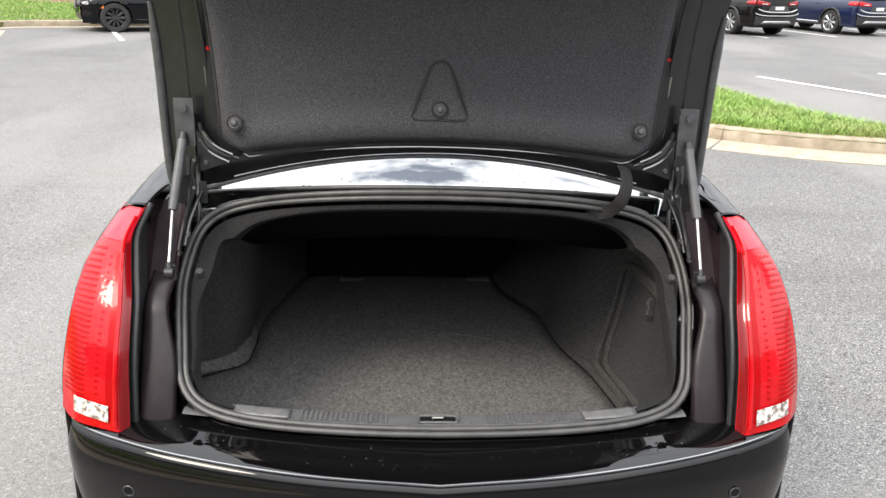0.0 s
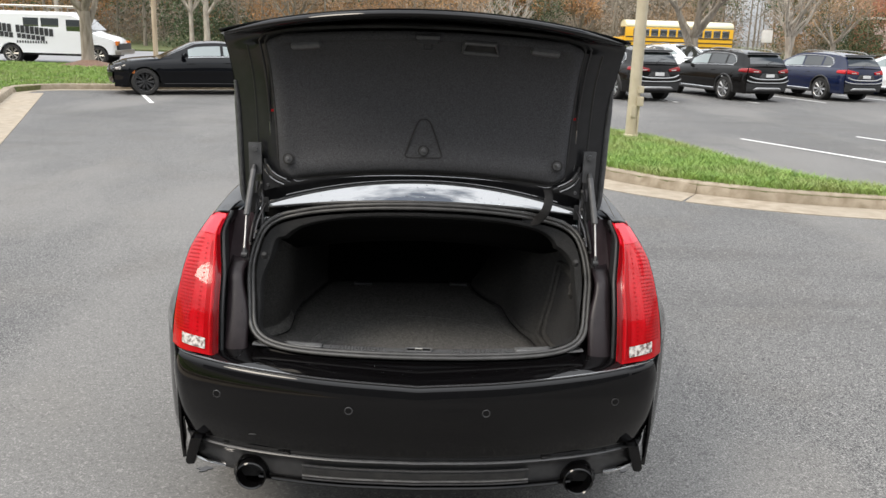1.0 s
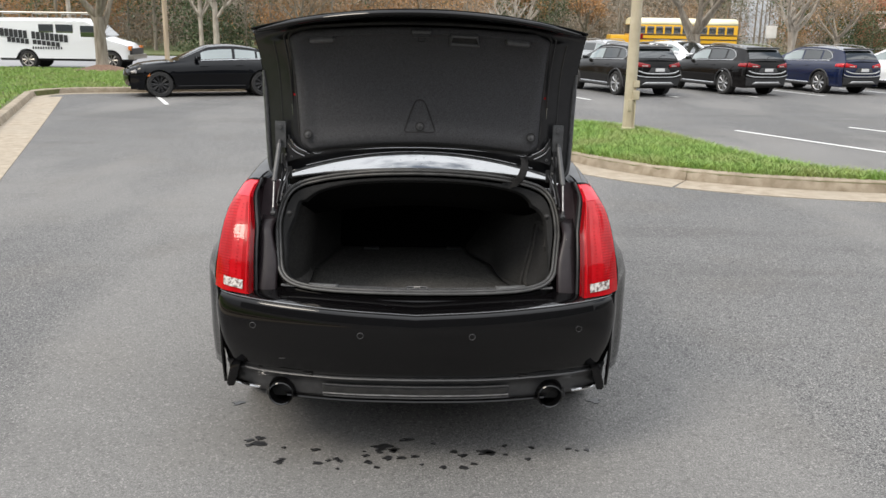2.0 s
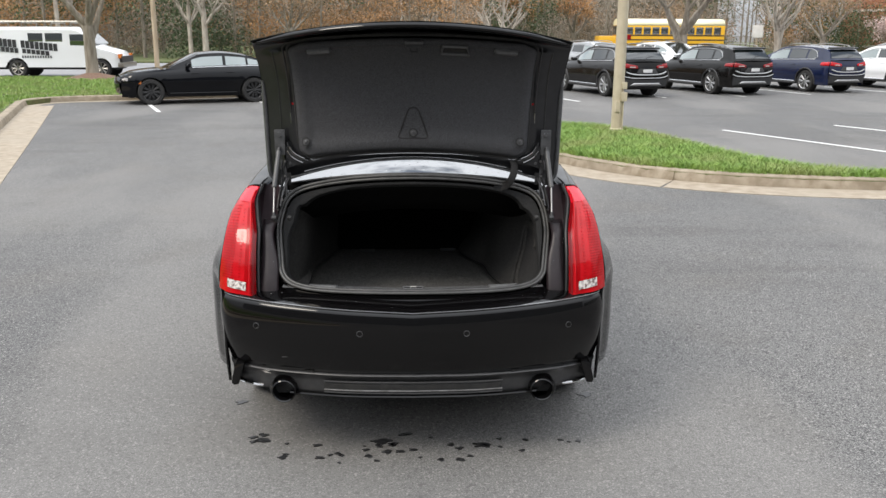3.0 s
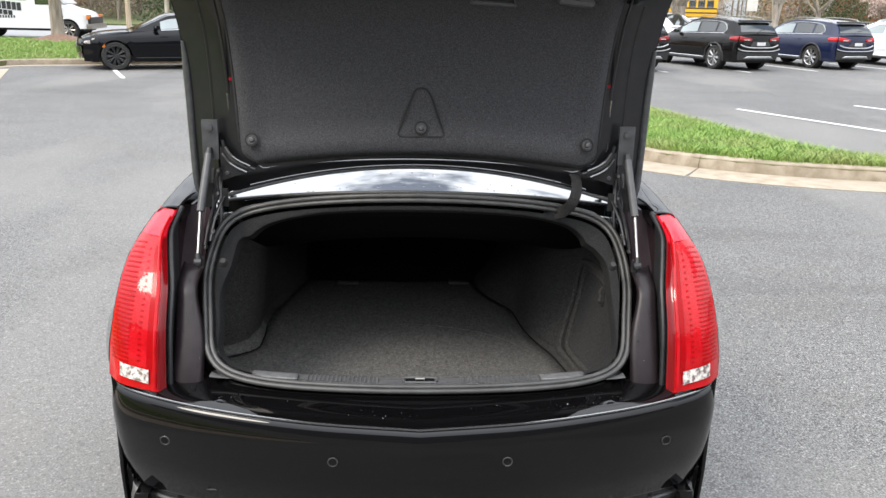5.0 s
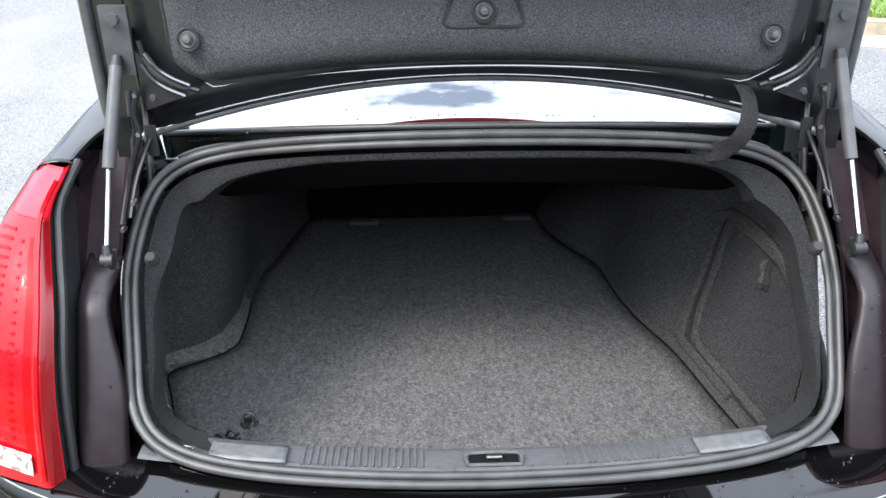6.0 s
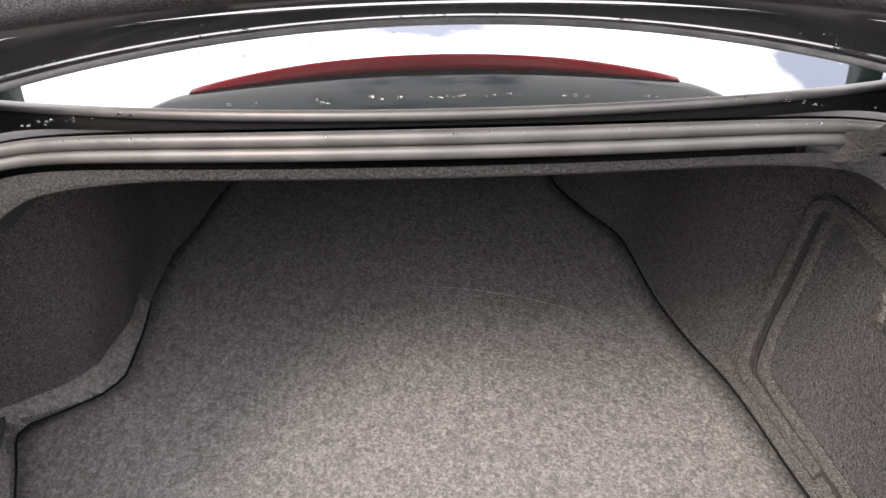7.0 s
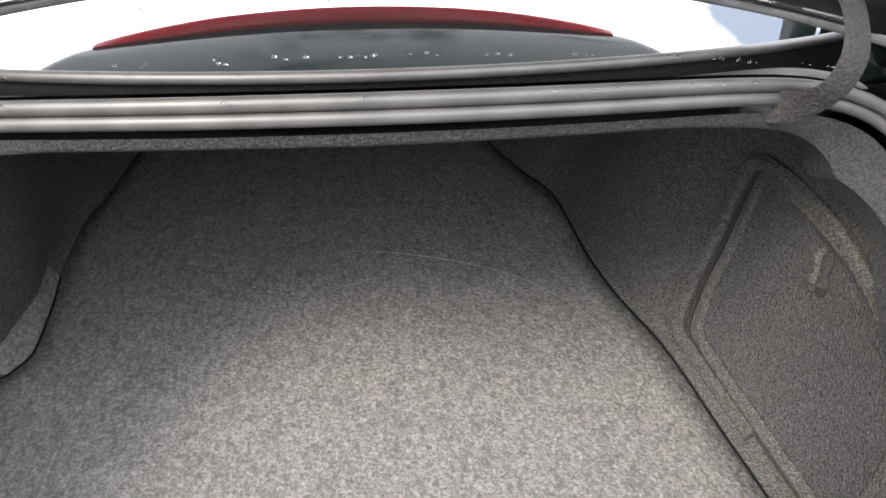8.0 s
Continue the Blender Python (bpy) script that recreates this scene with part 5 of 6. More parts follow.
# hinges, struts, strap
for sg in (-1, 1):
    st = part("gas_strut", tube([(sg * 0.649, 0.365, 1.228), (sg * 0.634, 0.445, 1.385)], 0.0115, 14), STRUT_GREY, car)
    part("strut_rod", tube([(sg * 0.640, 0.262, 1.112), (sg * 0.649, 0.366, 1.230)], 0.0050, 10), ROD, st, "bright steel piston rod")
    part("strut_end", tube([(sg * 0.634, 0.443, 1.380), (sg * 0.632, 0.452, 1.402)], [0.0115, 0.008], 12), BLACK_PLASTIC, st)
    part("ball_joint", moved(turned([(0.001, -0.012), (0.011, -0.010), (0.012, 0.010), (0.001, 0.012)], 12, "x"), pose(sg * 0.638, 0.258, 1.104)), BLACK_PLASTIC, st)
    part("rod_socket", tube([(sg * 0.638, 0.256, 1.096), (sg * 0.640, 0.268, 1.128)], [0.010, 0.007], 10), BLACK_PLASTIC, st)
    part("strut_bracket", block(min(sg * 0.624, sg * 0.642), max(sg * 0.624, sg * 0.642), 0.266, 0.272, 1.082, 1.120, 0.003), PAINT_IN, st)
    hz = part("hinge_arm", tube(smooth_path([(sg * 0.615, 0.43, 1.10), (sg * 0.61, 0.46, 1.20), (sg * 0.615, 0.50, 1.30), (sg * 0.618, 0.485, 1.44)], 20), 0.011, 8, flat=0.6), PAINT_IN, car)
    part("hinge_bracket", block(min(sg * 0.606, sg * 0.655), max(sg * 0.606, sg * 0.655), 0.458, 0.470, 1.365, 1.485, 0.004), HEM, hz)
    part("hinge_bolt", moved(turned([(0.001, -0.012), (0.010, -0.011), (0.011, 0.0)], 8), pose(sg * 0.630, 0.459, 1.462)), HEM, hz)
    part("hinge_link", tube([(sg * 0.628, 0.40, 1.13), (sg * 0.622, 0.43, 1.25), (sg * 0.625, 0.455, 1.34)], 0.006, 8), PAINT_IN, hz)
    horn = smooth_path([(sg * 0.595, 0.462, 1.425), (sg * 0.585, 0.458, 1.39), (sg * 0.55, 0.456, 1.355), (sg * 0.50, 0.455, 1.338)], 14)
    part("frame_swage", tube(horn, 0.0055, 8), FRAME_PAINT, lid)
    tri_ = [(0.602, 1.408), (0.560, 1.366), (0.500, 1.336), (0.555, 1.318), (0.602, 1.302)]
    plate = part("corner_plate", ([Vector((sg * x, 0.4545 + d, z)) for d in (0.0, 0.012) for x, z in tri_], [tuple(range(5)), tuple(range(9, 4, -1))] + [(i, i + 5, (i + 1) % 5 + 5, (i + 1) % 5) for i in range(5)]), FRAME_PAINT, lid, "pressed triangular corner of the lid frame")
    cut_ = smooth_path([(sg * 0.588, 0.451, 1.398), (sg * 0.572, 0.451, 1.372), (sg * 0.550, 0.451, 1.355), (sg * 0.518, 0.451, 1.340)], 14)
    # solid dark bar, its colour standing for the shade in the slot
    part("pressed_slot_shade", tube(cut_, [0.001] + [0.0030 + 0.0036 * math.sin(math.pi * i / 14) for i in range(1, 14)] + [0.001], 8), TYRE, plate)
    part("slot_lip", tube([q_ + Vector((-sg * 0.004, -0.002, 0.009)) for q_ in cut_], 0.0042, 8), EDGE_GLINT, plate)
    part("slot_lip", tube([q_ + Vector((sg * 0.006, -0.002, -0.010)) for q_ in cut_], 0.0048, 8), EDGE_GLINT, plate)
    part("plate_bolt", moved(turned([(0.001, -0.006), (0.0055, -0.006), (0.0075, 0.0)], 6), pose(sg * 0.583, 0.4545, 1.326)), HEM, plate)
    hem = [Vector(skin_fn(0.5 + sg * 0.5, 0.03 + 0.44 * i / 24)) + Vector((-sg * 0.006, -0.012, 0)) for i in range(25)]
    part("lid_side_hem", tube(hem, [0.006 + 0.006 * min(1, i / 4, (24 - i) / 4) for i in range(25)], 10), HEM, lid, "grey hemmed side edge of the lid")
    rl = inner_fn(0.5 + sg * 0.405, 0.365)
    part("lid_reflector", block(rl.x - 0.009, rl.x + 0.009, rl.y - 0.008, rl.y + 0.004, rl.z - 0.005, rl.z + 0.005, 0.003), LAMP_DEEP, lid, "small red courtesy reflector")
    part("hinge_link", tube(smooth_path([(sg * 0.600, 0.430, 1.345), (sg * 0.612, 0.425, 1.305), (sg * 0.606, 0.420, 1.270), (sg * 0.622, 0.410, 1.225), (sg * 0.634, 0.385, 1.170), (sg * 0.636, 0.345, 1.128)], 24), 0.0055, 8), STRUT_BLACK, hz, "bent steel hinge link")
    part("hinge_link", tube(smooth_path([(sg * 0.590, 0.425, 1.262), (sg * 0.604, 0.415, 1.232), (sg * 0.618, 0.390, 1.190), (sg * 0.624, 0.350, 1.140)], 16), 0.0075, 8, flat=0.6), PAINT_IN, hz)
    part("hinge_plate", block(min(sg * 0.622, sg * 0.652), max(sg * 0.622, sg * 0.652), 0.428, 0.433, 1.225, 1.300, 0.003), STRUT_BLACK, hz)
    part("hinge_stay", block(min(sg * 0.578, sg * 0.598), max(sg * 0.578, sg * 0.598), 0.424, 0.430, 1.228, 1.285, 0.003), STRUT_BLACK, hz)
    for px_, py_, pz_ in ((0.606, 0.418, 1.272), (0.603, 0.425, 1.340), (0.632, 0.336, 1.126), (0.612, 0.352, 1.170)):
        part("hinge_pin", moved(turned([(0.0005, -0.008), (0.0040, -0.008), (0.0050, -0.004), (0.0050, 0.006)], 12), pose(sg * px_, py_, pz_)), ROD, hz)
strap = smooth_path([(0.470, 0.545, 1.352), (0.476, 0.50, 1.340), (0.482, 0.452, 1.318), (0.476, 0.415, 1.288), (0.464, 0.408, 1.256), (0.448, 0.420, 1.232), (0.430, 0.436, 1.219), (0.408, 0.456, 1.213)], 40)
part("strap_slot", block(0.386, 0.440, 0.440, 0.466, 1.200, 1.222, 0.008), BLACK_PLASTIC, car)
part("pull_strap", tube(strap, 0.018, 10, flat=0.16, up=(0.25, -1, 0.35)), WEBBING, car, "woven dark webbing pull strap")

# loose cargo net gathered in the rear corner of the boot, and its hooks
net = thing("cargo_net", "tangled black elastic cargo net in the boot corner", "net", pose(0, 0, 0.018))
nrng = random.Random(5)
for k in range(8):
    pts = []
    for j in range(12):
        t = j / 11
        x = -0.685 + 0.20 * t
        y = 0.435 - 0.095 * min(1, 1.6 * t) + nrng.gauss(0, 0.009)
        pts.append(Vector((x, y, FLOOR_Z + 0.006 + abs(nrng.gauss(0, 0.012)))))
    part("cord", tube(smooth_path(pts, 40), 0.0032, 6), BLACK_PLASTIC, net)
part("tether", tube(smooth_path([(-0.68, 0.41, FLOOR_Z + 0.01), (-0.70, 0.48, FLOOR_Z + 0.025), (-0.714, 0.585, FLOOR_Z + 0.040), (-0.702, 0.592, FLOOR_Z + 0.040), (-0.688, 0.49, FLOOR_Z + 0.022), (-0.665, 0.41, FLOOR_Z + 0.008)], 24), 0.0035, 6), BLACK_PLASTIC, net)
for hx, hy in ((-0.478, 0.412), (-0.662, 0.448)):
    hk = thing("tie_down_hook", "small steel tie-down loop on the boot floor", "hook", pose(hx, hy, 0.018 + FLOOR_Z), group="tie-down hooks")
    part("loop", tube([(0.014 * math.cos(t / 8 * 3.1416), 0, 0.004 + 0.022 * math.sin(t / 8 * 3.1416)) for t in range(9)], 0.0028, 8), STEEL, hk)
    part("base", turned([(0.001, 0.004), (0.018, 0.003), (0.020, -0.001)], 16, "z"), BLACK_PLASTIC, hk)

# rain drops standing on the seals, the lid edge and the bumper top
def drops(spots, rng_):
    vs, fs = [], []
    for p in spots:
        r = rng_.uniform(0.0010, 0.0028)
        k = len(vs)
        for a, h in ((1.0, 0.0), (0.8, 0.55), (0.35, 0.9)):
            for j in range(7):
                t = 6.2832 * j / 7
                vs.append(Vector(p) + Vector((r * a * math.cos(t), r * a * math.sin(t), r * h - 0.0005)))
        vs.append(Vector(p) + Vector((0, 0, r)))
        for row_ in range(2):
            for j in range(7):
                a0, a1 = k + row_ * 7 + j, k + row_ * 7 + (j + 1) % 7
                fs.append((a0, a1, a1 + 7, a0 + 7))
        for j in range(7):
            fs.append((k + 14 + j, k + 14 + (j + 1) % 7, k + 21))
    return vs, fs


drng = random.Random(77)
spots = []
for _ in range(70):
    x = drng.uniform(-0.55, 0.55)
    spots.append((x, 0.402 + 0.30 * x * x + drng.gauss(0, 0.003), 1.304 - 0.25 * x * x))
for _ in range(60):
    u, v = drng.uniform(0.1, 0.9), drng.uniform(0.1, 0.30)
    spots.append(Vector(glass_fn(u, v)) + Vector((0, 0, 0.001)))
for _ in range(140):
    spots.append(Vector(ledge_fn(drng.uniform(0.12, 0.88), drng.uniform(0.2, 0.8))) + Vector((0, 0, 0.0005)))
for _ in range(50):
    spots.append(Vector(sill_fn(drng.uniform(0.05, 0.95), drng.uniform(0.1, 0.6))) + Vector((0, 0, 0.0005)))
for _ in range(40):
    i = drng.randint(20, 60)
    spots.append(rim_at(i / R, 0.004, 0.022))
spots += PILLAR_DROPS
for _ in range(70):
    spots.append(inner_fn(drng.uniform(0.12, 0.88), drng.uniform(0.015, 0.075)) + Vector((0, -0.001, 0)))
rain = part("rain_drops", drops(spots, drng), DROP, None, smooth=80)
rain.matrix_world = pose(0, 0, 0.018)
tagged(rain, "small clear rain drops beaded on the wet car", "water", kind="stuff")


# ---- other vehicles ----
SUV = dict(wb=2.78, ro=0.93, fo=0.92, wr=0.375, sill=0.27, under=0.34,
           belt=[(-0.93, 1.08), (-0.3, 1.09), (1.0, 1.05), (2.2, 1.02), (2.9, 0.98), (3.7, 0.82)],
           half=[(-0.93, 0.80), (-0.84, 0.88), (-0.70, 0.915), (0, 0.94), (1.4, 0.925), (2.8, 0.94), (3.4, 0.88), (3.7, 0.74)],
           bx=[(-0.93, 0.73), (-0.75, 0.79), (-0.3, 0.82), (1.2, 0.83), (2.4, 0.80), (3.4, 0.72), (3.7, 0.6)],
           roof=[(-0.90, 1.10), (-0.82, 1.26), (-0.70, 1.43), (-0.58, 1.515), (0.0, 1.575), (0.7, 1.60), (1.35, 1.565), (1.90, 1.38), (2.6, 1.05)],
           cab=(-0.90, 2.6), panes=((-0.30, 0.10), (0.18, 0.98), (1.06, 1.98)), rear=(-0.865, -0.67), tail=0.97)
SALOON = dict(wb=2.78, ro=0.98, fo=0.74, wr=0.345, sill=0.21, under=0.30,
              belt=[(-0.98, 0.99), (-0.2, 1.0), (1.0, 0.97), (2.0, 0.95), (2.6, 0.93), (3.2, 0.86), (3.52, 0.74)],
              half=[(-0.98, 0.74), (-0.8, 0.84), (0, 0.90), (1.4, 0.89), (2.8, 0.90), (3.2, 0.86), (3.52, 0.66)],
              bx=[(-0.98, 0.66), (-0.4, 0.74), (1.2, 0.79), (2.2, 0.77), (3.2, 0.72), (3.52, 0.58)],
              roof=[(-0.72, 1.02), (-0.2, 1.22), (0.30, 1.365), (0.9, 1.415), (1.40, 1.385), (1.80, 1.22), (2.35, 0.95)],
              cab=(-0.72, 2.35), panes=((-0.28, 0.12), (0.18, 0.74), (0.82, 1.66)), rear=(-0.55, 0.12), tail=0.8)


def road_car(name, label, at, paint, P, group="", rim=None, glass=None, coarse=1.0, tail_mat=None, plate=True):
    e = thing(name, label, "car", at, group)
    y0, y1 = -P["ro"], P["wb"] + P["fo"]
    ws, wr = (0.0, P["wb"]), P["wr"]
    glass = glass or LOT_GLASS

    def half(y, z):
        w, xb, zb = ramp(y, P["half"]), ramp(y, P["bx"]), ramp(y, P["belt"])
        t = max(0.0, (z - 0.62) / (zb - 0.62))
        low = ramp(z, [(0.2, 0.075), (0.36, 0.040), (0.52, 0.026), (0.62, 0.0), (0.70, 0.004)])
        return w - low + (xb - w) * ramp(t, [(0, 0), (0.45, 0.16), (0.8, 0.5), (1, 1)]), zb

    def foot(y):
        z = P["sill"]
        for yw in ws:
            d, R_ = abs(y - yw), wr * 1.13
            if d < R_:
                z = max(z, wr + math.sqrt(R_ * R_ - d * d))
        return z

    def side_f(u, v):
        y = y0 + (y1 - y0) * u
        z0 = foot(y)
        zb = ramp(y, P["belt"])
        z = z0 + (zb - z0) * v
        return half(y, z)[0], y, z
    s = surf(side_f, int(96 * coarse), int(12 * coarse))
    body = part("body", join(s, mirrored(s)), paint, e)

    def cap(front):
        y = y1 if front else y0
        sg = 1 if front else -1

        def f(u, v):
            z = P["under"] + (ramp(y, P["belt"]) - P["under"]) * v
            k = 2 * u - 1
            x = half(y, z)[0]
            return k * x, y + sg * (0.10 * (1 - k * k) + 0.05 * math.sin(math.pi * v)) * (1 if front else 0.8), z
        return surf(f, 14, 8)
    part("front_end", cap(True), paint, e)
    part("rear_end", cap(False), paint, e)

    def deck(u, v):
        y = y0 + (y1 - y0) * u
        xb, zb = half(y, ramp(y, P["belt"]))
        return xb * (1 - v), y, zb + 0.035 * (1 - (1 - v) ** 2)
    d = surf(deck, 30, 6)
    part("deck", join(d, mirrored(d)), paint, e)
    c0, c1 = P["cab"]

    def cabin(u, v):
        y = c0 + (c1 - c0) * u
        xb, zb = half(y, ramp(y, P["belt"]))
        zr = max(ramp(y, P["roof"]), zb + 0.01)
        k = min(1, (zr - zb) / 0.35)
        xr = xb - 0.17 * k
        if v < 0.5:
            t = v / 0.5
            return xb + (xr - xb) * t, y, zb + (zr - 0.05 * k - zb) * t
        t = (v - 0.5) / 0.5
        return xr * (1 - t), y, zr - 0.05 * k * (1 - t) ** 2
    c = surf(cabin, 40, 12)
    part("roof", join(c, mirrored(c)), paint, e)

    def uu(y):
        return (y - c0) / (c1 - c0)
    for a, b in P["panes"]:
        q = surf(lambda u, v: Vector(cabin(uu(a) + (uu(b) - uu(a)) * u, (0.07 + 0.32 * v) + 0.05 * (1 - v) * max(0.0, 1 - (b - c0) / 1.2 + u * 0))) + Vector((0.006, 0, 0)), 10, 3)
        tint = SIDE_GLASS if P is SUV and b == P["panes"][-1][1] else glass
        part("side_window", q, tint, e)
        part("side_window", mirrored(q), tint, e)
    a, b = P["rear"]
    q = surf(lambda u, v: Vector(cabin(uu(a) + (uu(b) - uu(a)) * u, 0.53 + 0.47 * v)) + Vector((0, -0.006, 0.006)), 8, 6)
    part("rear_window", join(q, mirrored(q)), LOT_GLASS, e)
    wa, wb_ = P["roof"][-3][0] + 0.06, P["roof"][-1][0] - 0.1
    q = surf(lambda u, v: Vector(cabin(uu(wa) + (uu(wb_) - uu(wa)) * u, 0.62 + 0.38 * v)) + Vector((0, 0.006, 0.006)), 8, 6)
    part("windscreen", join(q, mirrored(q)), LOT_GLASS, e)
    for yw in ws:
        for sg in (-1, 1):
            car_wheel(yw, sg, wr, e, width=0.23, x=ramp(yw, P["half"]) - 0.135, spokes=10 if P is SALOON else 8, rim_mat=rim)
    part("underbody", block(-0.72, 0.72, y0 + 0.15, y1 - 0.15, P["sill"] - 0.02, P["sill"] + 0.14, 0.03), TYRE, e)
    zt = P["tail"]
    if P is SUV:
        def tail_at(u, v, off=0.0):
            """A point on the tail, v by height from the floor pan to the belt."""
            z = P["under"] + (ramp(y0, P["belt"]) - P["under"]) * v
            k = 2 * u - 1
            return Vector((k * (half(y0, z)[0] + 0.004), y0 - 0.8 * (0.10 * (1 - k * k) + 0.05 * math.sin(math.pi * v)) - off, z))
        part("lower_apron", surf(lambda u, v: tail_at(u, 0.30 * v + 0.05 * v * (2 * u - 1) ** 2, 0.012), 18, 3), CLADDING, e)
        part("skid_plate", surf(lambda u, v: tail_at(0.5 + (u - 0.5) * (0.74 - 0.16 * v), 0.06 + 0.10 * v, 0.026), 12, 2), BRIGHT_TRIM, e, "silver skid plate", thick=0.01, side=0)
        part("bumper_strip", tube([tail_at(k / 16, 0.36 + 0.10 * abs(k / 8 - 1) ** 5, 0.016) for k in range(17)], 0.014, 6), BRIGHT_TRIM, e, "bright strip along the bumper")
        part("tailgate_strip", tube([tail_at(0.05 + 0.90 * k / 16, 0.50 + 0.12 * abs(k / 8 - 1) ** 4, 0.012) for k in range(17)], 0.020, 6), BRIGHT_TRIM, e, "bright curved strip under the tailgate")
        part("plate_panel", surf(lambda u, v: tail_at(0.5 + (u - 0.5) * (0.50 - 0.14 * v), 0.56 + 0.19 * v, 0.012), 8, 3), VALANCE, e)
        part("number_plate", block(-0.16, 0.16, y0 - 0.150, y0 - 0.138, 0.775, 0.875, 0.004), PLATE, e)
        part("tailgate_seam", tube([tail_at(0.14, 0.50, 0.004), tail_at(0.12, 0.78, 0.004), tail_at(0.10, 0.98, 0.004)], 0.005, 5), TYRE, e)
        part("tailgate_seam", tube([tail_at(0.86, 0.50, 0.004), tail_at(0.88, 0.78, 0.004), tail_at(0.90, 0.98, 0.004)], 0.005, 5), TYRE, e)
        part("rear_wiper", tube([(-0.02, -0.90, 1.15), (0.12, -0.845, 1.24), (0.30, -0.835, 1.25)], 0.010, 5), BLACK_PLASTIC, e)
        for yw in ws:
            for sg in (-1, 1):
                arch_ = []
                for k in range(19):
                    t = math.pi * (-0.06 + 1.12 * k / 18)
                    y_, z_ = yw + wr * 1.17 * math.cos(t), wr + wr * 1.17 * math.sin(t)
                    arch_.append((sg * (half(min(max(y_, y0 + 0.02), y1 - 0.02), z_)[0] - 0.004), y_, z_))
                part("arch_cladding", tube(arch_, 0.030, 6), CLADDING, e)
        for sg in (-1, 1):
            part("sill_cladding", tube([(sg * (half(0.42 + 0.215 * k, P["sill"] + 0.03)[0] + 0.004), 0.42 + 0.215 * k, P["sill"] + 0.04) for k in range(10)], 0.055, 8), CLADDING, e)
    for sg in (-1, 1):
        if P is SUV:
            lens = part("tail_lamp", surf(lambda u, v: tail_at(0.5 + sg * (0.22 + 0.275 * u), 0.76 + (0.10 + 0.09 * u) * v + 0.02 * u, 0.014), 8, 3), tail_mat or LAMP_DEEP, e, thick=0.012, side=0)
            part("lamp_wrap", surf(lambda u, v: Vector((sg * (half(y0 + 0.30 * u, 0.92 + 0.13 * v)[0] + 0.010), y0 + 0.005 + 0.30 * u, 0.915 + 0.13 * v + 0.02 * u * (1 - 2 * v))), 8, 3), tail_mat or LAMP_DEEP, lens, thick=0.01, side=0)
            part("clear_segment", surf(lambda u, v: tail_at(0.5 + sg * (0.27 + 0.12 * u), 0.80 + 0.035 * v, 0.024), 4, 1), LAMP_CLEAR, lens)
            upsweep = [Vector(cabin(uu(yq), vq)) for yq, vq in ((0.10, 0.045), (-0.22, 0.055), (-0.34, 0.13), (-0.30, 0.26), (-0.10, 0.40), (0.5, 0.425), (1.2, 0.42), (1.75, 0.40))]
            part("window_surround", tube([(sg * (q_.x + 0.009), q_.y, q_.z) for q_ in smooth_path(upsweep, 40)], 0.011, 6), BRIGHT_TRIM, e)
        else:
            lamp = [(sg * (0.44 + 0.36 * k / 6), y0 - 0.055 + 0.10 * (k / 6) ** 2, zt - 0.01 + 0.05 * k / 6) for k in range(7)]
            part("tail_lamp", tube(lamp, [0.03 + 0.025 * k / 6 for k in range(7)], 8, flat=0.9), tail_mat or LAMP_DEEP, e)
        hl = [(sg * (0.50 + 0.28 * k / 5), y1 + 0.02 - 0.16 * (k / 5), ramp(y1, P["belt"]) - 0.10 + 0.05 * k / 5) for k in range(6)]
        part("headlamp", tube(hl, 0.045, 8), LAMP_CLEAR, e)
        mz = ramp(P["roof"][-1][0] - 0.5, P["belt"]) + 0.09
        mx = half(P["roof"][-1][0] - 0.5, mz - 0.09)[0]
        part("door_mirror", tube([(sg * (mx - 0.01), P["roof"][-1][0] - 0.55, mz - 0.02), (sg * (mx + 0.06), P["roof"][-1][0] - 0.56, mz), (sg * (mx + 0.20), P["roof"][-1][0] - 0.60, mz)], [0.03, 0.06, 0.055], 8), paint, e)
        for yy in (0.55, 1.5):
            hx = half(yy, ramp(yy, P["belt"]) - 0.13)[0]
            part("door_handle", tube([(sg * (hx + 0.012), yy, ramp(yy, P["belt"]) - 0.13), (sg * (hx + 0.02), yy + 0.10, ramp(yy, P["belt"]) - 0.13), (sg * (hx + 0.012), yy + 0.2, ramp(yy, P["belt"]) - 0.135)], 0.013, 6), paint, e)
        st = [(sg * (half(0.5 + 0.2 * k, P["sill"] + 0.10)[0] + 0.006), 0.5 + 0.2 * k, P["sill"] + 0.09) for k in range(10)]
        part("sill_strip", tube(st, 0.014, 6), CHROME if P is SUV else paint, e)
        part("side_marker", block(min(sg * 0.80, sg * 0.865), max(sg * 0.80, sg * 0.865), y1 - 0.50, y1 - 0.42, 0.56, 0.66, 0.01), LAMP_AMBER, e) if P is SALOON else None
        win = [Vector(cabin(uu(P["panes"][0][0] + (P["panes"][-1][1] - P["panes"][0][0]) * k / 14), 0.035)) + Vector((0.008, 0, 0)) for k in range(15)]
        part("window_trim", tube([(sg * w.x, w.y, w.z) for w in win], 0.009, 6), CHROME, e)
    if P is not SUV:
        part("rear_bumper_trim", tube([(0.72 * k / 8, y0 - 0.09 + 0.10 * (k / 8) ** 2, P["under"] + 0.17) for k in range(-8, 9)], 0.028, 8), STEEL, e)
        part("rear_apron", tube([(0.74 * k / 8, y0 - 0.06 + 0.10 * (k / 8) ** 2, P["under"] + 0.04) for k in range(-8, 9)], 0.085, 8), BLACK_PLASTIC, e)
    if plate and P is not SUV:
        part("number_plate", block(-0.16, 0.16, y0 - 0.125, y0 - 0.112, zt - 0.17, zt - 0.06, 0.004), PLATE, e)
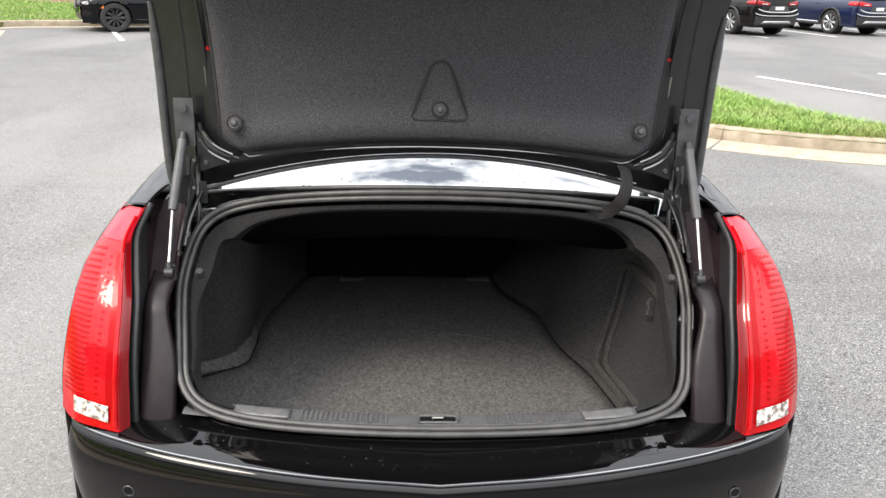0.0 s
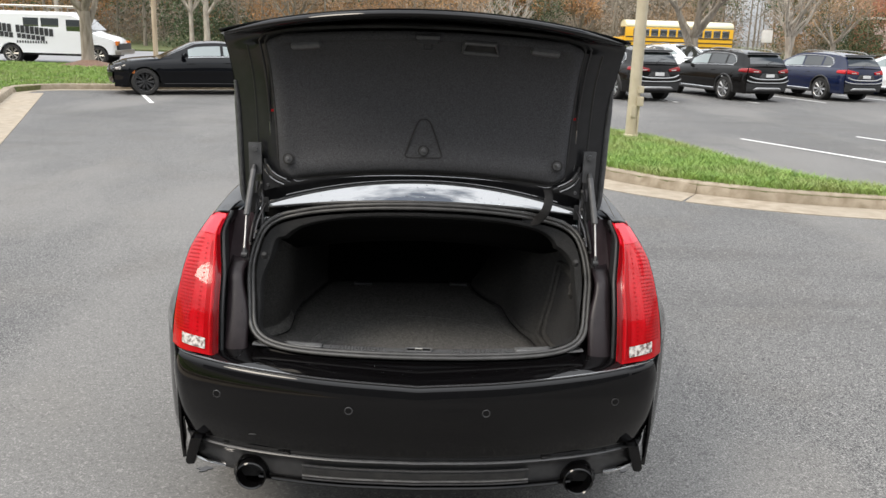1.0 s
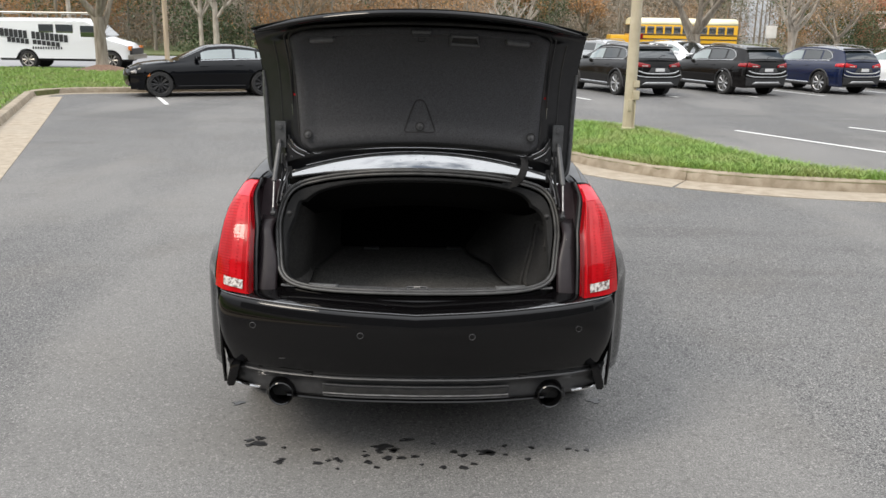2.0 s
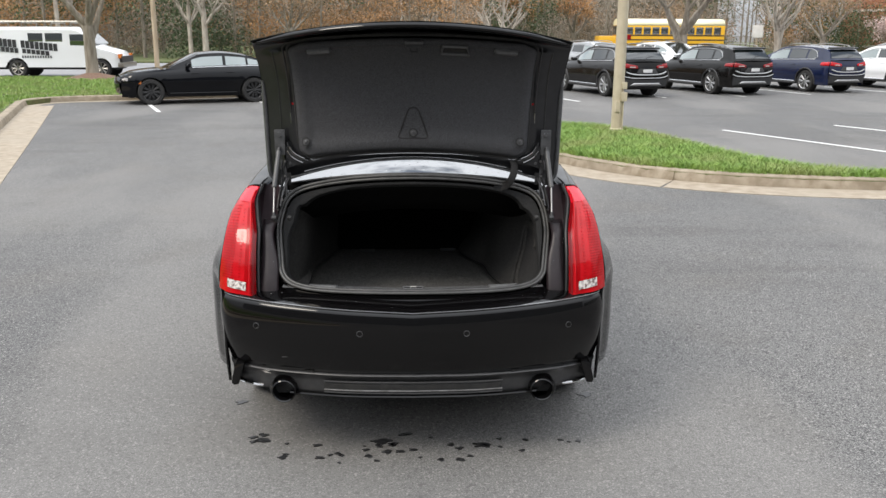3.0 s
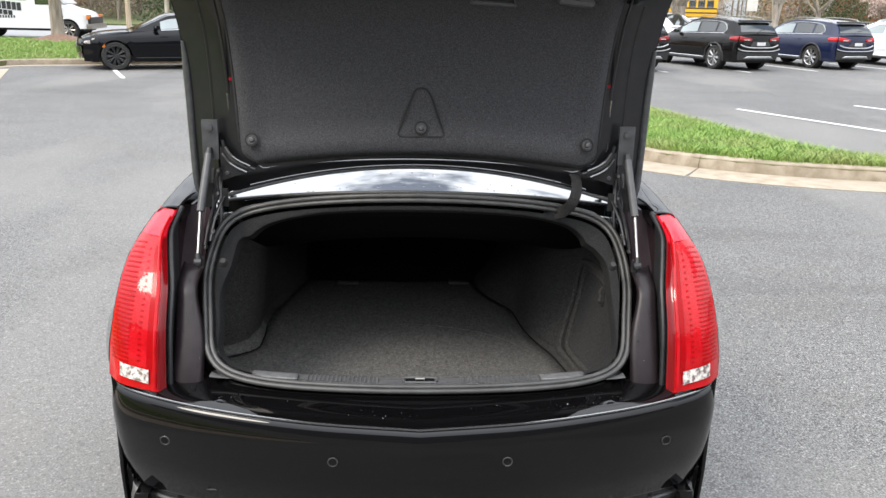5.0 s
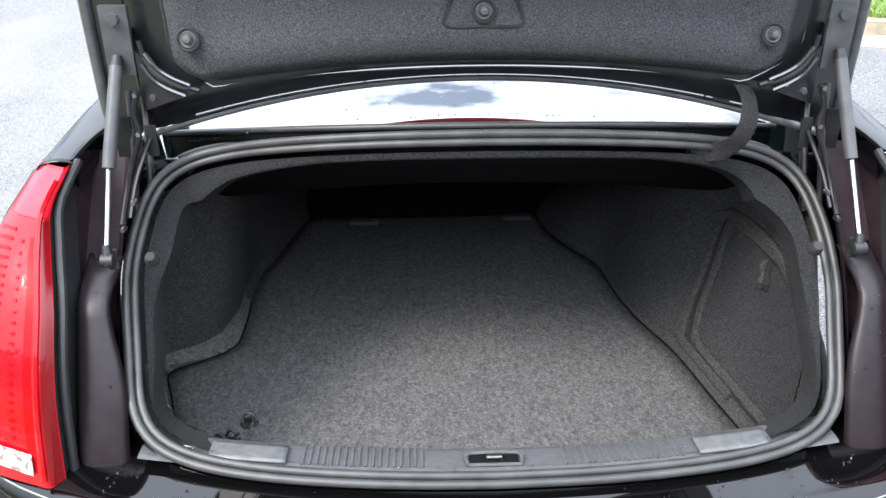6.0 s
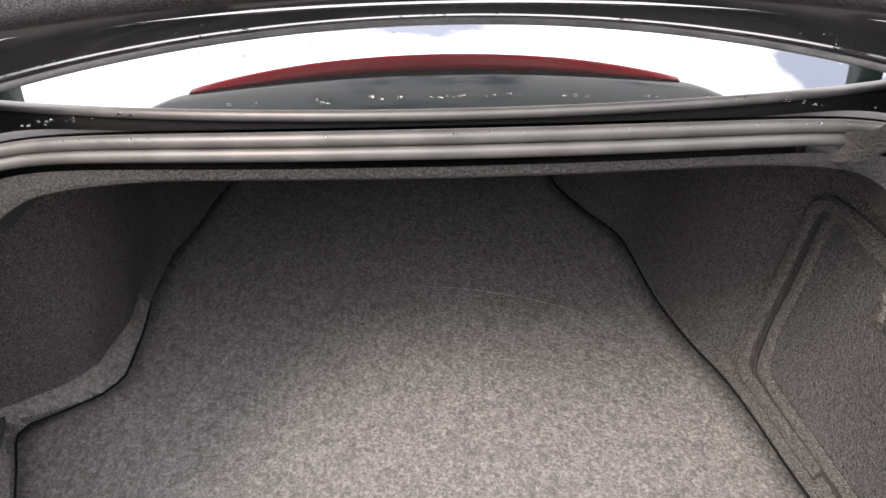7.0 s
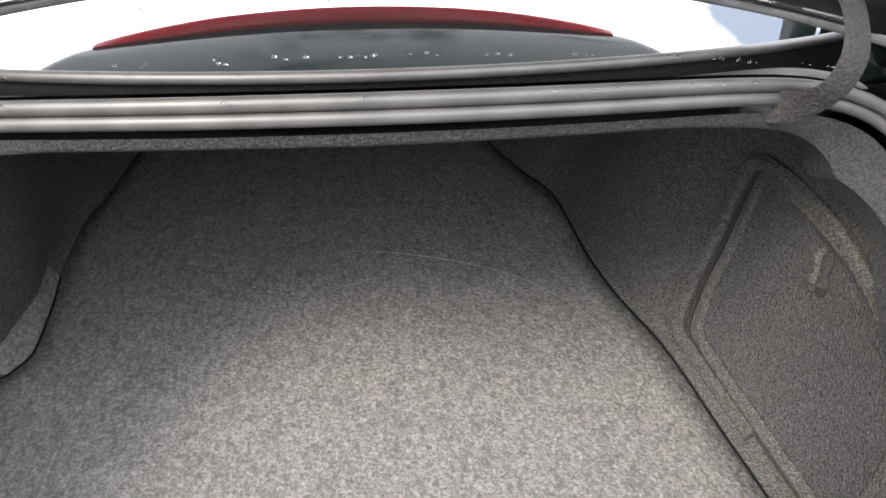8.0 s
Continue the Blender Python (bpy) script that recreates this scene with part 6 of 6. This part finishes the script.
        part("plate_recess", block(-0.30, 0.30, y0 - 0.116, y0 - 0.09, zt - 0.19, zt - 0.03, 0.01), STEEL, e)
    if P is SUV:
        sp = [(0.60 * k / 8, -0.66 - 0.07 * (1 - (k / 8) ** 2), 1.500 + 0.012 * (1 - (k / 8) ** 2)) for k in range(-8, 9)]
        part("roof_spoiler", tube(sp, 0.075, 10, flat=0.42), BLACK_PLASTIC, e)
        for sg in (-1, 1):
            rail = smooth_path([(sg * 0.60, -0.40, 1.51), (sg * 0.61, -0.22, 1.585), (sg * 0.61, 0.7, 1.632), (sg * 0.60, 1.15, 1.605), (sg * 0.60, 1.30, 1.54)], 20)
            part("roof_rail", tube(rail, 0.016, 6), STEEL, e)
    return e


HEAD = 18.0
row = [(6.75, 23.45, LOT_DARK, "charcoal crossover parked in a bay, seen from its tail"), (10.58, 24.62, LOT_DARK, "charcoal crossover parked in a bay beside the navy one"), (14.36, 25.93, LOT_BLUE, "navy blue crossover with bright red tail lamps"), (18.3, 27.2, LOT_WHITE, "white crossover at the end of the parked row")]
for x, y, paint, label in row:
    road_car("crossover_car", label, pose(x, y, 0, 0, 0, HEAD), paint, SUV, "parked crossovers", rim=BRIGHT_TRIM, tail_mat=LAMP_RED if paint is LOT_BLUE else None)
road_car("parked_saloon", "black saloon car parked along the lawn kerb", pose(-5.0, 21.3, 0, 0, 0, 112.4), LOT_BLACK, SALOON, rim=BLACK_PLASTIC, glass=SIDE_GLASS)
far = [(7.6, 35.5, 205, LOT_SILVER, SUV, "silver crossover in the far row"), (14.2, 38.5, 150, LOT_WHITE, SALOON, "white saloon in the far row"), (19.5, 38.5, 198, LOT_SILVER, SALOON, "silver saloon in the far row"),
       (26.6, 41.5, 100, LOT_WHITE, SUV, "white utility vehicle in the far row"), (30.5, 40, 198, LOT_DARK, SALOON, "dark saloon in the far row"), (33.0, 43, 198, LOT_SILVER, SALOON, "pale saloon far across the car park"), (37.5, 44.5, 198, LOT_WHITE, SUV, "white crossover far across the car park"), (11.2, 36.5, 198, LOT_WHITE, SUV, "white crossover behind the parked row")]
for x, y, h, paint, P, label in far:
    road_car("far_car", label, pose(x, y, 0, 0, 0, h), paint, P, "far row of cars", coarse=0.5, plate=False)


def panel_van(at):
    e = thing("panel_van", "white panel van with black slanted lettering and a roof rack", "van", at)
    L0, L1, W = -1.35, 4.25, 0.98

    def prof(y):
        return ramp(y, [(-1.35, 2.02), (-1.2, 2.08), (2.3, 2.10), (2.62, 2.02), (3.30, 1.36), (3.5, 1.28), (4.1, 1.10), (4.25, 0.85)])

    def f(u, v):
        y = L0 + (L1 - L0) * u
        zt = prof(y)
        z0 = 0.42
        for yw in (0.0, 3.43):
            d = abs(y - yw)
            if d < 0.44:
                z0 = max(z0, 0.37 + math.sqrt(0.44 ** 2 - d * d))
        wn_ = W * ramp(y, [(-1.35, 0.97), (0, 1.0), (3.2, 1.0), (4.0, 0.93), (4.25, 0.8)])
        if v < 0.7:
            t = v / 0.7
            return wn_ - 0.10 * max(0, t - 0.5) * min(1, (zt - 1.2)), y, z0 + (zt - 0.10 - z0) * t
        t = (v - 0.7) / 0.3
        return (wn_ - 0.05) * (1 - t) , y, zt - 0.10 * max(0, 1 - t) ** 2.2
    s = surf(f, 90, 22)
    part("body", join(s, mirrored(s)), LOT_WHITE, e)
    part("rear_door", block(-0.93, 0.93, -1.40, -1.33, 0.45, 1.98, 0.03), LOT_WHITE, e)
    part("grille", block(-0.85, 0.85, 4.18, 4.30, 0.62, 0.88, 0.03), BLACK_PLASTIC, e)
    part("front_bumper", block(-0.98, 0.98, 4.14, 4.40, 0.42, 0.62, 0.04), STEEL, e)
    part("rear_bumper", block(-0.95, 0.95, -1.58, -1.38, 0.42, 0.58, 0.03), BLACK_PLASTIC, e)
    for sg in (-1, 1):
        part("headlamp", block(min(sg * 0.62, sg * 0.94), max(sg * 0.62, sg * 0.94), 4.16, 4.27, 0.80, 0.98, 0.02), LAMP_AMBER, e)
        for a, b in ((0.55, 1.15), (1.25, 1.95)):
            part("side_window", block(sg * 0.955 - 0.01, sg * 0.955 + 0.01, a, b, 1.32, 1.82, 0.006), CAR_GLASS, e)
        part("door_window", block(sg * 0.965 - 0.01, sg * 0.965 + 0.01, 2.25, 2.95, 1.32, 1.78, 0.006), CAR_GLASS, e)
        part("door_mirror", block(min(sg * 1.0, sg * 1.16), max(sg * 1.0, sg * 1.16), 2.95, 3.05, 1.28, 1.55, 0.03), BLACK_PLASTIC, e)
        part("tail_lamp", block(min(sg * 0.90, sg * 0.99), max(sg * 0.90, sg * 0.99), -1.42, -1.32, 1.3, 1.75, 0.01), LAMP_DEEP, e)
        for k, (a, b, z0, z1) in enumerate(((-1.2, 0.1, 1.34, 1.66), (0.25, 1.75, 1.22, 1.52), (-0.75, 0.15, 1.08, 1.28), (0.28, 1.4, 1.00, 1.18), (0.25, 1.5, 0.80, 0.90))):
            n = int((b - a) / (0.17 if k < 4 else 0.10))
            for j in range(n):
                aa = a + (b - a) * j / n
                dz = -0.10 * (aa - a) if k < 4 else 0
                bar = block(sg * 0.988 - 0.004, sg * 0.988 + 0.006, aa, aa + (b - a) / n * (0.82 if k < 4 else 0.55), z0 + dz, z1 + dz, 0.0)
                part("lettering_bar", bar, LETTER, e, smooth=0)
        for yw in (0.0, 3.43):
            car_wheel(yw, sg, 0.37, e, width=0.24, x=0.83, spokes=8, rim_mat=STEEL)
    ws = surf(lambda u, v: ((2 * u - 1) * (0.86 - 0.12 * v), 3.28 - 0.60 * v + 0.02, 1.385 + 0.60 * v), 8, 6)
    part("windscreen", ws, CAR_GLASS, e)
    for yy in (-0.9, 0.3, 1.5, 2.3):
        part("rack_bar", tube([(-0.8, yy, 2.05), (-0.8, yy, 2.24), (0.8, yy, 2.24), (0.8, yy, 2.05)], 0.022, 6), STEEL, e)
    for sx in (-0.78, -0.4, 0.35, 0.78):
        part("ladder_rail", tube([(sx, -1.5, 2.28), (sx, 3.0, 2.30)], 0.035, 6), POLE_WOOD if sx in (-0.4, 0.35) else STEEL, e)
    part("underbody", block(-0.75, 0.75, -1.2, 4.0, 0.32, 0.55, 0.03), TYRE, e)
    return e


panel_van(pose(-17.0, 33.6, 0.02, 0, 0, -87))


def school_bus(at):
    e = thing("school_bus", "yellow school bus with black rails and cream roof", "bus", at)
    part("body", block(-1.2, 1.2, 0, 9.0, 0.75, 2.55, 0.10), BUS_YELLOW, e)
    roof_ = surf(lambda u, v: (1.2 * math.cos(math.pi * v), 0.02 + 8.96 * u, 2.52 + 0.55 * max(0, math.sin(math.pi * v)) ** 0.7), 4, 14)
    part("roof", roof_, BUS_ROOF, e, thick=0.03, side=-1)
    for yy in (0.03, 8.97):
        part("end_panel", moved(surf(lambda u, v: (1.18 * math.cos(math.pi * u) * v, 0, 2.5 + 0.54 * max(0, math.sin(math.pi * u)) ** 0.7 * v), 14, 3), pose(0, yy, 0)), BUS_ROOF, e)
    part("bonnet", block(-1.0, 1.0, 8.95, 10.6, 0.72, 1.65, 0.12), BUS_YELLOW, e)
    part("front_bumper", block(-1.15, 1.15, 10.6, 10.8, 0.5, 0.8, 0.03), BLACK_PLASTIC, e)
    part("windscreen", block(-1.05, 1.05, 8.97, 9.03, 1.75, 2.5, 0.02), CAR_GLASS, e)
    for sg in (-1, 1):
        for k in range(11):
            part("window", block(sg * 1.205 - 0.012, sg * 1.205 + 0.012, 0.35 + 0.74 * k, 0.93 + 0.74 * k, 1.78, 2.38, 0.01), CAR_GLASS, e)
        for z in (0.95, 1.30, 1.66):
            part("rub_rail", block(sg * 1.21 - 0.015, sg * 1.21 + 0.015, 0.05, 8.95, z, z + 0.09, 0.005), LETTER, e)
        part("stop_arm", block(sg * 1.23 - 0.01, sg * 1.23 + 0.02, 7.9, 8.3, 1.35, 1.75, 0.01), LAMP_DEEP, e)
        for yw in (2.2, 9.5):
            car_wheel(yw, sg, 0.5, e, width=0.28, x=1.02, spokes=6)
    return e


school_bus(pose(25.8, 69.0, 0.1, 0, 0, 88))


# ---- trees, poles, buildings and the woods ----
def grow(rng, start, way, length, r, depth, bars, tips, bend=0.25, up=0.25):
    """One limb and its children."""
    n = 5
    ps, rs = [start.copy()], [r]
    d = way.normalized()
    for i in range(n):
        d = (d + Vector((rng.gauss(0, bend), rng.gauss(0, bend), rng.gauss(0, bend) + up)) * 0.35).normalized()
        ps.append(ps[-1] + d * length / n)
        rs.append(r * (1 - 0.62 * (i + 1) / n))
    bars.append(tube(ps, rs, 8 if r > 0.06 else 5))
    if depth == 0:
        tips += ps[2:]
        return
    for k in range(rng.randint(3, 4)):
        i = rng.randint(2, n)
        a = rng.uniform(0, 6.283)
        side = Vector((math.cos(a), math.sin(a), rng.uniform(0.1, 0.7)))
        grow(rng, ps[i], (d * 0.6 + side).normalized(), length * rng.uniform(0.5, 0.72), rs[i] * 0.75, depth - 1, bars, tips, bend, up)
    tips.append(ps[-1])


def leaves(points, rng, per, size, spread, ratio=0.5):
    vs, fs = [], []
    for p in points:
        for _ in range(per):
            c = p + Vector((rng.gauss(0, spread), rng.gauss(0, spread), rng.gauss(0, spread)))
            a = Vector((rng.gauss(0, 1), rng.gauss(0, 1), rng.gauss(0, 1))).normalized()
            b = a.cross(Vector((rng.gauss(0, 1), rng.gauss(0, 1), rng.gauss(0, 1)))).normalized()
            s = size * rng.uniform(0.6, 1.3)
            k = len(vs)
            vs += [c - a * s, c + b * s * ratio, c + a * s, c - b * s * ratio]
            fs.append((k, k + 1, k + 2, k + 3))
    return vs, fs


def loose_mesh(name, shape, mat):
    me = bpy.data.meshes.new(name)
    me.from_pydata([tuple(v) for v in shape[0]], [], shape[1])
    return finish(new(name, me), mat, 0)


def tree(label, x, y, z, r, trunk_h, spread_h, bark, leaf, seed, per=4, leaf_size=0.07, stems=1, lean=0.0, flare=1.35):
    rng = random.Random(seed)
    e = thing("tree", label, "tree", pose(x, y, z))
    bars, tips = [], []
    for s in range(stems):
        a = rng.uniform(0, 6.28)
        off = Vector((0.32 * s * math.cos(a), 0.32 * s * math.sin(a), 0)) if stems > 1 else Vector((0, 0, 0))
        ps = [off + Vector((lean * k * k * 0.02 + (0.06 * k * (1 if s else -1) if stems > 1 else 0), 0.02 * math.sin(k + s), trunk_h * k / 6 - 0.1)) for k in range(7)]
        rs = [r * flare, r * 1.06, r, r * 0.96, r * 0.92, r * 0.88, r * 0.8]
        bars.append(tube(ps, rs, 14))
        for k in range(5):
            a = 6.283 * k / 5 + rng.uniform(-0.4, 0.4)
            base = ps[rng.choice((4, 5, 6))] if k < 4 else ps[6]
            grow(rng, base, Vector((math.cos(a) * 0.8, math.sin(a) * 0.8, rng.uniform(0.8, 1.4))), spread_h, r * 0.55, 2, bars, tips)
    part("trunk", join(*bars), bark, e, smooth=60)
    if per:
        ob = loose_mesh("crown", leaves(tips, rng, per, leaf_size, 0.22), leaf)
        ob.parent = e
    return e


tree("large oak trunk on a mulched mound by the road", -12.9, 30.2, 0.13, 0.235, 2.1, 3.2, BARK, LEAF_BROWN, 5, per=2, flare=1.6)
mound = part("mulch_mound", surf(lambda u, v: (-12.9 + (0.15 + 1.15 * v) * math.cos(6.2832 * u) * (1 + 0.1 * math.sin(9 * u)), 30.2 + (0.15 + 1.15 * v) * math.sin(6.2832 * u), 0.13 + 0.24 * max(0, 1 - v) ** 1.4), 28, 6, wrap_u=True), MULCH)
tagged(mound, "brown mulch heaped round the tree foot", "mulch")
tree("pale-barked street tree with bare branches", -15.4, 54.2, 0.1, 0.15, 3.6, 2.6, BARK_PALE, LEAF_TWIG, 8, per=1)
tree("pale forked street tree with bare limbs", -14.3, 53.8, 0.1, 0.20, 3.4, 2.8, BARK_PALE, LEAF_TWIG, 9, per=1)
tree("broad grey tree with rising limbs behind the car row", 12.3, 36.2, 0.0, 0.33, 2.0, 2.8, BARK, LEAF_TWIG, 15, per=2)
tree("slim bare twin-stemmed tree by the far car row", 20.4, 44.0, 0.0, 0.17, 2.6, 2.4, BARK_PALE, LEAF_TWIG, 18, per=1, stems=2)
tree("bare brown tree with a twiggy rounded crown", 29.5, 58.0, 0.1, 0.20, 1.8, 2.4, BARK, LEAF_BROWN, 21, per=7)
tree("autumn tree holding orange leaves at the wood edge", 9.0, 76.0, 0.1, 0.22, 2.0, 2.6, BARK, LEAF_ORANGE, 24, per=9, leaf_size=0.10)
tree("autumn tree with rust-coloured leaves", 15.0, 79.0, 0.1, 0.22, 2.0, 2.6, BARK, LEAF_ORANGE, 27, per=8, leaf_size=0.10)
tree("bare pale tree with spreading white limbs", 5.0, 50.0, 0.1, 0.17, 1.5, 2.6, BARK_PALE, LEAF_TWIG, 30, per=1)
tree("small leafless tree on the lawn edge", -9.0, 56.5, 0.1, 0.16, 2.2, 2.4, BARK, LEAF_BROWN, 33, per=5)
tree("flowering tree with pale blossom before the offices", 39.0, 66.0, 0.1, 0.14, 0.9, 1.5, BARK, LEAF_PINK, 36, per=14, leaf_size=0.08)
tree("blossoming tree beside the brick offices", 44.5, 67.0, 0.1, 0.14, 0.9, 1.5, BARK, LEAF_PINK, 39, per=14, leaf_size=0.08)


def lot_pole():
    e = thing("lamp_post", "beige painted car park lamp post on a square base plate", "lamp post", pose(3.69, 11.9, 0.125))
    part("shaft", tube([(0, 0, 0.05), (0, 0, 3.0), (0, 0, 8.2)], [0.105, 0.095, 0.07], 16), POLE_PAINT, e)
    part("base_plate", block(-0.19, 0.19, -0.19, 0.19, -0.01, 0.05, 0.008), POLE_PAINT, e)
    part("collar", turned([(0.135, 0.045), (0.13, 0.11), (0.105, 0.12)], 16, "z"), POLE_PAINT, e)
    for sx in (-0.15, 0.15):
        for sy in (-0.15, 0.15):
            part("anchor_bolt", tube([(sx, sy, 0.04), (sx, sy, 0.10)], 0.014, 6), STEEL, e)
    part("junction_box", block(0.03, 0.135, -0.145, -0.045, 0.62, 0.78, 0.008), POLE_PAINT, e)
    part("junction_box", block(0.035, 0.125, -0.140, -0.050, 0.84, 0.96, 0.008), POLE_PAINT, e)
    part("conduit", tube([(0.08, -0.09, 0.05), (0.08, -0.09, 0.62)], 0.014, 8), POLE_PAINT, e)
    part("hand_hole_cover", block(-0.06, 0.02, -0.118, -0.085, 0.42, 0.62, 0.006), POLE_PAINT, e)
    part("luminaire", block(-0.2, 0.9, -0.18, 0.18, 8.1, 8.25, 0.03), BLACK_PLASTIC, e)


lot_pole()


def utility_pole(x, y, r, h, mat, label):
    e = thing("utility_pole", label, "pole", pose(x, y, 0.1))
    part("shaft", tube([(0, 0, -0.2), (0.02, 0, 3), (0.05, 0, h)], [r, r * 0.95, r * 0.7], 12), mat, e)
    part("crossarm", block(-1.1, 1.1, -0.06, 0.06, h - 0.7, h - 0.58, 0.01), mat, e)


utility_pole(-12.6, 37.5, 0.12, 9.0, POLE_WOOD, "weathered wooden utility pole by the road")
utility_pole(-23.0, 51.5, 0.14, 9.0, BARK_PALE, "slim pale utility pole across the road")
utility_pole(-1.5, 66.0, 0.10, 8.0, WHITE_TRIM, "thin pale lighting column at the wood edge")

sign = thing("road_sign", "small beige sign board on a wooden post", "sign", pose(25.6, 60.5, 0.1))
part("post", tube([(0, 0, -0.1), (0, 0, 2.2)], 0.06, 8), POLE_WOOD, sign)
part("board", block(-0.4, 0.4, -0.10, -0.04, 1.6, 2.5, 0.02), WHITE_TRIM, sign)


def office():
    e = thing("office_building", "red brick office building with dark ribbon windows", "building", pose(48.5, 74, 0.1, 0, 0, 12))
    part("wall", block(0, 30, 0, 14, 0, 11, 0.0), BRICK, e, smooth=0)
    part("roof_parapet", block(-0.2, 30.2, -0.2, 14.2, 11, 11.6, 0.0), WHITE_TRIM, e, smooth=0)
    for f in range(3):
        part("floor_band", block(-0.06, 30.06, -0.06, 14.06, 0.55 + 3.6 * f, 0.8 + 3.6 * f, 0.0), WHITE_TRIM, e, smooth=0)
        for k in range(8):
            w = part("window", block(0.7 + 3.7 * k, 3.4 + 3.7 * k, -0.04, 0.06, 1.1 + 3.6 * f, 3.3 + 3.6 * f, 0.0), CAR_GLASS, e, smooth=0)
            part("mullion", block(2.0 + 3.7 * k, 2.1 + 3.7 * k, -0.07, 0.0, 1.1 + 3.6 * f, 3.3 + 3.6 * f, 0.0), BLACK_PLASTIC, w, smooth=0)


office()


def woods():
    rng = random.Random(40)
    bars = []
    for _ in range(260):
        x = rng.uniform(-95, 46)
        y = rng.uniform(58, 84) + 0.05 * x + (17 if x > 4 else 0)
        h, r = rng.uniform(6, 13), rng.uniform(0.04, 0.13)
        lx = rng.gauss(0, 0.4)
        bars.append(tube([(x, y, -0.2), (x + lx * 0.3, y, h * 0.4), (x + lx, y + rng.gauss(0, 0.3), h)], [r * 1.2, r, r * 0.3], 6))
        for _k in range(5):
            z = rng.uniform(1.5, h * 0.9)
            a = rng.uniform(0, 6.28)
            l = rng.uniform(1.0, 2.6)
            bars.append(tube([(x + lx * z / h, y, z), (x + lx * z / h + l * 0.6 * math.cos(a), y + l * 0.6 * math.sin(a), z + l * 0.4), (x + l * math.cos(a), y + l * math.sin(a), z + l * 0.95)], [r * 0.4, r * 0.28, 0.012], 4))
    ob = loose_mesh("woods_stems", join(*bars), BARK)
    tagged(ob, "grey bare stems of the far winter wood", "woods", kind="stuff")

    def clumps(name, label, n, per, mat, size, zr, yr, spread, xr=(-95, 50), seed=1, ratio=0.5, grain=0.20):
        g = random.Random(seed)
        pts = []
        for _ in range(n):
            x = g.uniform(*xr)
            y = g.uniform(*yr) + 0.05 * x + (17 if x > 4 else 0)
            z = g.uniform(*zr)
            if 32.5 < x * 88 / (y + 3.4) < 35.5:
                continue
            if noise.noise(Vector((x * grain + seed * 3.7, z * grain * 1.3, seed * 1.3))) + 0.5 * noise.noise(Vector((x * 0.6 + seed, z * 0.7, seed * 2.3))) > 0.06:
                pts.append(Vector((x, y, z)))
        tagged(loose_mesh(name, leaves(pts, g, per, size, spread, ratio), mat), label, "woods", kind="stuff")
    clumps("woods_brush", "grey-brown twigs and brush under the wood", 5000, 40, LEAF_TWIG, 0.34, (0.1, 7), (62, 84), 0.8, seed=2, ratio=0.07)
    clumps("woods_dry_leaves", "brown dry leaves still on the far trees", 5500, 80, LEAF_BROWN, 0.080, (0.3, 8), (60, 80), 0.6, seed=3)
    clumps("woods_orange_leaves", "rust-orange leaves in the far trees", 2200, 80, LEAF_ORANGE, 0.080, (1.5, 8), (58, 70), 0.5, seed=5, grain=0.13)
    clumps("woods_evergreens", "dark evergreen shrubs at the wood edge", 5200, 70, LEAF_GREEN, 0.105, (0.1, 7.0), (57, 66), 0.7, seed=6, grain=0.11)
    back = part("backdrop", surf(lambda u, v: (-150 + 191 * u, 106 + 4 * math.sin(9 * u) + 6 * u, -0.5 + (13 + 2.5 * noise.noise(Vector((u * 40, 0, 3)))) * v), 120, 10), LEAF_DIM, smooth=0)
    tagged(back, "dim brown mass of the far winter woods", "woods", kind="structure")
    clumps("woods_depth", "dim brown depth of the far wood", 3000, 24, LEAF_TWIG, 0.5, (0.1, 8), (84, 92), 1.0, (-120, 50), seed=9, ratio=0.08)


woods()

# plain unseen walls added behind the camera, closing the place and blocking low sky
for name, x0, x1, y0, y1, h in (("wall_south", -60, 60, -40, -32, 14.0), ("wall_east", 60, 64, -30, 40, 5.0)):
    tagged(part(name, block(x0, x1, y0, y1, 0, h, 0.0), GREY_WALL, smooth=0), "plain grey wall added out of view to block low sky light", "building", kind="structure")
